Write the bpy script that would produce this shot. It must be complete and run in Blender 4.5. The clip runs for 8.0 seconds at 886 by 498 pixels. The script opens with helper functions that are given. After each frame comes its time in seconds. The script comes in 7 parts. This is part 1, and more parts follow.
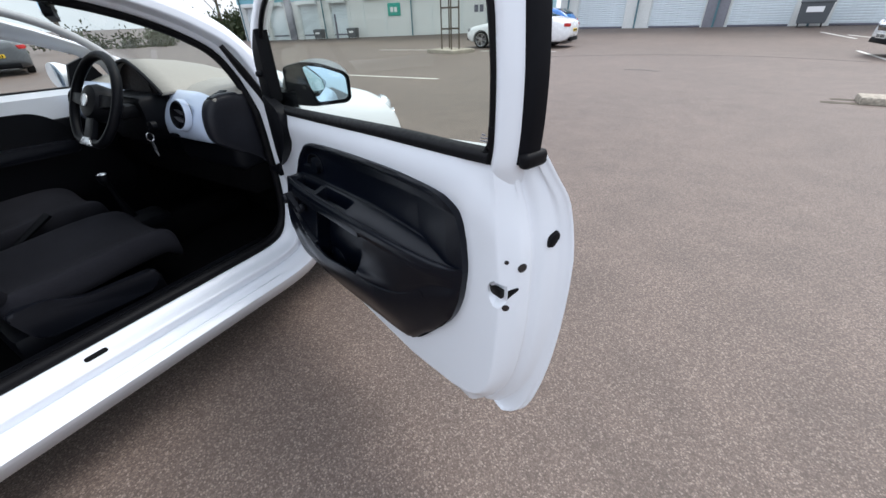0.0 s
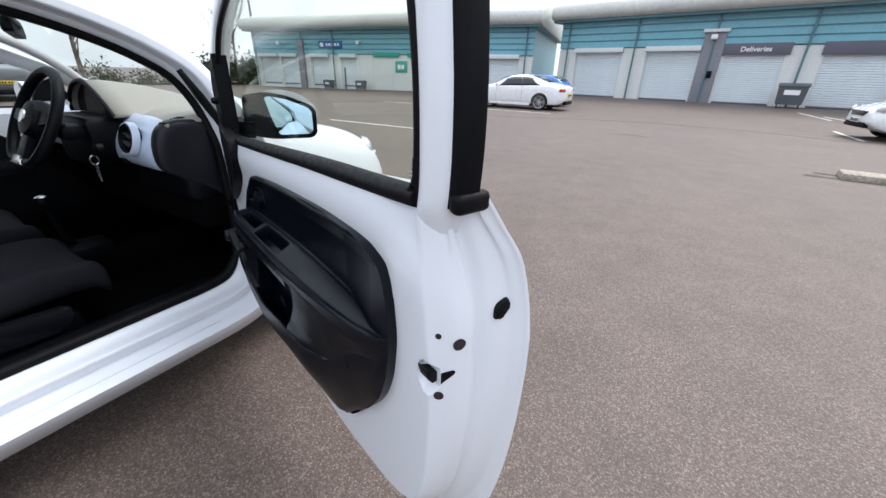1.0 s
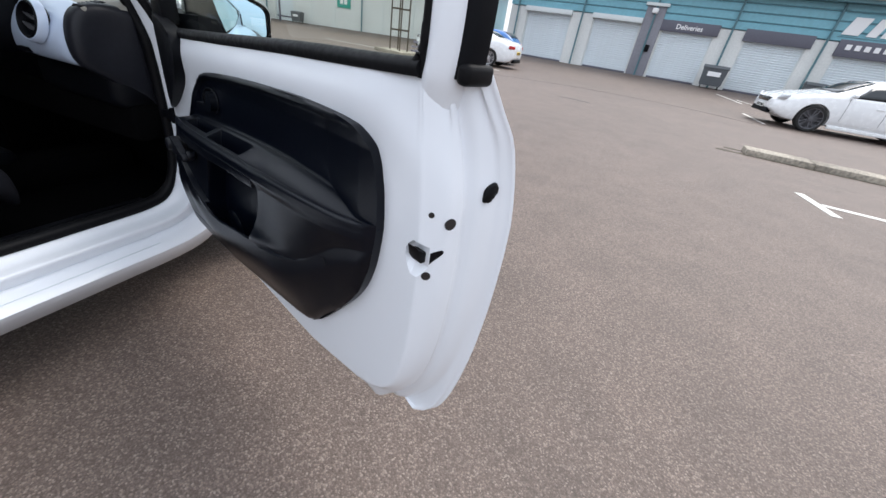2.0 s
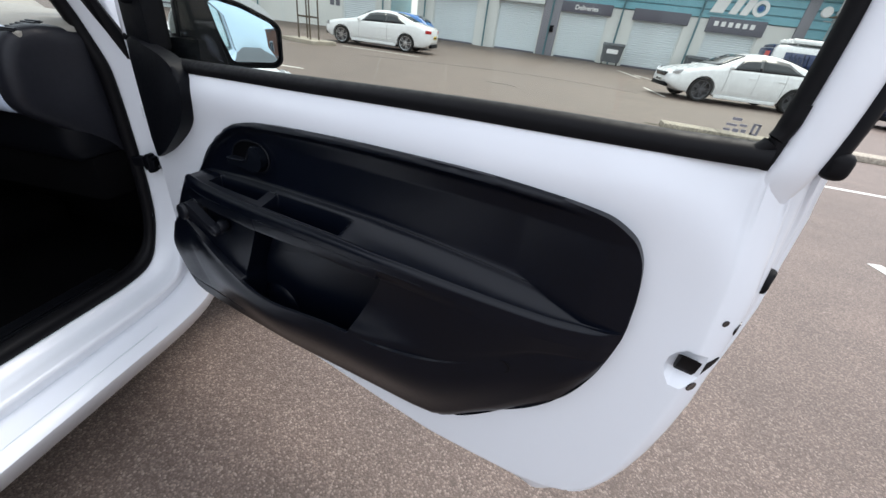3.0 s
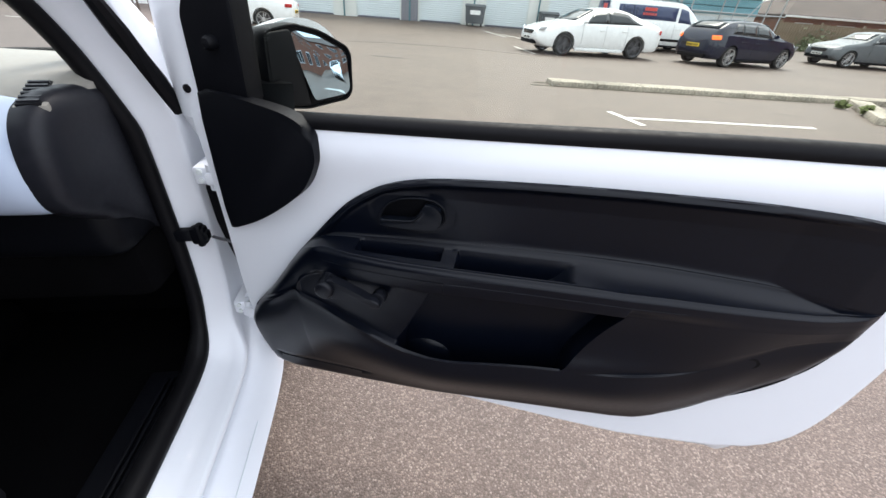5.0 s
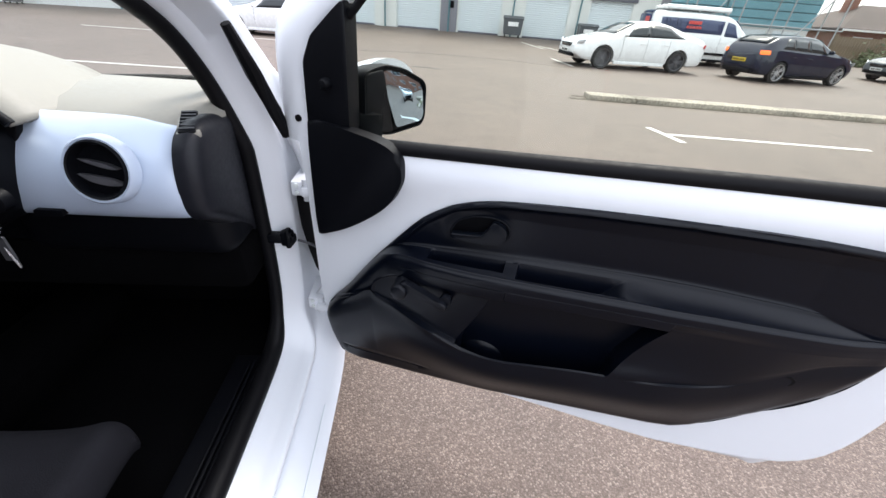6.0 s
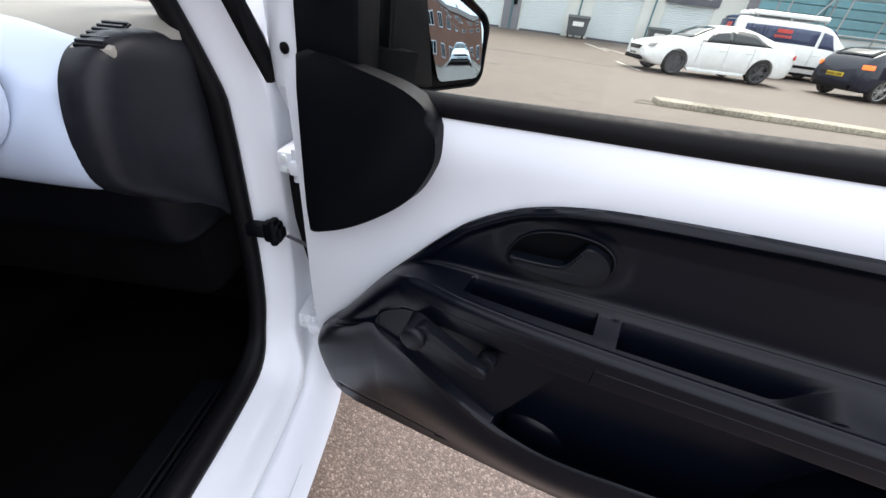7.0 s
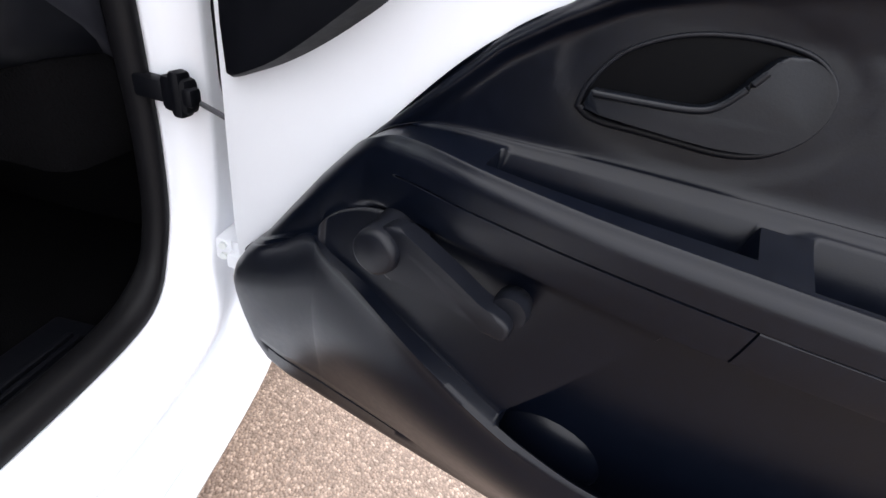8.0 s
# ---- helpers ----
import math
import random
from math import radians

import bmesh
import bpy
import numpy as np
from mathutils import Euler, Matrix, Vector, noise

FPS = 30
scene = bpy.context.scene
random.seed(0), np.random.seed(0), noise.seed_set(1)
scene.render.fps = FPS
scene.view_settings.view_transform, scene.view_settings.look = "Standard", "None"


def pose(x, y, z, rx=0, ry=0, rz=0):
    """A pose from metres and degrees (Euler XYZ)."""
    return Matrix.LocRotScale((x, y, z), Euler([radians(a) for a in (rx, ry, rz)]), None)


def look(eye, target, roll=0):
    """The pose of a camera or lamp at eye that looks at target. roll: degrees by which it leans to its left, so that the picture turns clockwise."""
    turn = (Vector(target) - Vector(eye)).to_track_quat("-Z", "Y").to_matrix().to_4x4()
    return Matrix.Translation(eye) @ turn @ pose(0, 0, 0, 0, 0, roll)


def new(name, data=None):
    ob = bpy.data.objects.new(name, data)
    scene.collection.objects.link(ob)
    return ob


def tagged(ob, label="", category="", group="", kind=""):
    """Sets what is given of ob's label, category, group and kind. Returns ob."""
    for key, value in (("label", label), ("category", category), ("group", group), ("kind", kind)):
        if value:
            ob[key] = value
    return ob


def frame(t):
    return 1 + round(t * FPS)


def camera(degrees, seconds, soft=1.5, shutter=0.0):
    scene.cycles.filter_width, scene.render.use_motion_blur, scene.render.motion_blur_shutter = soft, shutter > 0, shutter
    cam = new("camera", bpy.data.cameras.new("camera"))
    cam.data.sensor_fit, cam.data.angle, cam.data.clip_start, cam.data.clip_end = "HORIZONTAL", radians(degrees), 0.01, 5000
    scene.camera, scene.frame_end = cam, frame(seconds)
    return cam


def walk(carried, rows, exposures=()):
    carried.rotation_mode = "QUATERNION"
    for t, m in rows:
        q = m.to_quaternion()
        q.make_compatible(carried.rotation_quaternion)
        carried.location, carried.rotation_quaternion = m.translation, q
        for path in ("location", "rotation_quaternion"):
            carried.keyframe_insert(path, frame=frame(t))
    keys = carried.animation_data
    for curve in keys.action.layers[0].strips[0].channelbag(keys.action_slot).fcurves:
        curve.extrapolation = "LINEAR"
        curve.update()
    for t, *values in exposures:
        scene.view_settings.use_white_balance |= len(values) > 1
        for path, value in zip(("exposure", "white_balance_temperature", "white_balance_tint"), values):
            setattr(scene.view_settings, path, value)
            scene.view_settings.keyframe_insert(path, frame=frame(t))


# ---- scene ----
cam = camera(99.3, 8.0)
PATH = [
    (0, (1.658, -0.423, 1.269), (0.311, 0.616, 0.216), -2.3),
    (0.3, (1.650, -0.348, 1.245), (0.230, 0.607, 0.210), -1.3),
    (0.5, (1.623, -0.281, 1.228), (0.157, 0.698, 0.283), 0.1),
    (0.8, (1.599, -0.230, 1.210), (0.155, 0.884, 0.389), 2.5),
    (1, (1.608, -0.248, 1.208), (0.192, 0.892, 0.375), 1.7),
    (1.5, (1.653, -0.299, 1.123), (0.396, 0.937, 0.179), 5.5),
    (1.7, (1.666, -0.326, 1.115), (0.483, 0.958, 0.139), 7.5),
    (2.8, (1.237, -0.408, 1.136), (0.302, 1.027, 0.104), 7.6),
    (3, (1.153, -0.458, 1.143), (0.34, 1.061, 0.126), 7.7),
    (3.5, (0.988, -0.534, 1.180), (0.369, 1.101, 0.207), 7.2),
    (3.8, (0.814, -0.483, 1.193), (0.259, 1.157, 0.192), 3.3),
    (4, (0.735, -0.495, 1.181), (0.191, 1.139, 0.163), 4.0),
    (4.2, (0.694, -0.52, 1.168), (0.202, 1.117, 0.129), 4.5),
    (5.3, (0.576, -0.640, 1.223), (0.283, 1.012, 0.136), 4.4),
    (5.5, (0.559, -0.679, 1.286), (0.121, 0.991, 0.276), 2.6),
    (5.8, (0.557, -0.699, 1.280), (0.083, 0.961, 0.270), 4.0),
    (6, (0.546, -0.697, 1.248), (0.097, 0.937, 0.186), 4.8),
    (6.3, (0.554, -0.655, 1.229), (0.106, 1.028, 0.246), 5.3),
    (6.5, (0.530, -0.597, 1.190), (0.082, 1.059, 0.163), 4.6),
    (6.8, (0.466, -0.465, 1.126), (-0.082, 1.147, 0.077), 4.8),
    (7, (0.447, -0.424, 1.109), (-0.178, 1.134, 0.022), 7.4),
    (7.2, (0.441, -0.37, 1.047), (-0.298, 1.124, -0.059), 7.2),
    (7.5, (0.411, -0.329, 0.99), (-0.283, 1.158, -0.154), 10.9),
    (8, (0.4, -0.288, 0.878), (-0.128, 1.309, -0.205), 16.0),
]
walk(cam, [(t, look(eye, target, roll)) for t, eye, target, roll in PATH], [(0, 0.78, 6270, 10), (1.5, 0.76, 6330, 10), (3.0, 0.94, 6480, 11), (3.5, 1.10, 6500, 11), (5.5, 1.36, 6520, 12), (7.0, 1.42, 6600, 14), (7.5, 1.68, 7080, 14), (8.0, 2.26, 7030, 14)])

# ---- world and sun: bright overcast ----
world = bpy.data.worlds.new("sky")
scene.world = world
world.use_nodes = True
wt = world.node_tree
wbg = wt.nodes["Background"]
sky = wt.nodes.new("ShaderNodeTexSky")
sky.sky_type, sky.sun_disc = "NISHITA", False
sky.sun_elevation, sky.sun_rotation = radians(55), radians(8)
sky.dust_density, sky.air_density = 4.0, 1.0
haze = wt.nodes.new("ShaderNodeMix")
haze.data_type = "RGBA"
haze.inputs[0].default_value = 0.68
wt.links.new(sky.outputs[0], haze.inputs[6])
# cloud cover, brightest overhead
up_dir = wt.nodes.new("ShaderNodeTexCoord")
split = wt.nodes.new("ShaderNodeSeparateXYZ")
rise = wt.nodes.new("ShaderNodeMapRange")
rise.inputs[3].default_value, rise.inputs[4].default_value = 0.78, 1.32
cloud = wt.nodes.new("ShaderNodeVectorMath")
cloud.operation = "SCALE"
cloud.inputs[0].default_value = (9.0, 9.5, 10.2)
wt.links.new(up_dir.outputs["Generated"], split.inputs[0])
wt.links.new(split.outputs[2], rise.inputs[0])
wt.links.new(rise.outputs[0], cloud.inputs["Scale"])
wt.links.new(cloud.outputs[0], haze.inputs[7])
wt.links.new(haze.outputs[2], wbg.inputs[0])
wbg.inputs[1].default_value = 0.119
sun = new("sun", bpy.data.lights.new("sun", "SUN"))
sun.data.energy, sun.data.angle, sun.data.color = 1.3, radians(30), (1, 0.965, 0.92)
sun.matrix_world = look((0, 0, 30), (-2, -15, 8))


# ---- materials ----
def nodes_of(m):
    m.use_nodes = True
    return m.node_tree.nodes, m.node_tree.links, m.node_tree.nodes["Principled BSDF"]


def material(name, color, rough=0.5, metal=0.0, vary=0.15, scale=8.0, bump=0.0, bump_scale=200.0, coat=0.0, transmission=0.0, emit=None, spec=0.5, gloss_vary=0.08):
    """Colour with large stains and fine grain in object space."""
    m = bpy.data.materials.new(name)
    n, l, b = nodes_of(m)
    b.inputs["Roughness"].default_value, b.inputs["Metallic"].default_value = rough, metal
    b.inputs["Coat Weight"].default_value, b.inputs["Coat Roughness"].default_value = coat, 0.06
    b.inputs["Transmission Weight"].default_value = transmission
    b.inputs["Specular IOR Level"].default_value = spec
    b.inputs["Base Color"].default_value = (*color, 1)
    if emit:
        b.inputs["Emission Color"].default_value, b.inputs["Emission Strength"].default_value = (*color, 1), emit
    if vary or bump:
        tc = n.new("ShaderNodeTexCoord")
    if vary:
        a, c = n.new("ShaderNodeTexNoise"), n.new("ShaderNodeTexNoise")
        a.inputs["Scale"].default_value, c.inputs["Scale"].default_value = scale * 0.15, scale * 4
        a.inputs["Detail"].default_value = c.inputs["Detail"].default_value = 4
        add = n.new("ShaderNodeMath")
        l.new(tc.outputs["Object"], a.inputs[0]), l.new(tc.outputs["Object"], c.inputs[0])
        l.new(a.outputs[0], add.inputs[0]), l.new(c.outputs[0], add.inputs[1])
        ramp = n.new("ShaderNodeMapRange")
        ramp.inputs[1].default_value, ramp.inputs[2].default_value = 0.7, 1.3
        ramp.inputs[3].default_value, ramp.inputs[4].default_value = 1 - vary, 1 + vary
        l.new(add.outputs[0], ramp.inputs[0])
        mul = n.new("ShaderNodeVectorMath")
        mul.operation = "SCALE"
        mul.inputs[0].default_value = color
        l.new(ramp.outputs[0], mul.inputs["Scale"])
        l.new(mul.outputs[0], b.inputs["Base Color"])
        rr = n.new("ShaderNodeMapRange")
        rr.inputs[1].default_value, rr.inputs[2].default_value = 0.35, 0.65
        rr.inputs[3].default_value, rr.inputs[4].default_value = max(0.02, rough - gloss_vary), min(1, rough + gloss_vary)
        l.new(c.outputs[0], rr.inputs[0])
        l.new(rr.outputs[0], b.inputs["Roughness"])
    if bump:
        g, bp = n.new("ShaderNodeTexNoise"), n.new("ShaderNodeBump")
        g.inputs["Scale"].default_value, g.inputs["Detail"].default_value = bump_scale, 3
        bp.inputs["Strength"].default_value, bp.inputs["Distance"].default_value = bump, 0.004
        l.new(tc.outputs["Object"], g.inputs[0]), l.new(g.outputs[0], bp.inputs["Height"])
        l.new(bp.outputs[0], b.inputs["Normal"])
    return m


def asphalt_material():
    m = bpy.data.materials.new("asphalt")
    n, l, b = nodes_of(m)
    tc = n.new("ShaderNodeTexCoord")

    def noise_at(scale, detail=4):
        x = n.new("ShaderNodeTexNoise")
        x.inputs["Scale"].default_value, x.inputs["Detail"].default_value = scale, detail
        l.new(tc.outputs["Object"], x.inputs[0])
        return x

    vor = n.new("ShaderNodeTexVoronoi")
    vor.inputs["Scale"].default_value = 175
    l.new(tc.outputs["Object"], vor.inputs[0])
    chips = n.new("ShaderNodeValToRGB")
    cols = [(0.0, (0.091, 0.064, 0.051)), (0.3, (0.116, 0.084, 0.068)), (0.55, (0.143, 0.105, 0.085)), (0.8, (0.177, 0.131, 0.107)), (1.0, (0.262, 0.208, 0.176))]
    while len(chips.color_ramp.elements) < len(cols):
        chips.color_ramp.elements.new(0.5)
    for e, (p, c) in zip(chips.color_ramp.elements, cols):
        e.position, e.color = p, (*c, 1)
    sep = n.new("ShaderNodeSeparateColor")
    l.new(vor.outputs["Color"], sep.inputs[0]), l.new(sep.outputs[0], chips.inputs[0])
    gap = n.new("ShaderNodeMapRange")
    gap.inputs[1].default_value, gap.inputs[2].default_value, gap.inputs[3].default_value, gap.inputs[4].default_value = 0.25, 0.6, 1.0, 0.70
    l.new(vor.outputs["Distance"], gap.inputs[0])
    stain, patch = noise_at(0.35, 5), noise_at(3.0, 6)
    mix = n.new("ShaderNodeMath")
    l.new(stain.outputs[0], mix.inputs[0]), l.new(patch.outputs[0], mix.inputs[1])
    tone = n.new("ShaderNodeMapRange")
    tone.inputs[1].default_value, tone.inputs[2].default_value, tone.inputs[3].default_value, tone.inputs[4].default_value = 0.7, 1.35, 0.8, 1.2
    l.new(mix.outputs[0], tone.inputs[0])
    mm = n.new("ShaderNodeMath")
    mm.operation = "MULTIPLY"
    l.new(gap.outputs[0], mm.inputs[0]), l.new(tone.outputs[0], mm.inputs[1])
    out = n.new("ShaderNodeVectorMath")
    out.operation = "SCALE"
    l.new(chips.outputs[0], out.inputs[0]), l.new(mm.outputs[0], out.inputs["Scale"])
    l.new(out.outputs[0], b.inputs["Base Color"])
    b.inputs["Roughness"].default_value = 0.62
    b.inputs["Specular IOR Level"].default_value = 0.5
    bp = n.new("ShaderNodeBump")
    bp.inputs["Strength"].default_value, bp.inputs["Distance"].default_value = 0.5, 0.004
    bp.invert = True
    l.new(vor.outputs["Distance"], bp.inputs["Height"]), l.new(bp.outputs[0], b.inputs["Normal"])
    return m


def glass_material(name, tint, rough=0.0):
    """Thin pane: mostly clear, mirror-like at a slant."""
    m = bpy.data.materials.new(name)
    n, l, b = nodes_of(m)
    t, g, x, f = n.new("ShaderNodeBsdfTransparent"), n.new("ShaderNodeBsdfGlossy"), n.new("ShaderNodeMixShader"), n.new("ShaderNodeLayerWeight")
    t.inputs[0].default_value = (*tint, 1)
    g.inputs["Roughness"].default_value = rough
    f.inputs[0].default_value = 0.5
    p, s = n.new("ShaderNodeMath"), n.new("ShaderNodeMath")
    p.operation, p.inputs[1].default_value = "POWER", 4.0
    s.operation, s.inputs[1].default_value, s.inputs[2].default_value = "MULTIPLY_ADD", 0.30, 0.010
    l.new(f.outputs["Facing"], p.inputs[0]), l.new(p.outputs[0], s.inputs[0]), l.new(s.outputs[0], x.inputs[0])
    l.new(t.outputs[0], x.inputs[1]), l.new(g.outputs[0], x.inputs[2])
    l.new(x.outputs[0], n["Material Output"].inputs[0])
    return m


WHITE = material("white_paint", (0.735, 0.76, 0.805), 0.34, vary=0.006, scale=3, coat=0.4, gloss_vary=0.0)
WHITE_FAR = material("white_paint_far", (0.78, 0.79, 0.80), 0.25, vary=0.04, scale=2, coat=0.6)
BLACK = material("black_plastic", (0.0022, 0.0026, 0.0042), 0.50, vary=0.2, scale=30, bump=0.05, bump_scale=800, spec=0.13, gloss_vary=0.03)
TRIMBLACK = material("door_trim_black", (0.0013, 0.0023, 0.0056), 0.32, vary=0.25, scale=30, bump=0.03, bump_scale=800, spec=0.22, gloss_vary=0.02)
CAPBLACK = material("dash_end_black", (0.0115, 0.0122, 0.0165), 0.42, vary=0.2, scale=30, bump=0.04, bump_scale=900, spec=0.22)
SOFTBLACK = material("charcoal_trim", (0.0048, 0.0056, 0.0085), 0.38, vary=0.15, scale=20, bump=0.04, bump_scale=1000, spec=0.2, gloss_vary=0.03)
HANDLE = material("handle_plastic", (0.0020, 0.0032, 0.0060), 0.36, vary=0.15, scale=20, bump=0.04, bump_scale=1000, spec=0.24, gloss_vary=0.03)
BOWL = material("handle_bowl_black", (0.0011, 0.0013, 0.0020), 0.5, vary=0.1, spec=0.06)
RUBBER = material("rubber_seal", (0.004, 0.004, 0.005), 0.5, vary=0.2, scale=25, spec=0.12)
GLOSSBLACK = material("gloss_black", (0.012, 0.012, 0.014), 0.18, vary=0.1, coat=0.5)
FABRIC = material("seat_fabric", (0.013, 0.0133, 0.017), 0.85, vary=0.25, scale=40, bump=0.5, bump_scale=600, spec=0.06)
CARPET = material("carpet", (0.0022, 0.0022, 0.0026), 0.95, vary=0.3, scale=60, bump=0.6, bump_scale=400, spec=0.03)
DASHTOP = material("dash_top", (0.27, 0.256, 0.222), 0.55, vary=0.1, scale=20, bump=0.15, bump_scale=700)
# white panel; the sky's blue reflection is put into its base colour
DASHWHITE = material("dash_panel_white_sky_tint", (0.50, 0.58, 0.72), 0.25, vary=0.01, coat=0.6, gloss_vary=0.0)
LINER = material("grey_liner", (0.42, 0.42, 0.43), 0.8, vary=0.08, scale=30)
CHROME = material("chrome", (0.8, 0.8, 0.82), 0.12, 1.0, vary=0)
ALLOY = material("alloy", (0.55, 0.56, 0.58), 0.3, 0.9, vary=0.1)
DARKALLOY = material("dark_alloy", (0.10, 0.10, 0.11), 0.4, 0.4, vary=0.1)
# mirror tint carries the blue of the sky it reflects
MIRROR = material("mirror_glass", (0.52, 0.69, 0.84), 0.01, 1.0, vary=0)
TYRE = material("tyre", (0.015, 0.015, 0.015), 0.85, vary=0.3, scale=30)
CARGLASS = material("tinted_glass", (0.015, 0.02, 0.024), 0.05, vary=0, coat=0.1, spec=0.45)
PANE = glass_material("window_glass", (0.90, 0.925, 0.885))
SCREEN = glass_material("windscreen_glass", (0.82, 0.87, 0.85))
NAVY = material("navy_paint", (0.006, 0.010, 0.026), 0.10, vary=0.1, coat=0.25, spec=0.4)
VANGLASS = material("blue_tinted_glass", (0.030, 0.045, 0.11), 0.08, vary=0.1, scale=3, spec=0.4)
BLUE = material("blue_paint", (0.02, 0.14, 0.42), 0.25, vary=0.05, coat=0.7)
GREY = material("grey_paint", (0.10, 0.11, 0.12), 0.28, vary=0.05, coat=0.25, spec=0.3)
REDLAMP = material("red_lamp", (0.45, 0.02, 0.02), 0.15, vary=0, coat=0.5)
AMBERLAMP = material("lit_amber_lamp", (0.9, 0.14, 0.03), 0.2, vary=0, coat=0.5, emit=0.8)
CLEARLAMP = material("clear_lamp", (0.55, 0.57, 0.6), 0.08, 0.4, vary=0.1, coat=0.5)
PLATEW = material("white_plate", (0.75, 0.75, 0.72), 0.4, vary=0.02)
PLATEY = material("yellow_plate", (0.72, 0.50, 0.03), 0.4, vary=0.02)
ASPHALT = asphalt_material()
LINE = material("line_paint", (0.62, 0.605, 0.56), 0.75, vary=0.22, scale=12, bump=0.4, bump_scale=120)
DIRTSHADE = material("gutter_dirt_and_shade", (0.085, 0.072, 0.052), 0.95, vary=0.5, scale=8, bump=0.5, bump_scale=80)
TAR = material("tar_seam", (0.06, 0.055, 0.05), 0.6, vary=0.3, scale=10, bump=0.4, bump_scale=120)
KERB = material("kerb_concrete", (0.31, 0.275, 0.225), 0.9, vary=0.55, scale=6, bump=0.5, bump_scale=60)
CLAD = material("teal_cladding", (0.18, 0.41, 0.49), 0.45, vary=0.10, scale=2)
CLADTRIM = material("teal_trim", (0.09, 0.19, 0.22), 0.5, vary=0.1, scale=2)
BLOCK = material("grey_blockwork", (0.68, 0.69, 0.67), 0.8, vary=0.10, scale=3, bump=0.3, bump_scale=40)
SHUTTER = material("shutter_steel", (0.66, 0.72, 0.75), 0.42, 0.1, vary=0.07, scale=3)
SHUTBOX = material("shutter_box", (0.66, 0.70, 0.70), 0.5, vary=0.05)
DARKGREY = material("dark_grey_panel", (0.11, 0.11, 0.14), 0.55, vary=0.1, scale=3)
PILLAR = material("grey_pillar", (0.22, 0.22, 0.25), 0.6, vary=0.12, scale=3)
ROOF = material("roof_sheet", (0.50, 0.50, 0.47), 0.55, vary=0.15, scale=1.5)
SIGNWHITE = material("sign_white", (0.80, 0.80, 0.80), 0.4, vary=0.02)
SIGNBLUE = material("sign_blue", (0.01, 0.09, 0.30), 0.4, vary=0.03)
SIGNGREEN = material("sign_green", (0.02, 0.33, 0.25), 0.4, vary=0.03)
SIGNRED = material("sign_red", (0.60, 0.05, 0.04), 0.4, vary=0.03)
BIN = material("bin_plastic", (0.09, 0.10, 0.11), 0.5, vary=0.1)
STEEL = material("galvanised", (0.42, 0.43, 0.44), 0.4, 0.7, vary=0.15, scale=10)
BRICK = material("red_brick", (0.24, 0.11, 0.075), 0.9, vary=0.25, scale=9, bump=0.3, bump_scale=50)
TILE = material("roof_tile", (0.085, 0.062, 0.055), 0.85, vary=0.3, scale=6, bump=0.3, bump_scale=20)
FENCE = material("fence_wood", (0.20, 0.15, 0.10), 0.85, vary=0.3, scale=8)
BARK = material("bark", (0.10, 0.08, 0.06), 0.9, vary=0.3, scale=15, bump=0.5, bump_scale=30)
LEAF = material("hedge_leaf", (0.06, 0.075, 0.03), 0.7, vary=0.5, scale=3)
GRASS = material("grass", (0.10, 0.12, 0.04), 0.9, vary=0.4, scale=10)
RED = material("red_plastic", (0.6, 0.03, 0.05), 0.4, vary=0)


# ---- mesh helpers ----
def finish(name, bm, mat, parent=None, smooth=40):
    bmesh.ops.recalc_face_normals(bm, faces=bm.faces)
    me = bpy.data.meshes.new(name)
    bm.to_mesh(me)
    bm.free()
    for mt in (mat if isinstance(mat, (list, tuple)) else [mat]):
        me.materials.append(mt)
    if smooth:
        me.shade_smooth()
        me.set_sharp_from_angle(angle=radians(smooth))
    ob = new(name, me)
    if parent:
        ob.parent = parent
    return ob


def part(name, bm, mat, parent, label="", smooth=40):
    ob = finish(name, bm, mat, parent, smooth)
    return tagged(ob, label) if label else ob


def thing(name, label, category, m=None, group="", kind=""):
    ob = new(name)
    ob.empty_display_size = 0.2
    if m is not None:
        ob.matrix_world = m
    return tagged(ob, label, category, group, kind)


def box(lo, hi, bevel=0.0, bm=None, m=None, seg=2):
    bm = bm or bmesh.new()
    lo, hi = Vector(lo), Vector(hi)
    g = bmesh.ops.create_cube(bm, size=1.0)["verts"]
    for v in g:
        v.co = Vector([(lo[i] + hi[i]) / 2 + v.co[i] * (hi[i] - lo[i]) for i in range(3)])
    if bevel:
        es = list({e for v in g for e in v.link_edges})
        r = bmesh.ops.bevel(bm, geom=es, offset=bevel, segments=seg, affect="EDGES", profile=0.5)
        g = list({v for f in r["faces"] for v in f.verts} | {v for v in g if v.is_valid})
    if m is not None:
        bmesh.ops.transform(bm, matrix=m, verts=[v for v in g if v.is_valid])
    return bm


def round_poly(pts, r, n=5):
    """Polygon with rounded corners; r one radius or a list."""
    out, k = [], len(pts)
    for i, p in enumerate(pts):
        p = Vector(p)
        a, c = Vector(pts[i - 1]), Vector(pts[(i + 1) % k])
        ri = r[i] if isinstance(r, (list, tuple)) else r
        u, w = (a - p), (c - p)
        d = min(ri, u.length * 0.45, w.length * 0.45)
        if d < 1e-5:
            out.append(p)
            continue
        s, e = p + u.normalized() * d, p + w.normalized() * d
        out += [s.lerp(p, t).lerp(p.lerp(e, t), t) for t in [j / n for j in range(n + 1)]]
    return out


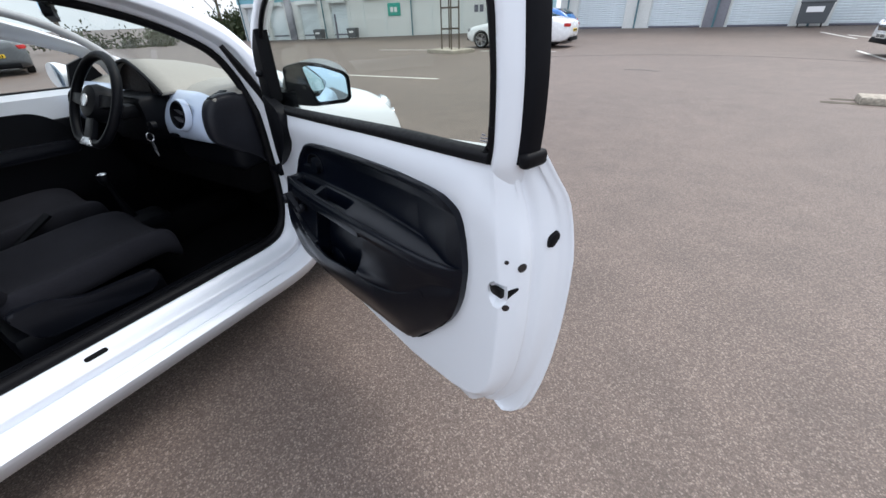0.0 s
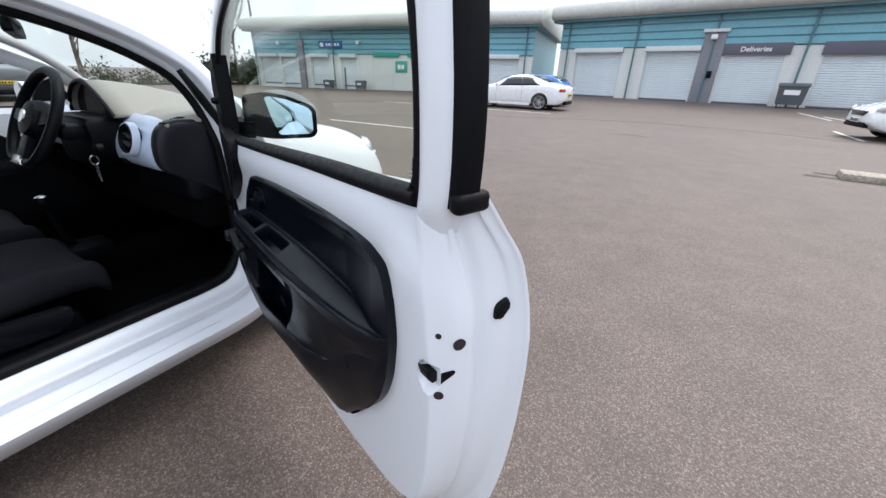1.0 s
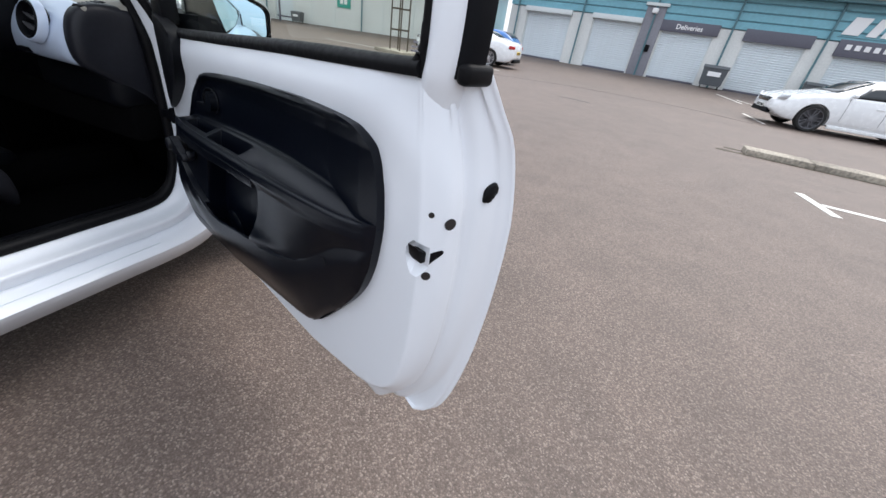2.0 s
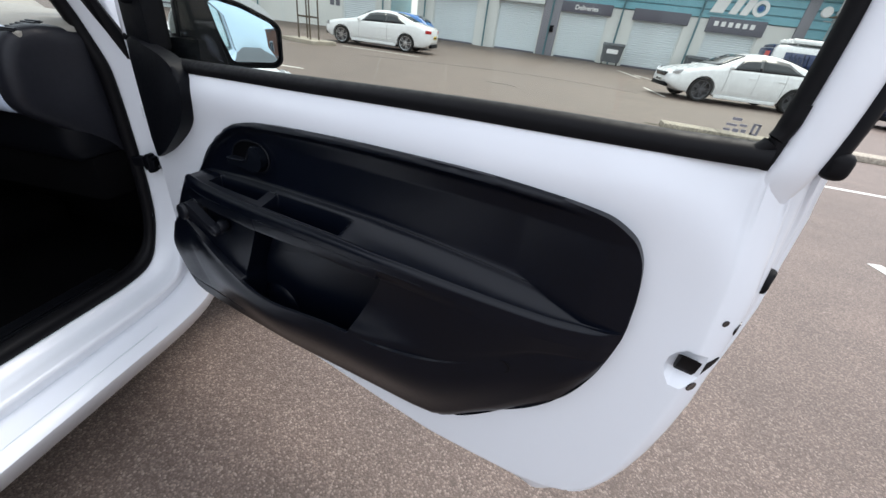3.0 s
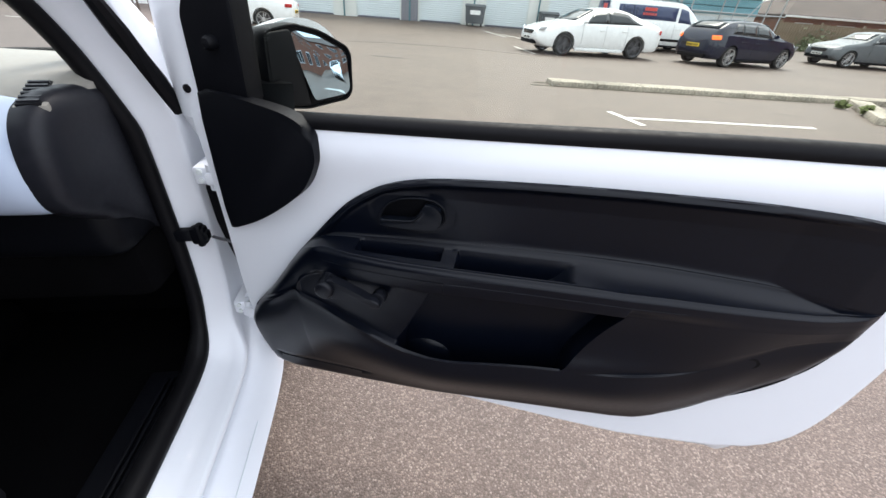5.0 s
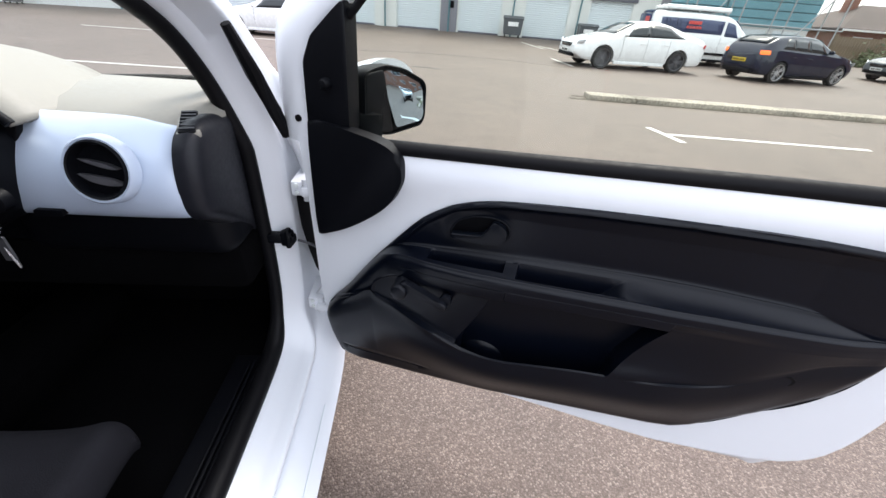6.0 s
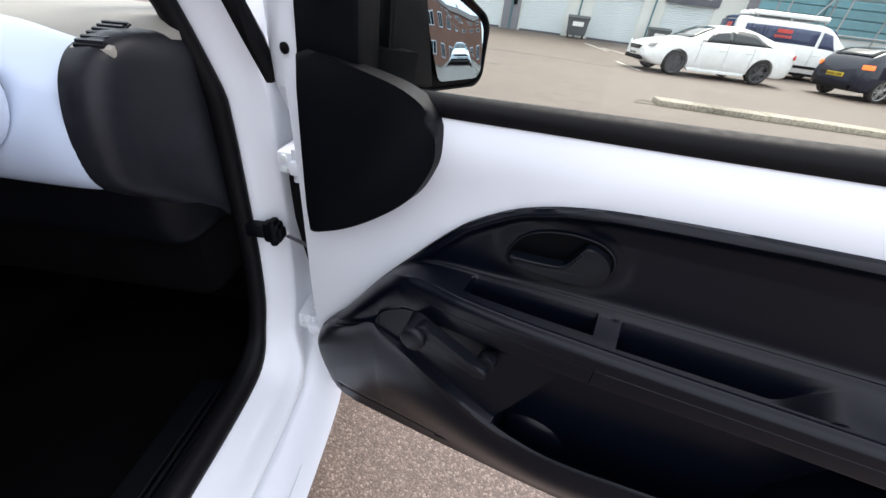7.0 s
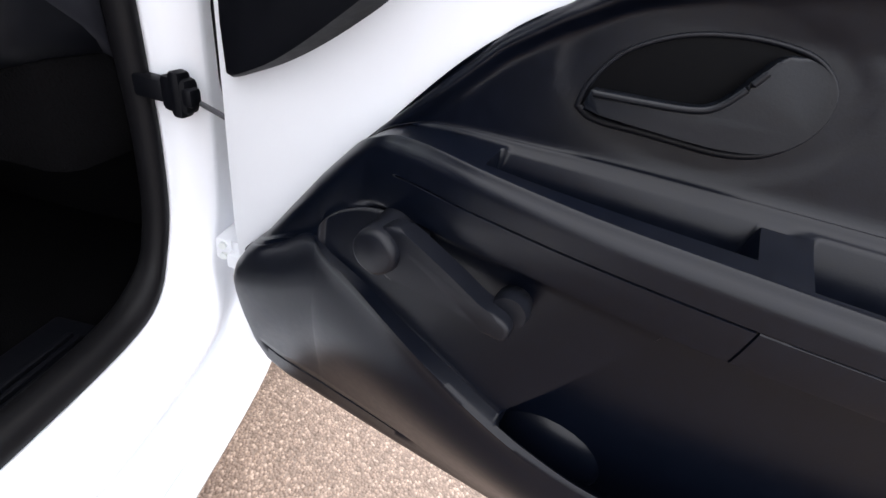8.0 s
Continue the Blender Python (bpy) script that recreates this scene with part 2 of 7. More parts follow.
def prism(outline, d0, d1, axis="y", bevel=0.0, bm=None, m=None, seg=2):
    """Outline in the plane across axis, extruded from d0 to d1."""
    bm = bm or bmesh.new()
    put = {"x": lambda a, b, d: (d, a, b), "y": lambda a, b, d: (a, d, b), "z": lambda a, b, d: (a, b, d)}[axis]
    lo = [bm.verts.new(put(p[0], p[1], d0)) for p in outline]
    hi = [bm.verts.new(put(p[0], p[1], d1)) for p in outline]
    k = len(outline)
    f0, f1 = bm.faces.new(lo), bm.faces.new(list(reversed(hi)))
    for i in range(k):
        bm.faces.new((lo[i], hi[i], hi[(i + 1) % k], lo[(i + 1) % k]))
    vs = lo + hi
    if bevel:
        r = bmesh.ops.bevel(bm, geom=list(f0.edges) + list(f1.edges), offset=bevel, segments=seg, affect="EDGES", profile=0.5)
        vs = list({v for f in r["faces"] for v in f.verts} | {v for v in vs if v.is_valid})
    if m is not None:
        bmesh.ops.transform(bm, matrix=m, verts=vs)
    return bm


def loft(rings, closed=True, caps=True, bm=None):
    bm = bm or bmesh.new()
    vs = [[bm.verts.new(p) for p in r] for r in rings]
    k = len(rings[0])
    for a, b in zip(vs, vs[1:]):
        for i in range(k if closed else k - 1):
            j = (i + 1) % k
            bm.faces.new((a[i], a[j], b[j], b[i]))
    if caps and closed:
        bm.faces.new(vs[0]), bm.faces.new(vs[-1])
    return bm


def spline(pts, n=8):
    """Catmull-Rom through points of any dimension."""
    P = [Vector(p) for p in pts]
    P = [P[0] * 2 - P[1]] + P + [P[-1] * 2 - P[-2]]
    out = []
    for i in range(1, len(P) - 2):
        a, b, c, d = P[i - 1:i + 3]
        for j in range(n):
            t = j / n
            out.append(0.5 * ((2 * b) + (c - a) * t + (2 * a - 5 * b + 4 * c - d) * t * t + (3 * b - a - 3 * c + d) * t ** 3))
    return out + [P[-2]]


def tube(pts, r, k=8, bm=None, flat=1.0):
    """Round bar along points; r one radius or one for each point."""
    P = [Vector(p) for p in pts]
    rings = []
    for i, p in enumerate(P):
        d = (P[min(i + 1, len(P) - 1)] - P[max(i - 1, 0)]).normalized()
        up = Vector((0, 0, 1)) if abs(d.z) < 0.9 else Vector((1, 0, 0))
        s = d.cross(up).normalized()
        u = s.cross(d)
        ri = r[i] if isinstance(r, (list, tuple)) else r
        rings.append([p + s * ri * math.cos(a) + u * ri * flat * math.sin(a) for a in [2 * math.pi * j / k for j in range(k)]])
    return loft(rings, bm=bm)


def lathe(profile, axis="x", k=28, bm=None, m=None, caps=True):
    """Profile of (radius, along) turned round the axis."""
    put = {"x": lambda r, a, t: (a, r * math.cos(t), r * math.sin(t)), "y": lambda r, a, t: (r * math.cos(t), a, r * math.sin(t)), "z": lambda r, a, t: (r * math.cos(t), r * math.sin(t), a)}[axis]
    rings = [[Vector(put(max(r, 1e-4), a, 2 * math.pi * j / k)) for j in range(k)] for r, a in profile]
    if m is not None:
        rings = [[m @ v for v in r] for r in rings]
    return loft(rings, caps=caps, bm=bm)


def lerp_table(tab, x):
    """Smooth curve through a table of (x, value), with no overshoot."""
    if x <= tab[0][0]:
        return tab[0][1]
    if x >= tab[-1][0]:
        return tab[-1][1]
    i = 0
    while tab[i + 1][0] < x:
        i += 1

    def slope(k):
        return (tab[k + 1][1] - tab[k][1]) / (tab[k + 1][0] - tab[k][0])

    def tangent(k):
        if k == 0 or k == len(tab) - 1:
            return slope(0) if k == 0 else slope(k - 1)
        a, b = slope(k - 1), slope(k)
        return 0.0 if a * b <= 0 else 2 * a * b / (a + b)

    (x0, p), (x1, q) = tab[i], tab[i + 1]
    h = x1 - x0
    t = (x - x0) / h
    return p * (1 + 2 * t) * (1 - t) ** 2 + h * tangent(i) * t * (1 - t) ** 2 + q * t * t * (3 - 2 * t) + h * tangent(i + 1) * t * t * (t - 1)


def smooth01(x):
    x = min(1, max(0, x))
    return x * x * (3 - 2 * x)


def cut(ob, cutters):
    """Boolean difference, baked into the mesh."""
    tmp = []
    for bm in cutters:
        c = finish("cutter", bm, RUBBER, smooth=0)
        md = ob.modifiers.new("cut", "BOOLEAN")
        md.object, md.operation, md.solver = c, "DIFFERENCE", "EXACT"
        tmp.append(c)
    bpy.context.view_layer.update()
    for c in tmp:
        c.matrix_world = ob.matrix_world.copy()
    bpy.context.view_layer.update()
    old = ob.data
    me = bpy.data.meshes.new_from_object(ob.evaluated_get(bpy.context.evaluated_depsgraph_get()))
    ob.modifiers.clear()
    ob.data = me
    bpy.data.meshes.remove(old)
    for c in tmp:
        d = c.data
        bpy.data.objects.remove(c)
        bpy.data.meshes.remove(d)
    return ob


def lettering(text, size, m, mat, parent, name="lettering"):
    cu = bpy.data.curves.new(name, "FONT")
    cu.body, cu.size, cu.extrude, cu.align_x, cu.align_y = text, size, 0.01, "CENTER", "CENTER"
    cu.offset = size * 0.02
    tmp = bpy.data.objects.new(name, cu)
    scene.collection.objects.link(tmp)
    bpy.context.view_layer.update()
    me = bpy.data.meshes.new_from_object(tmp.evaluated_get(bpy.context.evaluated_depsgraph_get()))
    bpy.data.objects.remove(tmp)
    me.materials.clear()
    me.materials.append(mat)
    ob = new(name, me)
    ob.parent = parent
    ob.matrix_local = m
    return ob


# ---- ground: one sheet, rising a little towards the units ----
FDIR = radians(12)
F0 = Vector((-7.5, 25.2, 0))
FN = Vector((math.sin(FDIR), -math.cos(FDIR), 0))
FT = Vector((math.cos(FDIR), math.sin(FDIR), 0))


def ground_z(x, y):
    q = (Vector((x, y, 0)) - F0).dot(FN)
    return 0.27 * smooth01(1 - q / 9.0)


def build_ground():
    bm = bmesh.new()
    xs = sorted({-1500, -700, -300, -150, -100, 100, 150, 300, 700, 1500, *range(-70, 71, 5)})
    ys = sorted({-1500, -700, -300, -150, -100, 100, 150, 300, 700, 1500, *range(-70, 10, 10), *[10 + 1.25 * i for i in range(25)], *range(44, 72, 4)})
    g = [[bm.verts.new((x, y, ground_z(x, y))) for x in xs] for y in ys]
    for a, b in zip(g, g[1:]):
        for i in range(len(xs) - 1):
            bm.faces.new((a[i], a[i + 1], b[i + 1], b[i]))
    ob = finish("ground", bm, ASPHALT, smooth=60)
    tagged(ob, "brown-grey worn asphalt of a car park with visible chippings", "ground", kind="structure")


build_ground()


def painted_line(p, q, w=0.09, label="worn white painted parking bay line on asphalt"):
    p, q = Vector((*p, 0)), Vector((*q, 0))
    d = (q - p).normalized()
    s = Vector((-d.y, d.x, 0)) * w / 2
    bm = bmesh.new()
    k = max(2, int((q - p).length / 0.8))
    rows = []
    for i in range(k + 1):
        c = p.lerp(q, i / k)
        rows.append([bm.verts.new((*(c + e * s).xy, ground_z(*(c + e * s).xy) + h)) for e, h in ((-1, -0.01), (-1, 0.004), (1, 0.004), (1, -0.01))])
    for a, b in zip(rows, rows[1:]):
        for i in range(3):
            bm.faces.new((a[i], a[i + 1], b[i + 1], b[i]))
    ob = finish("road_marking", bm, LINE, smooth=0)
    return tagged(ob, label, "road marking", "parking bay lines")


# ---- the white city car: car frame, x to its right, y forward, z up; the open door's front edge is at y = 0 ----
CAR = Matrix.Translation((-0.647, -0.286, 0)) @ Matrix.Rotation(radians(90 - 69), 4, "Z")
car = thing("city_car", "small white three-door city car with its driver's door wide open", "car", CAR)
XC = -0.05  # centre line


def in_car(ob):
    """For meshes made in the world's axes: the open door and its parts."""
    ob.matrix_parent_inverse = CAR.inverted()
    return ob


# stations along the body: y, underside, belt height, roof or bonnet height, half width, half width of the top
STATIONS = [
    (1.20, 0.34, 0.60, 0.64, 0.46, 0.36), (1.15, 0.24, 0.68, 0.74, 0.60, 0.46), (1.02, 0.20, 0.78, 0.86, 0.71, 0.54), (0.85, 0.20, 0.85, 0.93, 0.765, 0.60), (0.65, 0.20, 0.90, 0.975, 0.785, 0.64), (0.46, 0.20, 0.935, 1.00, 0.79, 0.655),
    (0.25, 0.20, 0.96, 1.10, 0.79, 0.640), (0.125, 0.20, 0.975, 1.185, 0.79, 0.615), (-0.15, 0.20, 0.985, 1.335, 0.79, 0.585), (-0.40, 0.20, 0.99, 1.425, 0.79, 0.565), (-0.80, 0.20, 1.00, 1.475, 0.79, 0.560), (-1.32, 0.20, 1.03, 1.475, 0.79, 0.555),
    (-1.70, 0.20, 1.06, 1.455, 0.785, 0.545), (-2.05, 0.22, 1.07, 1.415, 0.765, 0.53), (-2.25, 0.26, 1.06, 1.36, 0.735, 0.50), (-2.36, 0.34, 0.98, 1.10, 0.69, 0.48), (-2.41, 0.42, 0.78, 0.86, 0.60, 0.44)]


def section(s):
    y, zu, zb, zt, w, wt = s
    h = zb - zu
    return [Vector((x, y, z)) for x, z in ((w * 0.80, zu), (w * 0.925, zu + 0.02), (w * 0.965, zu + h * 0.2), (w * 0.985, zu + h * 0.45), (w * 0.975, zu + h * 0.7), (w * 0.955, zu + h * 0.88), (w * 0.92, zb), (wt + (w * 0.92 - wt) * 0.25, zb + (zt - zb) * 0.70), (wt * 0.97, zb + (zt - zb) * 0.88), (wt * 0.82, zb + (zt - zb) * 0.97), (wt * 0.45, zt + 0.003), (0, zt + 0.006))]


def shell():
    """Body skin with the door opening, the glass openings and the wheel arches left free."""
    half = [section(s) for s in STATIONS]
    bm = bmesh.new()
    grids = []
    for side in (1, -1):
        grids.append([[bm.verts.new((XC + side * p.x, p.y, p.z)) for p in r] for r in half])
    glass = {}
    for side, g in zip((1, -1), grids):
        for i in range(len(g) - 1):
            y0, y1 = STATIONS[i][0], STATIONS[i + 1][0]
            for k in range(len(g[0]) - 1):
                q = (g[i][k], g[i][k + 1], g[i + 1][k + 1], g[i + 1][k])
                key = None
                if side == 1 and y0 <= 0.13 and y1 >= -1.33 and 1 <= k <= 8:
                    continue
                if k == 6 and -1.33 <= y1 and y0 <= 0.13:
                    key = "side_window"
                elif k == 6 and y1 >= -2.06 and y0 <= -1.31:
                    key = "rear_side_window" if side == 1 else "rear_side_window_far"
                elif k >= 8 and y0 <= 0.47 and y1 >= -0.41:
                    key = "windscreen"
                elif k >= 8 and y0 <= -2.24 and y1 >= -2.37:
                    key = "rear_window"
                if key:
                    glass.setdefault(key, []).append([v.co.copy() for v in q])
                else:
                    bm.faces.new(q)
    bmesh.ops.remove_doubles(bm, verts=bm.verts, dist=0.0005)
    loose = [v for v in bm.verts if not v.link_faces]
    bmesh.ops.delete(bm, geom=loose, context="VERTS")
    ends = [e for e in bm.edges if e.is_boundary and all(v.co.y > 1.19 for v in e.verts) or e.is_boundary and all(v.co.y < -2.40 for v in e.verts)]
    bmesh.ops.holes_fill(bm, edges=ends, sides=0)
    ob = part("body", bm, WHITE, car, "glossy white painted body shell")
    md = ob.modifiers.new("smooth", "SUBSURF")
    md.levels = md.render_levels = 1
    md = ob.modifiers.new("thick", "SOLIDIFY")
    md.thickness, md.offset = 0.018, -1
    arches = [lathe([(0.315, -1.2), (0.315, 1.2)], "x", 32, m=Matrix.Translation((0, y, 0.29))) for y in (0.60, -1.82)]
    cut(ob, arches)
    for key, quads in glass.items():
        b2 = bmesh.new()
        for q in quads:
            b2.faces.new([b2.verts.new(c) for c in q])
        bmesh.ops.remove_doubles(b2, verts=b2.verts, dist=0.0005)
        nm = key.replace("_far", "")
        o = part(nm, b2, SCREEN if key == "windscreen" else PANE, car)
        o.visible_shadow = False
    return ob


shell()


def wheel(parent, x, y, r, width, side, rim_mat, spokes=5, hub=True):
    """Tyre, rim and spokes; side +1 faces the car's right."""
    c = Matrix.Translation((x, y, r))
    w = width / 2
    bm = lathe([(r * 0.745, -w * 0.9), (r * 0.9, -w), (r * 0.985, -w * 0.75), (r, 0), (r * 0.985, w * 0.75), (r * 0.9, w), (r * 0.745, w * 0.9)], "x", 32, m=c, caps=False)
    tyre = part("wheel", bm, TYRE, parent, "black rubber tyre on a spoked rim")
    s = side
    bm = lathe([(r * 0.755, -s * w * 0.9), (r * 0.745, s * w * 0.2), (r * 0.68, s * w * 0.1), (r * 0.67, -s * w * 0.3), (0.02, -s * w * 0.35)], "x", 28, m=c)
    part("barrel", bm, DARKALLOY, tyre)
    bm = lathe([(r * 0.785, s * w * 0.80), (r * 0.775, s * w * 0.98), (r * 0.725, s * w * 0.95), (r * 0.70, s * w * 0.6)], "x", 32, m=c, caps=False)
    for i in range(spokes):
        a = 2 * math.pi * i / spokes + 0.3
        rot = c @ Matrix.Rotation(a, 4, "X")
        for off in (-0.085, 0.085):
            prism([(r * (-0.045 + off * 0.6), r * 0.10), (r * (0.045 + off * 0.6), r * 0.10), (r * (0.035 + off * 1.6), r * 0.745), (r * (-0.035 + off * 1.6), r * 0.745)], s * w * 0.55, s * w * 0.88, "x", 0.004, bm, rot, 1)
    lathe([(r * 0.16, s * w * 0.5), (r * 0.15, s * w * 0.92), (r * 0.02, s * w * 0.98)], "x", 16, bm=bm, m=c)
    part("rim", bm, rim_mat, tyre)
    return tyre


for sx, yy in ((1, 0.60), (-1, 0.60), (1, -1.82), (-1, -1.82)):
    wheel(car, XC + sx * 0.685, yy, 0.285, 0.17, sx, ALLOY)


def aperture():
    """Painted door frame and sill swept round the opening, with its rubber seal."""
    path = [(-1.20, 0.372), (-0.9, 0.370), (-0.6, 0.369), (-0.3, 0.368), (-0.06, 0.372), (0.03, 0.41), (0.075, 0.50), (0.09, 0.62), (0.09, 0.76), (0.087, 0.90), (0.076, 1.00), (0.050, 1.105), (0.0, 1.188), (-0.085, 1.246), (-0.17, 1.287), (-0.27, 1.323), (-0.38, 1.352), (-0.54, 1.382), (-0.78, 1.405), (-1.03, 1.395), (-1.18, 1.33), (-1.24, 1.17), (-1.25, 0.95), (-1.255, 0.7), (-1.25, 0.48)]
    P = spline([*path, path[0]], 5)[:-1]
    k = len(P)

    def lean(z):
        return -0.10 * max(0, z - 0.95) / 0.4

    def frame_at(i):
        p = P[i]
        d = (P[(i + 1) % k] - P[i - 1]).normalized()
        return p, Vector((d.y, -d.x))

    def ring(i, prof):
        p, nn = frame_at(i)
        out = []
        for a, x in prof:
            q = p + nn * a
            out.append(Vector((x + lean(q.y), q.x, q.y)))
        return out

    def sill_profile(i):
        p, nn = frame_at(i)
        low = smooth01((0.46 - p.y) / 0.08)
        head = smooth01((p.y - 0.95) / 0.25)
        up = (1 - low) * (1 - head) * smooth01((p.x + 0.3) / 0.2)
        prof = [(0.0, 0.560), (0.004, 0.585), (0.010, 0.612), (0.018, 0.618 + 0.008 * up), (0.0215 - 0.0005 * up, 0.655 - 0.019 * up), (0.0235 + 0.0025 * up, 0.677 - 0.034 * up), (0.0245 + 0.0025 * up, 0.6815 - 0.0375 * up), (0.028 + 0.004 * up, 0.6845 - 0.039 * up), (0.034 + 0.018 * up, 0.684 - 0.035 * up)]
        tail_low = [(0.063, 0.670), (0.0675, 0.671), (0.0690, 0.676), (0.0715, 0.742), (0.092, 0.764), (0.150, 0.745)]
        tail_up = [(0.058, 0.652), (0.086, 0.659), (0.096, 0.672), (0.098, 0.700), (0.098, 0.722), (0.100, 0.738)] if p.x > -0.2 else [(0.046, 0.702), (0.052, 0.708), (0.056, 0.714), (0.060, 0.718), (0.064, 0.722), (0.066, 0.68)]
        tail_head = [(0.044, 0.690), (0.052, 0.690), (0.062, 0.686), (0.074, 0.675), (0.085, 0.655), (0.09, 0.63)]
        mixed = []
        for l, u, h in zip(tail_low, tail_up, tail_head):
            a = u[0] + (h[0] - u[0]) * head
            x = u[1] + (h[1] - u[1]) * head
            mixed.append((a + (l[0] - a) * low, x + (l[1] - x) * low))
        return prof + mixed

    rings = [ring(i, sill_profile(i)) for i in range(k)]
    bm = loft([*rings, rings[0]], closed=False)
    bmesh.ops.remove_doubles(bm, verts=bm.verts, dist=0.0004)
    ob = part("door_frame", bm, WHITE, car, "white painted door opening and stepped sill", 50)
    md = ob.modifiers.new("thick", "SOLIDIFY")
    md.thickness, md.offset = 0.004, 0
    rings = []
    for i in range(k):
        c = ring(i, [(-0.002, 0.575)])[0]
        p, nn = frame_at(i)
        n3 = Vector((0, nn.x, nn.y))
        fat = 0.018 + 0.008 * smooth01((0.46 - p.y) / 0.08)
        rings.append([c + n3 * (math.cos(a) * fat * 0.8 - 0.004) + Vector((1, 0, 0)) * math.sin(a) * fat for a in [2 * math.pi * j / 10 for j in range(10)]])
    part("door_seal", loft([*rings, rings[0]], caps=False), RUBBER, car, "black rubber door seal", 60)


aperture()


def sill_details():
    bm = prism(round_poly([(-0.822, 0.626), (-0.757, 0.626), (-0.757, 0.652), (-0.822, 0.652)], 0.012), 0.3475, 0.3540, "z")
    bmesh.ops.transform(bm, matrix=Matrix(((0, 1, 0, 0.0), (1, 0, 0, 0), (0, 0, 1, 0), (0, 0, 0, 1))), verts=bm.verts)
    part("sill_plug", bm, RUBBER, car, "black oval rubber plug in the sill")
    for x in (0.548, 0.535, 0.522):
        part("scuff_rib", box((x - 0.004, -1.2, 0.36), (x + 0.004, -0.05, 0.378), 0.002), BLACK, car)
    part("sill_seam", tube([(0.740, -1.15, 0.3024), (0.740, -0.9, 0.3010), (0.740, -0.6, 0.3000), (0.740, -0.3, 0.2990), (0.740, -0.14, 0.3006)], 0.0014, 6), SHUTTER, car)
    part("scuff_plate", box((0.47, -1.22, 0.345), (0.565, -0.02, 0.366), 0.006), BLACK, car, "black plastic scuff plate")


sill_details()


def hinge_details():
    """Door check, hinges, cable gaiter and the shut faces between pillar and door."""
    m = Matrix.Translation((0.634, 0.084, 0.706))
    bm = box((-0.018, -0.016, -0.022), (0.016, 0.012, 0.022), 0.008, m=m)
    box((-0.005, -0.018, -0.027), (0.010, 0.008, 0.029), 0.006, bm, m)
    box((-0.050, -0.016, -0.012), (-0.014, 0.010, 0.014), 0.004, bm, m)
    box((0.008, -0.016, -0.011), (0.022, 0.006, 0.012), 0.005, bm, m)
    part("door_check", bm, BLACK, car, "black door check block")
    part("check_strap", tube([(0.662, 0.078, 0.702), (0.695, 0.066, 0.699), (0.735, 0.048, 0.694)], 0.0035), DARKALLOY, car, "grey steel check strap")
    for z in (0.858, 0.495):
        bm = box((0.668, 0.062, z - 0.019), (0.704, 0.192, z + 0.019), 0.005)
        box((0.698, 0.040, z - 0.012), (0.750, 0.058, z + 0.012), 0.004, bm)
        lathe([(0.009, -0.028), (0.009, 0.028)], "z", 12, bm=bm, m=Matrix.Translation((0.706, 0.060, z)))
        if z < 0.6:
            prism([(0.676, z - 0.045), (0.690, z - 0.048), (0.700, z + 0.01), (0.722, z + 0.052), (0.714, z + 0.056), (0.684, z + 0.014)], 0.082, 0.098, "y", 0.003, bm)
        hg = part("hinge", bm, WHITE, car, "white painted door hinge")
        for dz in (-0.009, 0.010):
            part("hinge_bolt", lathe([(0.006, 0.0), (0.006, -0.005), (0.001, -0.006)], "y", 6, m=Matrix.Translation((0.682, 0.0625, z + dz))), SHUTBOX, hg)
    slit = round_poly([(0.662, 0.812), (0.668, 0.826), (0.682, 0.820), (0.725, 0.800), (0.725, 0.560), (0.704, 0.560), (0.690, 0.590), (0.676, 0.655), (0.665, 0.725)], 0.006, 3)
    part("cable_gaiter", prism(slit, 0.112, 0.190, "y", 0.003), RUBBER, car, "black rubber gaiter in the hinge gap")
    part("gap_seal", prism([(0.700, 0.470), (0.735, 0.470), (0.735, 0.385), (0.722, 0.392)], 0.112, 0.190, "y", 0.003), RUBBER, car)
    part("wing_seal", tube([(0.628, -0.022, 1.205), (0.645, 0.020, 1.12), (0.662, 0.058, 1.04), (0.675, 0.075, 0.985)], [0.009, 0.015, 0.015, 0.012], 8), RUBBER, car)
    bm = loft([[Vector((0.56, 0.118, z)), Vector((0.632, 0.128, z)), Vector((0.640, 0.16, z)), Vector((0.56, 0.17, z))] for z in (0.30, 0.5, 0.7, 0.9, 0.99)])
    part("front_pillar", bm, WHITE, car, "white painted hinge pillar")
    bm = loft([[Vector((0.742 + dx, y, z)) for dx, y in ((0, 0.085), (0.014, 0.075), (0.020, 0.16), (-0.01, 0.16))] for z in (0.30, 0.5, 0.75, 0.93)])
    part("wing_edge", bm, WHITE, car, "white front wing's folded rear edge")


hinge_details()


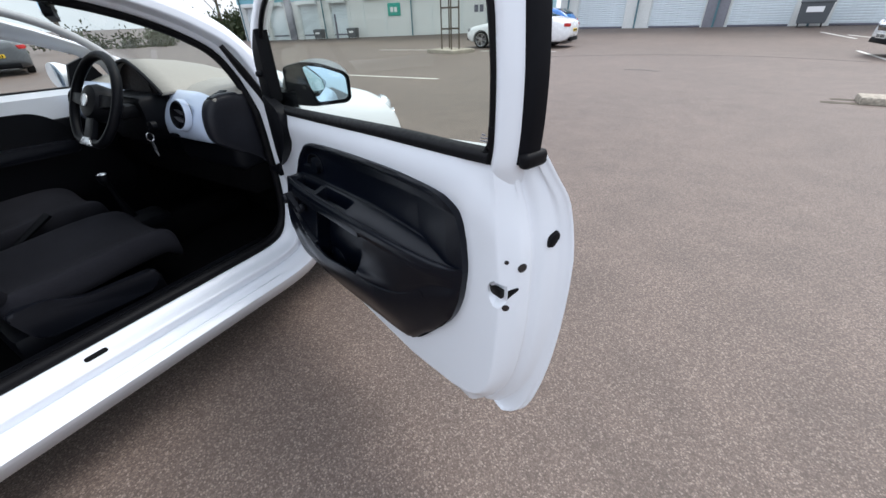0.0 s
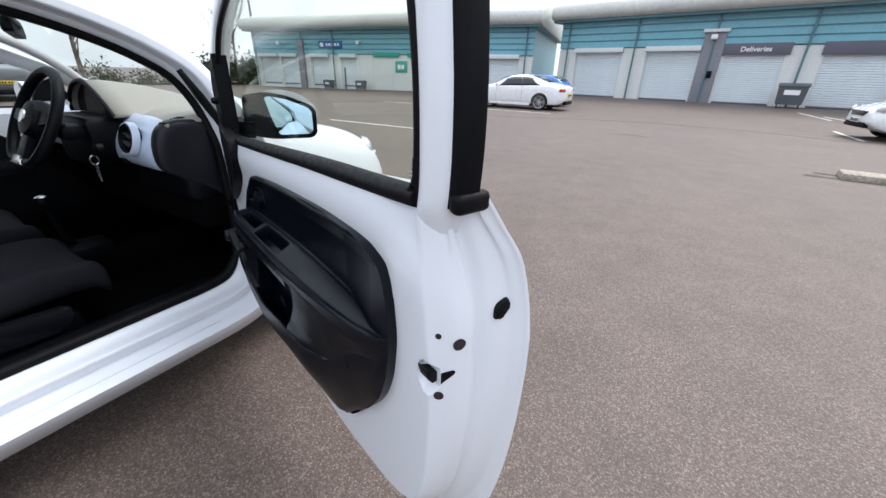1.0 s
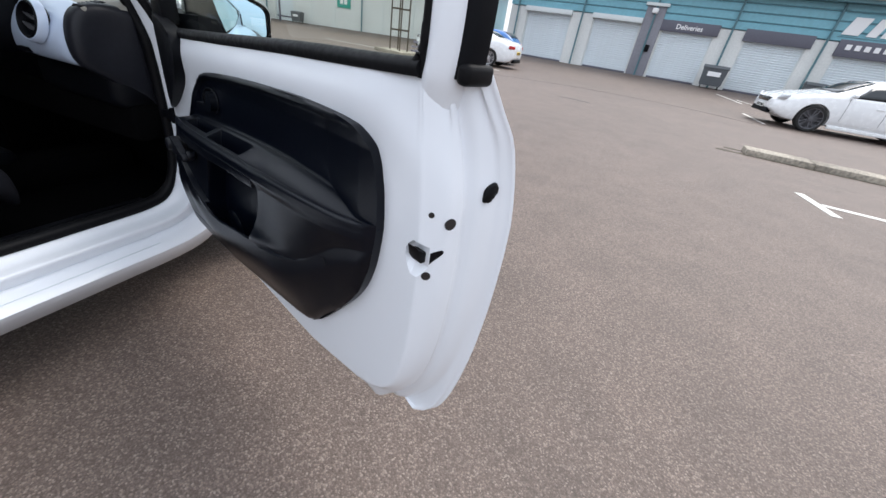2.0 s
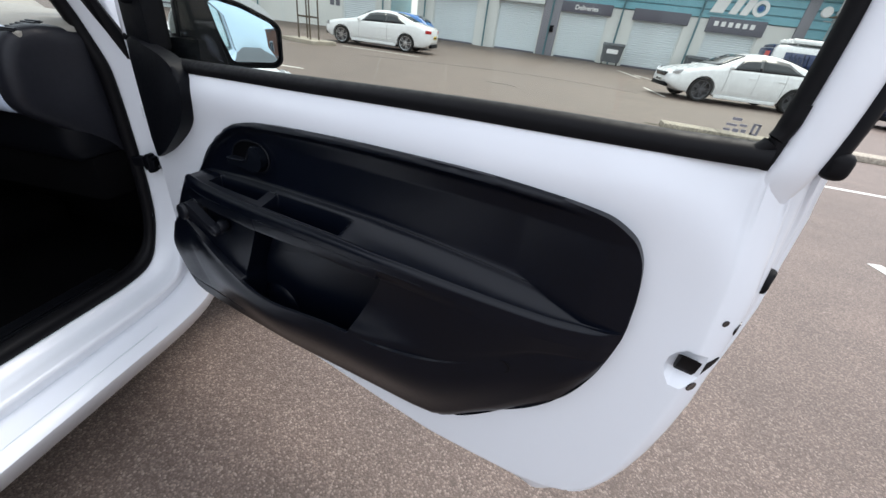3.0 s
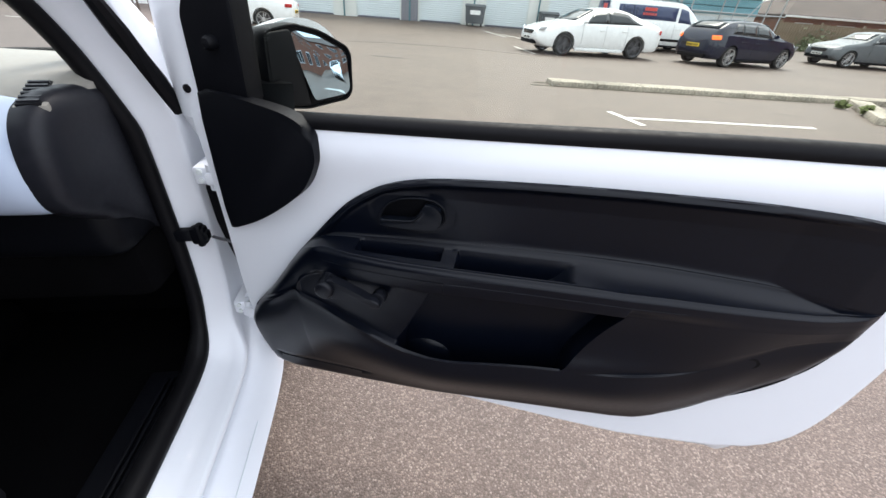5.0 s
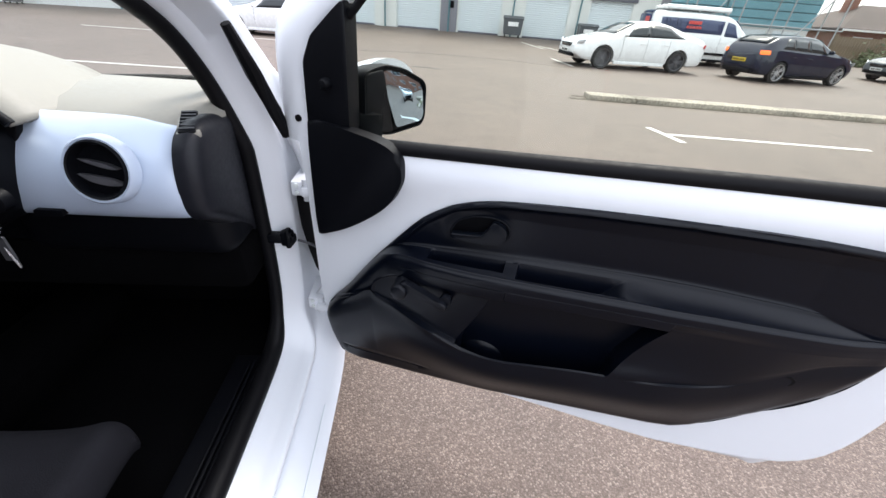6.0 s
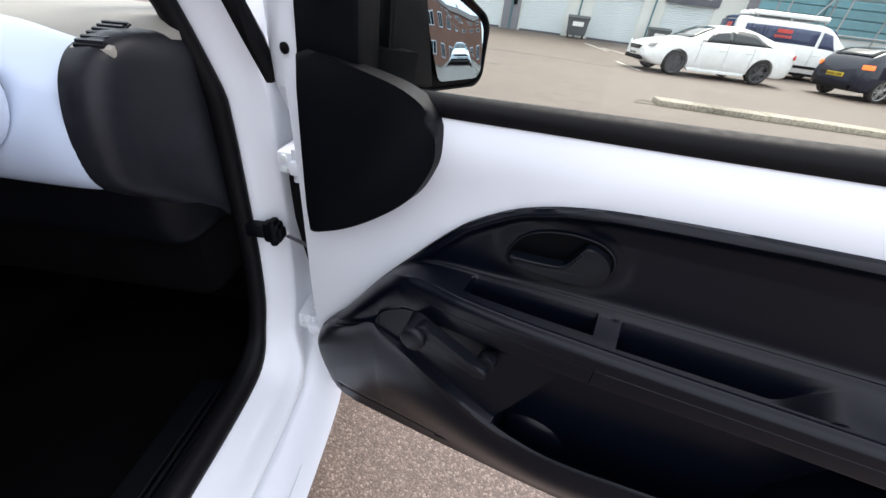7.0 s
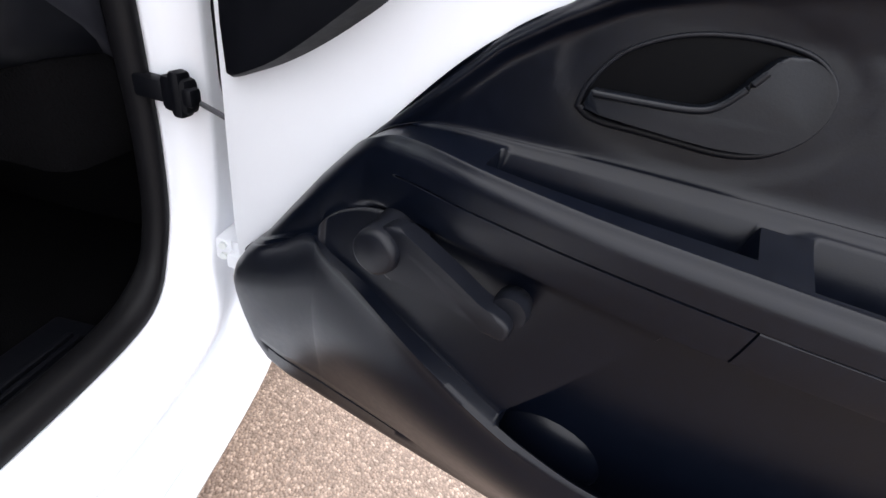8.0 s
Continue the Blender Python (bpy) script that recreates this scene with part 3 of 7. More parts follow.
def interior():
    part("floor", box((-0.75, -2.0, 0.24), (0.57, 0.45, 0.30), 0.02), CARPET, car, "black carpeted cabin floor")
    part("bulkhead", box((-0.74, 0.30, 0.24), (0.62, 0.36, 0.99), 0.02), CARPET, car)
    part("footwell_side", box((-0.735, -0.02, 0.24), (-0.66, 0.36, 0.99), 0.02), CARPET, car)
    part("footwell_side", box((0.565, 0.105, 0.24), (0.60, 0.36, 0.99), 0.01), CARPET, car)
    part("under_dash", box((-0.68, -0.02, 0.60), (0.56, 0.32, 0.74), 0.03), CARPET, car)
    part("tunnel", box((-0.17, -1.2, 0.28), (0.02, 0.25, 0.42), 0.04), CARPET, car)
    # headlining and pillars
    hs = [s for s in STATIONS if -2.1 < s[0] < -0.35]
    bm = loft([[Vector((XC + sx * s[5] * f, s[0], s[3] - d)) for sx, f, d in ((1, 0.95, 0.085), (1, 0.6, 0.035), (1, 0, 0.03), (-1, 0.6, 0.035), (-1, 0.95, 0.085))] for s in hs], closed=False)
    part("headlining", bm, LINER, car, "pale grey fabric headlining")
    for sx in (1, -1):
        pts = [(XC + sx * 0.575, 0.185, 1.04), (XC + sx * 0.535, 0.060, 1.18), (XC + sx * 0.500, -0.10, 1.29), (XC + sx * 0.475, -0.29, 1.365), (XC + sx * 0.465, -0.46, 1.405)]
        part("pillar_trim", tube(spline(pts, 4), 0.020, 10), LINER, car, "pale grey windscreen pillar trim")
    # dash: dark body, pale top, white face panel
    dash = [(-0.05, 0.86), (-0.085, 0.88), (-0.085, 0.96), (-0.06, 0.99), (-0.02, 1.012), (0.12, 1.045), (0.30, 1.03), (0.31, 0.70), (0.15, 0.66), (0.0, 0.72)]
    bm = loft([[Vector((x, y + c, z)) for y, z in dash] for x, c in ((-0.70, 0.06), (-0.5, 0.0), (0.0, 0.0), (0.44, 0.0), (0.535, 0.02))])
    part("dashboard", bm, SOFTBLACK, car, "black plastic dashboard body", 50)
    top = [(-0.056, 1.016), (-0.030, 1.034), (0.03, 1.052), (0.15, 1.060), (0.33, 1.045), (0.42, 1.02), (0.42, 0.99), (0.1, 1.0)]
    bm = loft([[Vector((x, y + c, z)) for y, z in top] for x, c in ((-0.70, 0.04), (-0.5, 0.0), (0.0, 0.0), (0.40, 0.0), (0.50, 0.0), (0.54, 0.03), (0.56, 0.07))])
    part("dash_top", bm, DASHTOP, car, "pale beige-grey dashboard top", 60)
    # white face panel, bulging round the vents
    zt = [(0.858, -0.095), (0.868, -0.116), (0.895, -0.128), (0.940, -0.126), (0.980, -0.104), (1.012, -0.066), (1.024, -0.040)]
    xs = [-0.70, -0.5, -0.2, 0.0, 0.12, 0.22, 0.28, 0.32, 0.36, 0.40, 0.44, 0.475, 0.505, 0.525, 0.538]
    rings = []
    for x in xs:
        bulge = 0.014 * math.exp(-((x - 0.41) / 0.10) ** 2)
        curl = smooth01((x - 0.50) / 0.04)
        rings.append([Vector((x + 0.010 * curl * abs(1 - 2 * (z - 0.858) / 0.166) ** 2, y - bulge * math.exp(-((z - 0.955) / 0.06) ** 2) + 0.012 * curl, z + 0.018 * smooth01((z - 0.96) / 0.06) * (1 - smooth01((x - 0.42) / 0.10)))) for z, y in zt])
    bm = loft(rings, closed=False)
    ob = part("dash_panel", bm, DASHWHITE, car, "glossy white dashboard face panel", 60)
    md = ob.modifiers.new("thick", "SOLIDIFY")
    md.thickness, md.offset = 0.012, 0
    md = ob.modifiers.new("round", "SUBSURF")
    md.levels = md.render_levels = 2
    # black end panel of the dash
    cap = spline([(0.09, 0.72, 0), (0.05, 0.75, 0), (-0.04, 0.812, 0), (-0.10, 0.846, 0), (-0.130, 0.868, 0), (-0.143, 0.90, 0), (-0.142, 0.945, 0), (-0.131, 0.985, 0), (-0.113, 1.012, 0), (-0.086, 1.029, 0), (-0.03, 1.040, 0), (0.05, 1.036, 0), (0.09, 1.03, 0)], 4)
    cap = [Vector((p.x if p.x > -0.03 else -0.03 + (p.x + 0.03) * 0.86, p.y, 0)) for p in cap]
    mid = sum(cap, Vector((0, 0, 0))) / len(cap)
    dome = [[Vector((x, mid.x + (p.x - mid.x) * k, mid.y + (p.y - mid.y) * k)) for p in cap] for x, k in ((0.524, 0.99), (0.536, 1.0), (0.546, 0.992), (0.554, 0.965), (0.560, 0.92), (0.565, 0.84), (0.5685, 0.70), (0.570, 0.45), (0.5705, 0.02))]
    part("dash_end_cap", loft(dome), CAPBLACK, car, "black rounded dashboard end panel", 70)
    part("knee_panel", box((0.10, -0.050, 0.715), (0.562, 0.2, 0.855), 0.05, seg=5), BLACK, car, "black lower dashboard")
    for x, z in ((0.416, 0.972), (-0.55, 0.962)):
        y = -0.152
        m = Matrix.Translation((x, y, z)) @ Matrix.Rotation(radians(-14), 4, "X") @ Matrix.Diagonal((0.92, 1.0, 0.94, 1))
        ring = part("vent", lathe([(0.054, 0.03), (0.056, 0.0), (0.053, -0.006), (0.050, -0.004), (0.048, 0.004), (0.046, 0.014), (0.001, 0.016)], "y", 30, m=m), BLACK, car, "round black air vent")
        part("vent_surround", lathe([(0.066, 0.020), (0.064, 0.002), (0.060, -0.003), (0.0562, -0.002), (0.0562, 0.02)], "y", 30, m=m), DASHWHITE, ring, "raised white ring round the vent", 60)
        for dz, w, th in ((0.012, 0.034, 0.004), (-0.016, 0.040, 0.0095)):
            bm = prism([(p.x, p.y) for p in spline([(-w, dz + 0.008, 0), (-w * 0.4, dz + 0.0055, 0), (w * 0.4, dz, 0), (w, dz - 0.009, 0), (w * 0.5, dz - 0.006 - th * 0.7, 0), (-w * 0.3, dz + 0.002 - th, 0), (-w, dz + 0.007, 0)], 3)[:-1]], 0.002, 0.03, "y", m=m)
            part("vane", bm, DARKALLOY, ring, "grey vent blade")
    part("switch", prism(round_poly([(0.255, 0.868), (0.305, 0.868), (0.308, 0.882), (0.258, 0.882)], 0.004), -0.137, -0.11, "y"), BLACK, car)
    gm = Matrix.Translation((0.527, -0.036, 1.0335)) @ Matrix.Rotation(radians(21), 4, "Z") @ Matrix.Rotation(radians(9), 4, "X")
    demist = part("demister", box((-0.015, -0.050, -0.012), (0.015, 0.050, 0.0030), 0.003, m=gm), BLACK, car, "black slotted demister grille")
    part("demister_surround", box((-0.020, -0.052, -0.034), (0.022, 0.070, 0.0005), 0.006, m=gm), DASHTOP, demist, "beige moulding round the grille")
    for i in range(6):
        part("vane", box((-0.013, -0.044 + i * 0.016, 0.002), (0.013, -0.038 + i * 0.016, 0.0055), m=gm), CAPBLACK, demist)
    # instrument hood, its right flank nearly straight
    def hood_arc(a):
        c, h = math.cos(a), math.sin(a)
        return (c, h) if c <= 0 else (c ** 1.7, max(h, 0) ** 1.7)

    rings = []
    for y, s, drop in ((-0.118, 1.0, 0.0), (-0.04, 0.99, 0.002), (0.08, 0.93, 0.012), (0.20, 0.84, 0.03), (0.32, 0.7, 0.055)):
        rings.append([Vector((0.095 + hood_arc(a)[0] * 0.190 * s, y, 1.036 - drop + hood_arc(a)[1] * 0.124 * s)) for a in [math.pi * j / 14 for j in range(15)]])
    ob = part("instrument_hood", loft(rings, closed=False), DASHTOP, car, "beige-grey instrument hood rising from the dashboard top", 60)
    md = ob.modifiers.new("thick", "SOLIDIFY")
    md.thickness = 0.010
    arch = [Vector((0.095 + hood_arc(a)[0] * 0.187, -0.121, 1.036 + hood_arc(a)[1] * 0.121)) for a in [math.pi * j / 20 for j in range(21)]]
    part("hood_edge", tube(arch, 0.0085, 8), BLACK, car, "black edge of the instrument hood", 60)
    back = [(0.095 + 0.180 * hood_arc(a)[0], 1.036 + 0.114 * hood_arc(a)[1]) for a in [math.pi * j / 14 for j in range(15)]] + [(-0.055, 0.96), (0.235, 0.955)]
    part("instrument_back", prism(back, -0.100, -0.085, "y", 0.003), RUBBER, car, "black recessed instrument panel")
    part("instrument_face", lathe([(0.095, 0.02), (0.09, 0.0), (0.001, 0.0)], "y", 28, m=Matrix.Translation((0.095, -0.104, 1.05)) @ Matrix.Diagonal((0.9, 1, 0.9, 1))), RUBBER, car)
    shroud = round_poly([(-0.07, 0.852), (0.215, 0.852), (0.245, 0.90), (0.256, 0.95), (0.256, 1.00), (0.245, 1.034), (-0.07, 1.034)], 0.02)
    part("instrument_shroud", prism(shroud, -0.200, -0.06, "y", 0.012), BLACK, car, "black shroud under the instruments", 60)
    part("column_cowl", box((0.13, -0.27, 0.955), (0.22, -0.10, 1.01), 0.02), BLACK, car)
    for s in (-1, 1):
        part("stalk", tube([(0.16 + s * 0.05, -0.27, 1.0), (0.16 + s * 0.14, -0.275, 1.02)], [0.008, 0.006]), BLACK, car)
    # keys in the ignition
    part("ignition", lathe([(0.020, 0.0), (0.020, -0.02), (0.014, -0.024)], "x", 16, m=Matrix.Translation((0.265, -0.18, 0.925)) @ Matrix.Rotation(radians(90), 4, "Z")), BLACK, car)
    loop = [(0.252, -0.212 + 0.013 * math.cos(a), 0.884 + 0.017 * math.sin(a)) for a in [2 * math.pi * i / 16 for i in range(17)]]
    keys = part("key_ring", tube(loop, 0.0022, 6), ALLOY, car, "steel key ring hanging from the ignition")
    part("ignition_key", tube([(0.258, -0.200, 0.925), (0.254, -0.208, 0.900)], [0.008, 0.006], 6), BLACK, keys)
    part("key_tag", prism(round_poly([(-0.009, -0.070), (0.009, -0.070), (0.008, -0.022), (-0.008, -0.022)], 0.003), -0.002, 0.002, "y", m=Matrix.Translation((0.258, -0.214, 0.890))), DARKALLOY, keys)
    part("key_blade", tube([(0.256, -0.212, 0.868), (0.262, -0.214, 0.835), (0.266, -0.215, 0.805)], [0.0015, 0.004, 0.002], 5), ALLOY, keys)
    # steering wheel
    wm = Matrix.Translation((0.175, -0.312, 1.032)) @ Matrix.Rotation(radians(-28), 4, "X")
    rim = []
    for i in range(40):
        a = 2 * math.pi * i / 40
        c = Vector((math.cos(a), 0, math.sin(a) if math.sin(a) > -0.86 else -0.86 - 0.1 * (abs(math.sin(a)) - 0.86)))
        d = Vector((math.cos(a), 0, math.sin(a)))
        rim.append([wm @ (c * 0.176 + d * math.cos(b) * 0.0165 + Vector((0, 1, 0)) * math.sin(b) * 0.0165) for b in [2 * math.pi * j / 10 for j in range(10)]])
    sw = part("steering_wheel", loft([*rim, rim[0]], caps=False), BLACK, car, "black three-spoke steering wheel", 60)
    part("airbag", lathe([(0.075, 0.045), (0.078, 0.0), (0.065, -0.022), (0.03, -0.03), (0.001, -0.031)], "y", 24, m=wm @ Matrix.Diagonal((1.0, 1, 0.9, 1))), BLACK, sw)
    part("badge", lathe([(0.024, -0.026), (0.023, -0.034), (0.019, -0.033), (0.001, -0.033)], "y", 20, m=wm), ALLOY, sw, "round chrome badge")
    for a in (0.06, math.pi - 0.06):
        part("spoke", prism(round_poly([(0.06, -0.024), (0.17, -0.016), (0.17, 0.018), (0.06, 0.026)], 0.006), -0.012, 0.008, "y", 0.004, m=wm @ Matrix.Rotation(-a, 4, "Y")), BLACK, sw)
    part("spoke", prism(round_poly([(-0.034, -0.165), (0.034, -0.165), (0.028, -0.06), (-0.028, -0.06)], 0.006), -0.012, 0.006, "y", 0.004, m=wm), BLACK, sw)
    part("spoke_insert", prism(round_poly([(-0.052, -0.164), (0.052, -0.164), (0.026, -0.135), (-0.026, -0.135)], 0.006), -0.018, 0.0, "y", 0.003, m=wm), ALLOY, sw, "silver insert in the lower rim")
    # gear lever and handbrake
    part("gear_lever", tube([(-0.12, -0.28, 0.42), (-0.11, -0.31, 0.58), (-0.10, -0.32, 0.66)], [0.03, 0.010, 0.010]), BLACK, car)
    knob = part("gear_knob", lathe([(0.012, -0.03), (0.022, -0.01), (0.025, 0.012), (0.020, 0.024), (0.001, 0.027)], "z", 16, m=Matrix.Translation((-0.10, -0.325, 0.68))), BLACK, car, "black gear knob with a bright cap")
    part("knob_cap", lathe([(0.0205, 0.0235), (0.016, 0.0275), (0.001, 0.029)], "z", 16, m=Matrix.Translation((-0.10, -0.325, 0.68))), ALLOY, knob)
    part("handbrake", tube([(-0.12, -0.80, 0.44), (-0.12, -0.68, 0.53), (-0.12, -0.56, 0.60)], [0.02, 0.014, 0.016]), BLACK, car, "black handbrake lever")
    part("console", box((-0.19, -0.75, 0.38), (-0.02, -0.15, 0.47), 0.03), BLACK, car)
    # interior mirror
    mm = Matrix.Translation((-0.30, -0.16, 1.345)) @ Matrix.Rotation(radians(-22), 4, "Z") @ Matrix.Rotation(radians(-6), 4, "Y")
    mr = part("rear_view_mirror", prism(round_poly([(-0.11, -0.03), (0.11, -0.034), (0.11, 0.034), (-0.11, 0.03)], 0.015), -0.012, 0.022, "y", 0.006, m=mm), BLACK, car, "black interior rear-view mirror")
    part("mirror_glass", prism(round_poly([(-0.10, -0.024), (0.10, -0.028), (0.10, 0.028), (-0.10, 0.024)], 0.012), -0.0155, -0.0125, "y", m=mm), MIRROR, mr)
    part("mirror_stalk", tube([mm @ Vector((0, 0.02, 0.0)), (XC, -0.25, 1.40)], 0.012), BLACK, mr)
    # far door, seen from inside
    bm = loft([[Vector((x, y, z + 0.02 * (-y) / 1.3)) for x, z in ((-0.745, 1.0), (-0.68, 1.01), (-0.655, 0.985), (-0.66, 0.86), (-0.68, 0.40), (-0.745, 0.40))] for y in (0.05, -0.4, -0.9, -1.28)])
    fd = part("far_door", bm, WHITE, car, "white inner face of the closed passenger door")
    part("far_door_lower", box((-0.71, -1.28, 0.28), (-0.648, 0.06, 0.885), 0.015), BLACK, fd)
    out = round_poly([(0.0, 0.44), (0.0, 0.60), (-0.28, 0.93), (-1.1, 0.95), (-1.18, 0.80), (-0.95, 0.44)], 0.08, 6)
    part("far_door_trim", prism(out, -0.675, -0.635, "x", 0.012), BLACK, fd, "black plastic door trim")
    part("far_armrest", prism(round_poly([(-0.2, 0.72), (-0.2, 0.78), (-1.05, 0.81), (-1.1, 0.74)], 0.03), -0.65, -0.585, "x", 0.015), SOFTBLACK, fd)
    part("far_window_seal", tube([(-0.695, 0.06, 1.005), (-0.695, -0.6, 1.018), (-0.695, -1.28, 1.035)], 0.012), RUBBER, fd)
    part("far_sail", prism([(0.10, 1.0), (-0.10, 1.0), (-0.06, 1.12), (0.02, 1.15)], -0.715, -0.685, "x", 0.006), BLACK, fd)
    fm = part("far_mirror", lathe([(0.001, 0.05), (0.06, 0.045), (0.085, 0.0), (0.088, -0.03)], "y", 20, m=Matrix.Translation((-0.93, -0.03, 1.055)) @ Matrix.Diagonal((1.15, 1, 0.8, 1))), WHITE, car, "white passenger-side door mirror")
    part("mirror_glass", lathe([(0.080, 0), (0.001, -0.002)], "y", 20, m=Matrix.Translation((-0.93, -0.058, 1.055)) @ Matrix.Rotation(radians(-12), 4, "Z") @ Matrix.Diagonal((1.15, 1, 0.8, 1))), MIRROR, fm)
    part("mirror_arm", tube([(-0.72, 0.0, 1.02), (-0.86, -0.022, 1.03)], [0.03, 0.022]), BLACK, fm)
    part("interior_sticker", prism(round_poly([(-0.03, -0.025), (0.03, -0.025), (0.03, 0.025), (-0.03, 0.025)], 0.01), 0, 0.001, "y", m=Matrix.Translation((-0.42, 0.22, 1.10)) @ Matrix.Rotation(radians(-50), 4, "X")), SIGNWHITE, car)


interior()


def seat(x, name, label):
    """Front seat: cushion with bolsters, backrest with built-in head restraint."""
    base = part(name, box((x - 0.20, -0.92, 0.30), (x + 0.20, -0.45, 0.42), 0.03), BLACK, car, label)
    rings = []
    for y, z, hw in ((-0.335, 0.475, 0.18), (-0.345, 0.535, 0.205), (-0.40, 0.572, 0.225), (-0.60, 0.565, 0.235), (-0.80, 0.545, 0.235), (-0.93, 0.56, 0.22)):
        rings.append([Vector((x + sx * hw, y, z + dz)) for sx, dz in ((-0.96, -0.12), (-1.0, -0.02), (-0.93, 0.025), (-0.75, 0.018), (-0.5, -0.004), (0, -0.010), (0.5, -0.004), (0.75, 0.018), (0.93, 0.025), (1.0, -0.02), (0.96, -0.12))])
    ob = part("seat_cushion", loft(rings), FABRIC, base, "dark grey woven seat cushion", 70)
    md = ob.modifiers.new("soft", "SUBSURF")
    md.levels = md.render_levels = 2
    rings = []
    for z, y, hw in ((0.50, -0.86, 0.21), (0.60, -0.90, 0.235), (0.85, -0.98, 0.235), (1.05, -1.05, 0.21), (1.15, -1.09, 0.14), (1.30, -1.13, 0.12), (1.34, -1.14, 0.09)):
        rings.append([Vector((x + sx * hw, y + dy, z)) for sx, dy in ((-1, 0.02), (-0.9, 0.05), (-0.6, 0.015), (0, 0.0), (0.6, 0.015), (0.9, 0.05), (1, 0.02), (0.95, -0.09), (0, -0.11), (-0.95, -0.09))])
    ob = part("backrest", loft(rings), FABRIC, base, "dark grey backrest with built-in head restraint", 70)
    md = ob.modifiers.new("soft", "SUBSURF")
    md.levels = md.render_levels = 1
    part("seat_side", prism(round_poly([(-0.86, 0.40), (-0.50, 0.38), (-0.47, 0.46), (-0.70, 0.475), (-0.80, 0.53), (-0.90, 0.53)], 0.03), x + 0.215, x + 0.245, "x", 0.01), SOFTBLACK, base, "charcoal plastic seat side cover")


seat(0.24, "driver_seat", "black driver seat with dark woven fabric")
seat(-0.38, "passenger_seat", "black passenger seat with dark woven fabric")
part("belt_buckle", box((-0.03, -0.86, 0.55), (0.0, -0.82, 0.60), 0.004), RED, car, "red seat belt button")
part("rear_bench", box((-0.68, -2.0, 0.32), (0.55, -1.5, 0.62), 0.06), FABRIC, car, "dark rear bench")
part("rear_backrest", box((-0.68, -2.1, 0.5), (0.55, -1.95, 1.05), 0.05), FABRIC, car)


def front_end():
    for sx in (1, -1):
        m = Matrix.Translation((XC + sx * 0.595, 0.945, 0.775)) @ Matrix.Rotation(radians(-sx * 38), 4, "Z") @ Matrix.Rotation(radians(-18), 4, "X")
        h = part("headlight", lathe([(0.001, 0.06), (0.05, 0.055), (0.085, 0.035), (0.10, 0.0), (0.10, -0.04)], "y", 24, m=m @ Matrix.Diagonal((0.9, 0.8, 1.0, 1))), CLEARLAMP, car, "clear-lensed headlight")
        part("lamp_bowl", lathe([(0.045, 0.064), (0.03, 0.05), (0.001, 0.045)], "y", 16, m=m), CHROME, h)
    part("bumper_grille", prism(round_poly([(-0.45, 0.34), (0.35, 0.34), (0.30, 0.46), (-0.40, 0.46)], 0.04), 1.16, 1.215, "y", 0.01), BLACK, car, "black lower bumper grille")
    p = part("front_number_plate", box((-0.31, 1.205, 0.48), (0.21, 1.222, 0.59), 0.004), PLATEW, car, "white front number plate")
    for i in range(7):
        x = -0.27 + i * 0.066 + (0.02 if i > 3 else 0)
        part("bar", box((x, 1.222, 0.502), (x + 0.035, 1.225, 0.568)), BLACK, p)
    for sx in (1, -1):
        part("tail_light", box((XC + sx * 0.62 - 0.06, -2.42, 0.72), (XC + sx * 0.62 + 0.06, -2.33, 1.0), 0.03), REDLAMP, car)
    part("wiper", tube([(-0.1, 0.475, 1.005), (0.2, 0.43, 1.03), (0.42, 0.38, 1.045)], 0.007), RUBBER, car)
    part("cowl", box((-0.66, 0.40, 0.955), (0.56, 0.50, 0.985), 0.01), BLACK, car)


front_end()


# ---- the open door, in the world's axes: x along it from the hinge, y outward, z up ----
INNER_EDGE = [(0.33, 0.80), (0.375, 0.90), (0.395, 1.00), (0.41, 1.09), (0.425, 1.15), (0.445, 1.195), (0.475, 1.228), (0.51, 1.248), (0.57, 1.264), (0.66, 1.274), (0.77, 1.278), (0.94, 1.264), (1.00, 1.252), (1.08, 1.240)]
END_X = [(0.33, 1.12), (0.394, 1.190), (0.45, 1.238), (0.513, 1.270), (0.576, 1.288), (0.66, 1.300), (0.74, 1.305), (0.90, 1.301), (0.95, 1.292), (1.00, 1.282), (1.08, 1.264)]
LIP_X = [(0.33, 1.240), (0.345, 1.262), (0.37, 1.282), (0.46, 1.306), (0.58, 1.324), (0.734, 1.336), (0.844, 1.338), (0.932, 1.330), (0.994, 1.322), (1.03, 1.312), (1.08, 1.300)]
SKIN_Y = [(0.33, 0.105), (0.36, 0.122), (0.42, 0.132), (0.50, 0.138), (0.62, 0.142), (0.80, 0.142), (0.90, 0.137), (0.98, 0.122), (1.04, 0.090), (1.08, 0.066)]
FRONT_X = [(0.33, 0.052), (0.40, 0.040), (0.48, 0.024), (0.58, 0.012), (0.75, 0.009), (1.08, 0.000)]
BELT = [(0.0, 0.985), (0.25, 0.998), (0.40, 1.008), (0.55, 1.018), (0.66, 1.026), (0.77, 1.034), (0.93, 1.045), (1.0, 1.049), (1.235, 1.064), (1.3, 1.069)]


def shoulder(x, z):
    """How far the sheet swells towards the cabin under the window's waist."""
    s = lerp_table(BELT, x) + 0.010 - z - 0.09 * smooth01((x - 1.185) / 0.085)
    swell = lerp_table([(-0.01, -0.005), (0.0, -0.003), (0.02, 0.003), (0.04, 0.0085), (0.055, 0.0105), (0.07, 0.0095), (0.12, 0.0)], s)
    return swell * (1 - smooth01((x - 1.22) / 0.05)) * smooth01((x - 0.10) / 0.12)


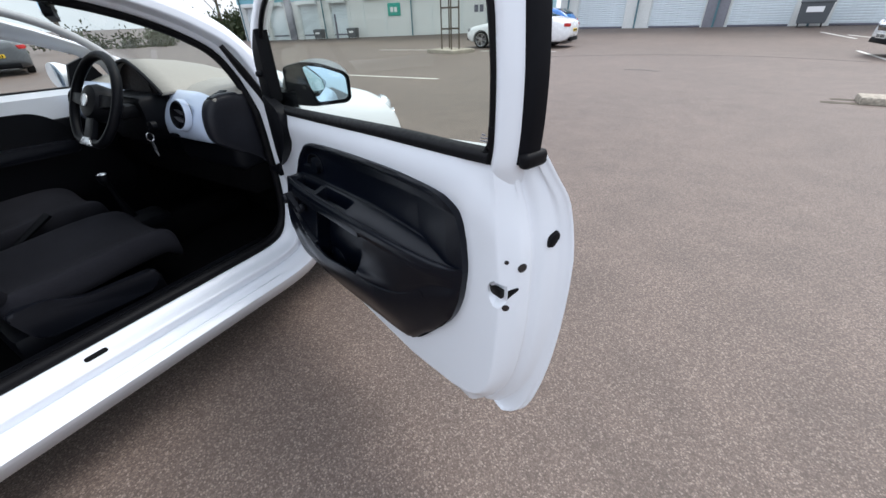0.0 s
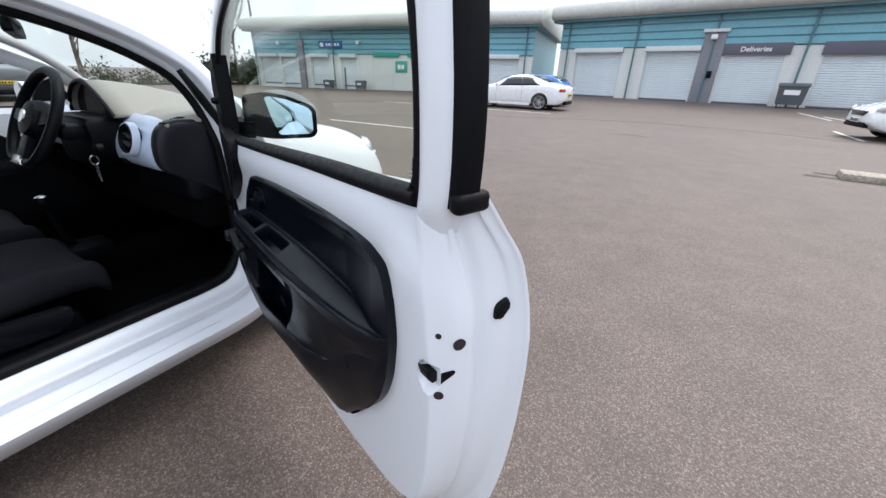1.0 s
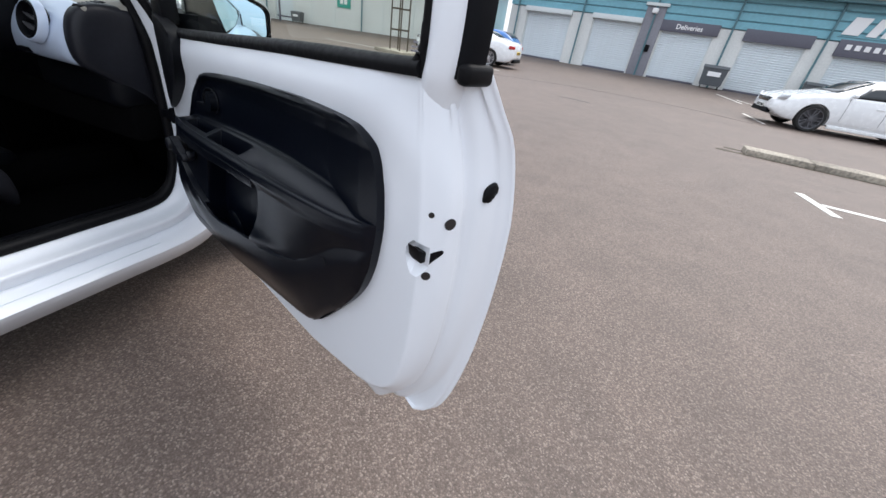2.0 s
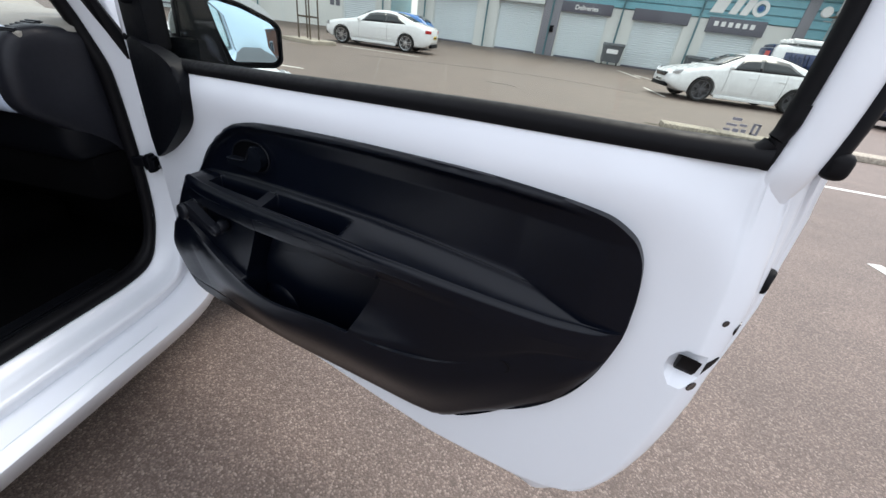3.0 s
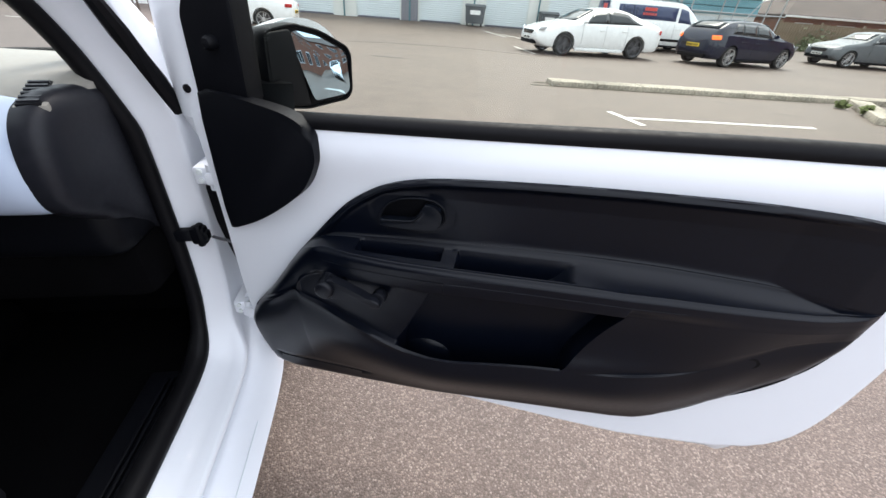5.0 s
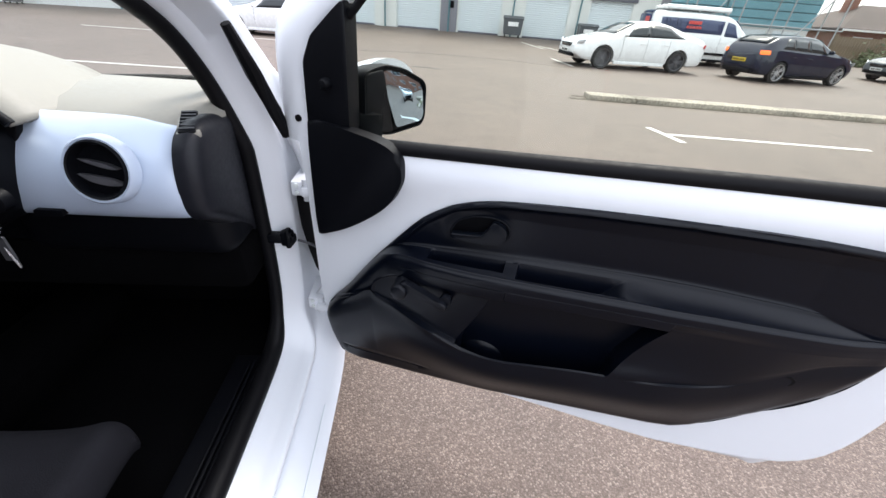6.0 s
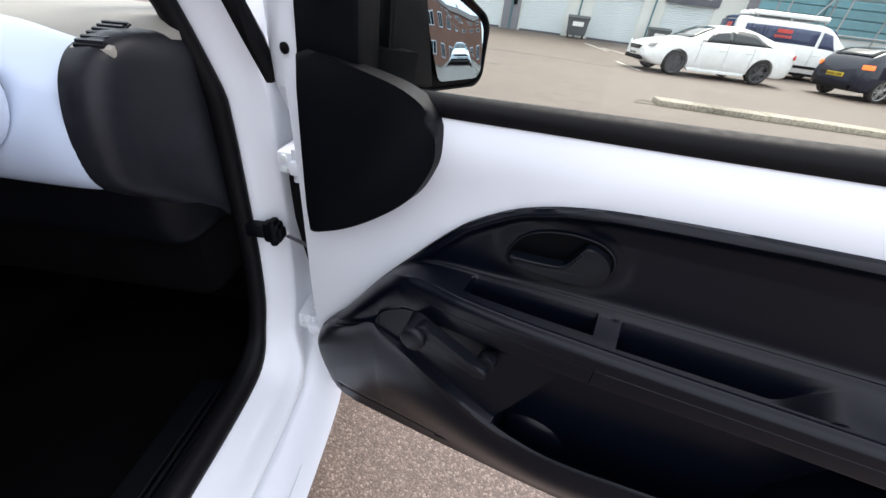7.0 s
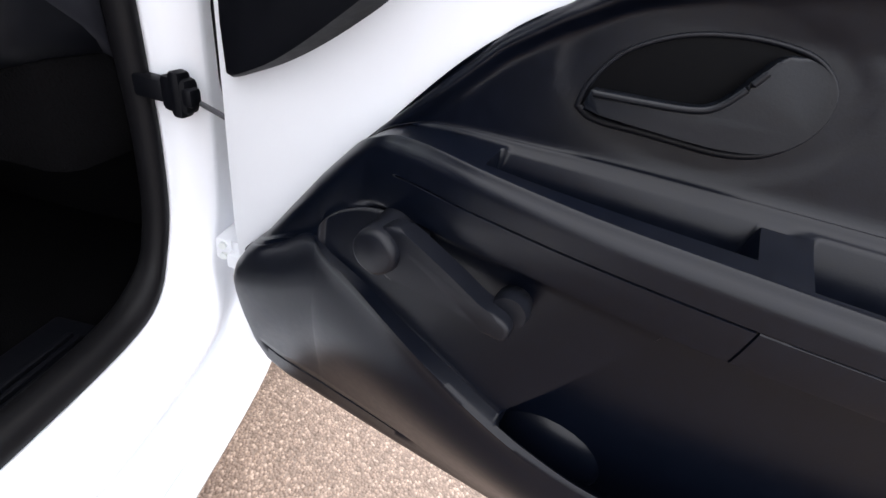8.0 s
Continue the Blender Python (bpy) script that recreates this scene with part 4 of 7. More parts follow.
def door_section(z):
    """The door cut level at z: cabin sheet, rounded corner, end face with its channel, lip."""
    xi, e, lip, ys = lerp_table(INNER_EDGE, z), lerp_table(END_X, z), lerp_table(LIP_X, z), lerp_table(SKIN_Y, z)
    d = lip - e
    f = lerp_table(FRONT_X, z)
    cols = [(f, 0.055), (f, 0.008), (f + 0.005, 0.0), (0.12, 0.0), (0.22, 0.0), (0.3, 0.0), (0.45, 0.0), (0.6, 0.0), (0.75, 0.0)]
    x0 = max(0.76, min(0.85, xi - 0.1))
    cols += [(x0 + (xi - 0.03 - x0) * i / 6, 0.0) for i in range(7)]
    k = ys / 0.142
    face = [(xi - 0.008, 0.0), (xi - 0.001, 0.0008), (xi + 0.005, 0.0055), (xi + (e - xi) * 0.55, 0.016), (e - 0.004, 0.028), (e, 0.042 * k), (e + d * 0.06, 0.052 * k), (e - d * 0.02, 0.060 * k), (e + d * 0.02, 0.068 * k), (e + d * 0.30, 0.080 * k), (e + d * 0.46, 0.096 * k), (e + d * 0.56, 0.112 * k), (lip - 0.011, ys - 0.020), (lip - 0.006, ys - 0.009), (lip - 0.001, ys - 0.004)]
    bend = spline([(*q, 0) for q in face], 3)
    cols += [(p.x, p.y) for p in bend]
    outer = [(lip, ys), (lip - 0.006, ys + 0.003), (lip - 0.05, ys + 0.008), (0.9, ys + 0.016), (0.5, ys + 0.012), (0.15, ys - 0.004), (f, ys - 0.022)]
    return cols, outer


def door_shell():
    """Cabin sheet, rounded rear edge and outer skin, as one loft up the door."""
    zs = [0.332, 0.345, 0.36, 0.372, 0.385, 0.40, 0.42, 0.44, 0.46, 0.48, 0.50, 0.535, 0.57, 0.62, 0.68, 0.74, 0.80, 0.86, 0.90, 0.93, 0.955, 0.98, 1.0, 1.015, 1.03, 1.045, 1.06, 1.07, 1.08]
    rings = []
    for z in zs:
        cols, outer = door_section(z)
        ring = []
        for x, y in cols + outer:
            zz = z
            if z > 0.90:
                low = 0.045 * smooth01((y - 0.035) / 0.03) * (1 - smooth01((x - 1.22) / 0.06))
                zz = 0.90 + (z - 0.90) * (lerp_table(BELT, x) + 0.012 - low - 0.90) / 0.18
            bottom = lerp_table([(0.85, 0.398), (1.0, 0.396), (1.12, 0.385), (1.22, 0.345), (1.25, 0.33)], x) if y > 0.02 else 0.384
            if z < bottom:
                zz = bottom - (bottom - z) * 0.05
            yy = y - (shoulder(x, zz) if y < 0.003 else 0)
            if x > 1.15 and y < 0.04:
                yy += 0.006 * smooth01((zz - 1.052) / 0.030) * smooth01((x - 1.16) / 0.06)
            ring.append(Vector((x, yy, zz)))
        rings.append(ring)
    bm = loft(rings)
    ob = part("door", bm, WHITE, car, "white open driver's door with black trim panel", 45)
    in_car(ob)
    return ob


door = door_shell()


def dpart(name, bm, mat, label="", smooth=40):
    ob = part(name, bm, mat, door, label, smooth)
    return ob


def door_frame_upper():
    """Painted window frame: rear upright, header and raked front upright."""
    inner = [(1.205, 1.005), (1.226, 1.040), (1.240, 1.075), (1.243, 1.13), (1.240, 1.22), (1.225, 1.31), (1.17, 1.375), (1.00, 1.405), (0.75, 1.41), (0.45, 1.385), (0.28, 1.335), (0.19, 1.288), (0.135, 1.245), (0.075, 1.19), (0.042, 1.06), (0.040, 0.985)]
    outer = [(1.316, 0.995), (1.317, 1.035), (1.318, 1.080), (1.322, 1.15), (1.318, 1.24), (1.298, 1.35), (1.22, 1.435), (1.00, 1.462), (0.75, 1.468), (0.42, 1.445), (0.22, 1.385), (0.105, 1.318), (0.005, 1.258), (-0.040, 1.190), (-0.046, 1.07), (-0.042, 0.985)]
    I, O = spline([(a, b, 0) for a, b in inner], 4), spline([(a, b, 0) for a, b in outer], 4)
    rings = []
    for i, o in zip(I, O):
        mid = i.lerp(o, 0.5)
        lean = 0.008 * smooth01((1.068 - mid.y) / 0.045) * smooth01((mid.x - 1.0) / 0.1)
        g = 1.75 - 0.75 * smooth01((mid.x - 0.9) / 0.25)
        rings.append([Vector((p.x, y + lean, p.y)) for p, y in ((i, 0.030), (i, 0.012), (i.lerp(o, 0.05 * g), 0.004), (i.lerp(o, 0.12 * g), 0.001), (i.lerp(o, 0.20 * g), 0.0005), (i.lerp(o, 0.28 * g), 0.0025), (i.lerp(o, 0.38 * g), 0.0075), (i.lerp(o, 0.47 * g), 0.014), (i.lerp(o, 0.54 * g), 0.022), (i.lerp(o, 0.56 * g), 0.034), (i.lerp(o, 0.5 * g), 0.052), (i.lerp(o, 0.2), 0.052))])
    dpart("window_frame", loft(rings), WHITE, "white painted window frame", 50)
    # black outer cover on the frame's rear edge and its seal
    r2 = []
    for i, o in list(zip(I, O))[7:26]:
        r2.append([Vector((p.x, y, p.y)) for p, y in ((i.lerp(o, 0.50), 0.0205), (i.lerp(o, 0.58), 0.0213), (i.lerp(o, 0.66), 0.025), (i.lerp(o, 0.71), 0.031), (i.lerp(o, 0.72), 0.056), (i.lerp(o, 0.4), 0.060), (i.lerp(o, 0.42), 0.03))])
    dpart("pillar_cover", loft(r2), BLACK, "black outer pillar cover")
    bm = box((1.281, 0.019, 1.060), (1.302, 0.073, 1.086), 0.008, seg=3)
    dpart("frame_foot_seal", bm, RUBBER, "black rubber end piece of the window seal")
    # inner glass run
    for pts in ([(1.236, 0.010, 1.06), (1.239, 0.010, 1.15), (1.235, 0.010, 1.23), (1.215, 0.010, 1.32), (1.16, 0.01, 1.372), (1.0, 0.01, 1.40), (0.75, 0.01, 1.405), (0.45, 0.01, 1.378), (0.28, 0.01, 1.328), (0.19, 0.01, 1.278), (0.14, 0.01, 1.23)],):
        dpart("glass_run", tube(spline(pts, 4), 0.008, 8), RUBBER, "black rubber glass run", 60)
    # waist seal
    rings = []
    for i in range(25):
        x = 0.13 + (1.238 - 0.13) * i / 24
        zb = lerp_table(BELT, x)
        d = 0.001 if i not in (0, 24) else 0
        thin = 1 - 0.10 * smooth01((x - 0.98) / 0.2)
        rings.append([Vector((x, y, zb + z * thin)) for y, z in ((0.012, -0.005), (-0.002 - d, -0.003), (-0.005 - d, 0.006), (-0.002 - d, 0.015), (0.006, 0.021), (0.020, 0.021), (0.024, 0.010), (0.024, -0.006))])
    dpart("waist_seal", loft(rings), RUBBER, "black rubber window waist seal", 60)
    corner = spline([(1.185, 0.006, 1.066), (1.214, 0.006, 1.070), (1.230, 0.007, 1.080), (1.238, 0.009, 1.098), (1.239, 0.010, 1.120)], 4)
    dpart("seal_corner", tube(corner, [0.0075] * 9 + [0.008] * 4 + [0.009] * 4, 10), RUBBER, "", 60)
    pane = bmesh.new()
    ip = [p for p in I if p.y > 1.08]
    ring = [(0.085, 1.0)] + [(1.25, 1.055)] + [(p.x + (0.01 if p.x > 0.7 else -0.01), p.y + 0.008) for p in ip]
    ring = sorted(ring, key=lambda q: math.atan2(q[1] - 1.2, q[0] - 0.7))
    prism(ring, 0.026, 0.029, "y", bm=pane)
    ob = dpart("window_pane", pane, PANE, "clear window glass")
    ob.visible_shadow = False
    # faint etched mark at the pane's rear lower corner
    for x0, x1, z0, z1 in ((1.193, 1.199, 1.0855, 1.0875), (1.201, 1.206, 1.0855, 1.0885), (1.208, 1.212, 1.086, 1.089), (1.194, 1.203, 1.0905, 1.0925), (1.205, 1.211, 1.0915, 1.0935), (1.197, 1.205, 1.096, 1.0985), (1.2155, 1.2175, 1.086, 1.095), (1.220, 1.222, 1.087, 1.0955), (1.2155, 1.222, 1.0945, 1.096), (1.2155, 1.222, 1.0855, 1.087)):
        dpart("etched_mark", box((x0, 0.0245, z0), (x1, 0.0257, z1)), PILLAR)


door_frame_upper()

# trim panel: outline and the lines that its mouldings follow
TRIM_HI = [(0.036, 0.52), (0.044, 0.545), (0.067, 0.578), (0.1, 0.616), (0.178, 0.722), (0.228, 0.782), (0.305, 0.866), (0.34, 0.892), (0.378, 0.914), (0.424, 0.931), (0.48, 0.943), (0.63, 0.96), (0.8, 0.973), (0.995, 0.982), (1.0682, 0.981), (1.1218, 0.977), (1.1559, 0.962), (1.1754, 0.937), (1.1871, 0.89), (1.191, 0.845)]
TRIM_LO = [(0.036, 0.5), (0.042, 0.45), (0.055, 0.402), (0.085, 0.366), (0.13, 0.358), (0.3, 0.368), (0.5, 0.386), (0.75, 0.426), (0.9, 0.45), (0.945, 0.462), (0.98, 0.485), (1.0721, 0.58), (1.1481, 0.676), (1.1774, 0.745), (1.1881, 0.8), (1.191, 0.825)]
RIDGE = [(0.036, 0.6), (0.18, 0.73), (0.238, 0.777), (0.26, 0.786), (0.3, 0.791), (0.4, 0.789), (0.5, 0.793), (0.6, 0.799), (0.7, 0.806), (0.8, 0.813), (0.9, 0.818), (1.0, 0.819), (1.0974, 0.82), (1.1462, 0.824), (1.1735, 0.829), (1.191, 0.834)]
BACKLINE = [(0.036, 0.602), (0.18, 0.732), (0.238, 0.781), (0.26, 0.79), (0.3, 0.798), (0.35, 0.804), (0.4, 0.811), (0.5, 0.821), (0.6, 0.83), (0.7, 0.838), (0.8, 0.845), (0.9, 0.848), (1.0, 0.848), (1.0974, 0.843), (1.1462, 0.836), (1.1735, 0.832), (1.191, 0.836)]
UNDER = [(0.036, 0.56), (0.15, 0.64), (0.197, 0.671), (0.2, 0.681), (0.206, 0.692), (0.224, 0.709), (0.252, 0.724), (0.278, 0.73), (0.35, 0.733), (0.42, 0.735), (0.49, 0.738), (0.55, 0.744), (0.65, 0.755), (0.74, 0.762), (0.9, 0.773), (1.0, 0.78), (1.0974, 0.788), (1.191, 0.8)]
LIP = [(0.036, 0.555), (0.15, 0.635), (0.197, 0.669), (0.201, 0.664), (0.207, 0.659), (0.217, 0.654), (0.25, 0.643), (0.3, 0.622), (0.35, 0.601), (0.4, 0.581), (0.45, 0.566), (0.5, 0.56), (0.55, 0.566), (0.6, 0.578), (0.7, 0.601), (0.8, 0.619), (0.9, 0.641), (0.95, 0.656), (1.0, 0.680), (1.05, 0.715), (1.0974, 0.750), (1.191, 0.785)]
ARM = [(0.036, 0.032), (0.12, 0.042), (0.2, 0.050), (0.238, 0.053), (0.26, 0.058), (0.3, 0.066), (0.34, 0.07), (0.8, 0.069), (0.9, 0.064), (1.0, 0.054), (1.0974, 0.04), (1.1462, 0.03), (1.1735, 0.024), (1.191, 0.018)]
WALL = [(0.036, 0.03), (0.1, 0.042), (0.2, 0.053), (0.35, 0.064), (0.85, 0.064), (1.0, 0.046), (1.0974, 0.032), (1.191, 0.022)]


def trim_panel():
    """Door trim as one moulded sheet: lower wall, pocket, armrest with two trays, upper panel with a rolled border."""
    edges = (0.198, 0.204, 0.238, 0.272, 0.333, 0.345, 0.498, 0.528, 0.536, 0.705)
    xs = {0.036 + 1.155 * ((0.5 - 0.5 * math.cos(math.pi * i / 250)) * 0.4 + 0.6 * i / 250) for i in range(251)}
    xs |= {e + d for e in edges for d in (-0.004, -0.002, -0.0008, 0.0008, 0.002, 0.004)} | {0.5122, 0.5127, 0.513, 0.5133, 0.5138} | {e + 0.0015 * i for e in (0.492, 0.826) for i in range(-5, 6)}
    xs = sorted(round(x, 5) for x in xs if 0.036 <= x <= 1.191)
    xs = [x for i, x in enumerate(xs) if i == 0 or x - xs[i - 1] > 0.00025]
    u_plain = [i / 16 for i in range(16)]
    u_pocket = [0, 0.012, 0.03, 0.05, 0.07, 0.09, 0.12, 0.16] + [0.2 + 0.05 * i for i in range(14)] + [0.89, 0.92, 0.95, 0.975, 0.99]
    u_face = [0, 0.02, 0.05, 0.09, 0.14, 0.22, 0.32, 0.44, 0.53, 0.555, 0.565, 0.58, 0.595, 0.605, 0.63, 0.72, 0.80, 0.85, 0.89, 0.93, 0.965, 0.985]
    u_top = [0, 0.02, 0.04, 0.06, 0.085, 0.11, 0.13, 0.15, 0.17, 0.19, 0.21, 0.23, 0.25, 0.28, 0.32, 0.335, 0.35, 0.365, 0.38, 0.395, 0.42, 0.5, 0.6, 0.68, 0.72, 0.74, 0.76, 0.78, 0.81, 0.85, 0.88, 0.90, 0.92, 0.95, 0.98]
    u_panel = [0, 0.006, 0.014, 0.026, 0.045, 0.07] + [0.1 + 0.05 * i for i in range(9)] + [0.55 + 0.0225 * i for i in range(20)] + [1.0]
    bands = [u_plain[:12], [0, 0.34, 0.5, 0.66], u_plain + [0.96, 0.985], u_pocket, u_face, u_top, u_panel]
    outline = np.array([p for p in TRIM_HI] + [p for p in reversed(TRIM_LO)])
    P0, P1 = outline, np.roll(outline, -1, axis=0)

    def low_rear(x, arm):
        return arm - 0.010 * (1 - smooth01((x - 0.85) / 0.2))

    def depth_and_drop(x, b, u, z, lo, hi):
        """Height over the door sheet towards the cabin, and a shift of z."""
        wall, arm = lerp_table(WALL, x), lerp_table(ARM, x)
        rec = smooth01((x - 0.199) / 0.008) * (1 - smooth01((x - 0.93) / 0.12))
        tray = smooth01((x - 0.240) / 0.03) * (1 - smooth01((x - 1.13) / 0.06))
        if b <= 2:
            t = (z - lo) / max(1e-4, lerp_table(LIP, x) - lo)
            h = 0.020 + (wall - 0.020) * smooth01(min(1, t * 1.2)) + 0.004 * math.sin(math.pi * min(1, max(0, t)))
            if b == 1:
                h -= 0.0035 * math.sin(math.pi * u) * smooth01((x - 0.085) / 0.02) * (1 - smooth01((x - 0.30) / 0.06))
            # raised rim round the winder's recess
            return h + 0.003 * smooth01((t - 0.93) / 0.07) * (1 - smooth01((x - 0.40) / 0.1)), 0
        if b == 3:
            hole = smooth01((x - 0.488) / 0.008) * (1 - smooth01((x - 0.822) / 0.008))
            flush = wall * (1 - u) + low_rear(x, arm) * u - 0.011 * math.sin(math.pi * u) * (1 - smooth01((x - 0.84) / 0.18))
            right = smooth01((x - 0.824) / 0.006)
            floor = 0.050 * (1 - right) + flush * right
            dip = smooth01(u / 0.035) * (1 - 0.2 * smooth01((u - 0.95) / 0.05))
            rim = 0.003 * (1 - smooth01(u / 0.03)) * (1 - smooth01((x - 0.40) / 0.1))
            h = wall + rim + (floor - wall) * (dip * (1 - right) * rec + right * smooth01(u / 0.25))
            deep, dz = h, 0.0
            for u0, d0, z0 in ((0, wall, 0), (0.012, wall - 0.003, 0.001), (0.03, wall - 0.010, -0.010), (0.05, wall - 0.020, -0.050), (0.07, 0.0, -0.080), (0.09, -0.045, -0.080), (0.12, -0.052, -0.05), (0.16, -0.052, -0.02), (0.2, -0.052, 0), (0.92, -0.052, 0), (0.95, 0.0, 0), (0.99, 0.045, 0)):
                if u >= u0 - 1e-6:
                    deep, dz = d0, z0
            return h + (deep - h) * hole, dz * hole
        if b == 4:
            rear = smooth01((x - 0.824) / 0.006)
            low = (0.050 * rec + (0.5 * (wall + arm)) * (1 - rec)) * (1 - rear) + low_rear(x, arm) * rear
            h = low + (arm - 0.002 - low) * smooth01(u / (0.10 + 0.5 * rear)) + 0.002 * smooth01(u / 0.5)
            h -= (0.006 * tray) * max(0, (u - 0.84) / 0.16) ** 2
            seam = smooth01((x - 0.270) / 0.004) * (1 - smooth01((x - 0.90) / 0.02)) * (0.25 + 0.75 * (1 - smooth01((x - 0.512) / 0.003)) + 0.35 * smooth01((x - 0.524) / 0.003))
            h -= 0.0016 * seam * (abs(u - 0.58) < 0.012)
            h -= 0.0014 * (abs(x - 0.513) < 0.0006) * (u < 0.58) * (u > 0.04)
            return h, 0
        if b == 5:
            top = arm - 0.006 * tray
            h = top + (0.005 - top) * smooth01(u * 0.5 + 0.5 * u) * 0.35 + (0.005 - top) * u * 0.65
            rim = 0.0034 * math.exp(-((u - 0.05) / 0.05) ** 2) * tray
            scoop = -(0.0025 + 0.0045 * smooth01((x - 0.72) / 0.1)) * math.sin(math.pi * u) ** 0.8 * tray
            c1 = smooth01((x - 0.3325) / 0.005) * (1 - smooth01((x - 0.4965) / 0.003))
            c2 = smooth01((x - 0.5265) / 0.003) * (1 - smooth01((x - 0.690) / 0.045))
            step = smooth01((u - 0.72) / 0.015) * (1 - smooth01((u - 0.80) / 0.02)) * smooth01((x - 0.335) / 0.006) * (1 - smooth01((x - 0.515) / 0.004))
            well1 = c1 * smooth01((u - 0.335) / 0.05) * (1 - smooth01((u - 0.735) / 0.04))
            well2 = c2 * smooth01((u - 0.19) / 0.05) * (1 - smooth01((u - 0.725) / 0.04))
            back_bead = 0.0036 * math.exp(-((u - 0.91) / 0.035) ** 2) * tray
            return h, rim + back_bead + scoop * (1 - max(well1, well2)) - 0.052 * well1 - 0.044 * well2 - 0.003 * step * (1 - well1)
        cx, cz = (x - 0.432) / 0.085, (z - 0.868) / 0.048
        h = 0.004 + 0.003 * math.exp(-u / 0.02)
        return h - 0.0025 * (1 - smooth01((cx * cx + cz * cz - 0.6) / 0.5)), 0

    grid = []
    for x0 in xs:
        col = []
        ramp = smooth01((x0 - 0.30) / 0.16) * (1 - smooth01((x0 - 0.86) / 0.16))
        for b, us in enumerate(bands):
            for u in us:
                # columns lean with the pocket's slanting ends
                lean = u - 1 if b == 3 else -smooth01((u + b) / 3) if b < 3 else 0.0
                x = x0 + 0.074 * lean * ramp
                lo, hi = lerp_table(TRIM_LO, x), lerp_table(TRIM_HI, x)
                lip = min(hi, max(lo, lerp_table(LIP, x)))
                ga = min(lip, lo + min(0.052, 0.5 * (lip - lo)))
                zs = [lo, ga, min(lip, ga + 0.006), lip, *(min(hi, max(lo, lerp_table(tb, x))) for tb in (UNDER, RIDGE, BACKLINE)), hi]
                z = zs[b] + (zs[b + 1] - zs[b]) * u
                h, dz = depth_and_drop(x0 if b == 3 else x, b, u, z, lo, hi)
                col.append((x, z, h, dz, b))
        grid.append(col)
    G = np.array(grid)
    X, Z, H, DZ, B = (G[..., i] for i in range(5))
    d2 = np.full(X.shape, 9.0)
    for a, c in zip(P0, P1):
        e = c - a
        t = np.clip(((X - a[0]) * e[0] + (Z - a[1]) * e[1]) / max(1e-9, e @ e), 0, 1)
        d2 = np.minimum(d2, (X - a[0] - t * e[0]) ** 2 + (Z - a[1] - t * e[1]) ** 2)
    D = np.sqrt(d2)
    roll = 0.0095 * np.exp(-(np.maximum(0, D - 0.007) / 0.0065) ** 2) * (B == 6)
    H = np.maximum(H, H + roll * np.clip((0.03 - H) / 0.025, 0, 1))
    base = 0.003 + 0.013 * np.clip((X - 1.02) / 0.12, 0, 1)
    H = base + (np.maximum(H, base) - base) * np.sqrt(np.clip(1 - (1 - np.clip(D / np.where(B == 6, 0.012, 0.022), 0, 1)) ** 2, 0, 1))
    bm = bmesh.new()
    cols = [[bm.verts.new((X[i, j], -H[i, j] - shoulder(X[i, j], Z[i, j]), Z[i, j] + DZ[i, j])) for j in range(X.shape[1])] for i in range(X.shape[0])]
    for a, b in zip(cols, cols[1:]):
        for j in range(len(a) - 1):
            bm.faces.new((a[j], b[j], b[j + 1], a[j + 1]))
    edge = [e for e in bm.edges if e.is_boundary]
    r = bmesh.ops.extrude_edge_only(bm, edges=edge)
    for v in r["geom"]:
        if isinstance(v, bmesh.types.BMVert):
            v.co.y = 0.006
    bmesh.ops.remove_doubles(bm, verts=bm.verts, dist=0.00015)
    cut(door, [box((0.400, -0.02, 0.465), (0.860, 0.075, 0.765))])
    ob = dpart("trim_panel", bm, TRIMBLACK, "black moulded plastic door trim with armrest and map pocket", 50)
    # loudspeaker housing at the pocket's lower corner
    bulge = [[Vector((0.478 + 0.070 * math.cos(a) * s, y, 0.505 + 0.058 * math.sin(a) * s)) for a in [2 * math.pi * j / 24 for j in range(24)]] for y, s in ((0.045, 1.0), (0.015, 0.98), (0.0, 0.90), (-0.010, 0.72), (-0.015, 0.4), (-0.016, 0.02))]
    part("loudspeaker_housing", loft(bulge), TRIMBLACK, ob, "black rounded housing inside the pocket", 60)
    return ob


trim_panel()


def flat_part(name, pts, y0, y1, mat, bevel, parent=None, label="", n=4, seg=3):
    """A rounded flat piece whose outline runs smoothly through the points."""
    out = spline([(a, b, 0) for a, b in (*pts, pts[0])], n)[:-1]
    return part(name, prism([(p.x, p.y) for p in out], y0, y1, "y", bevel, seg=seg), mat, parent or door, label, 60)


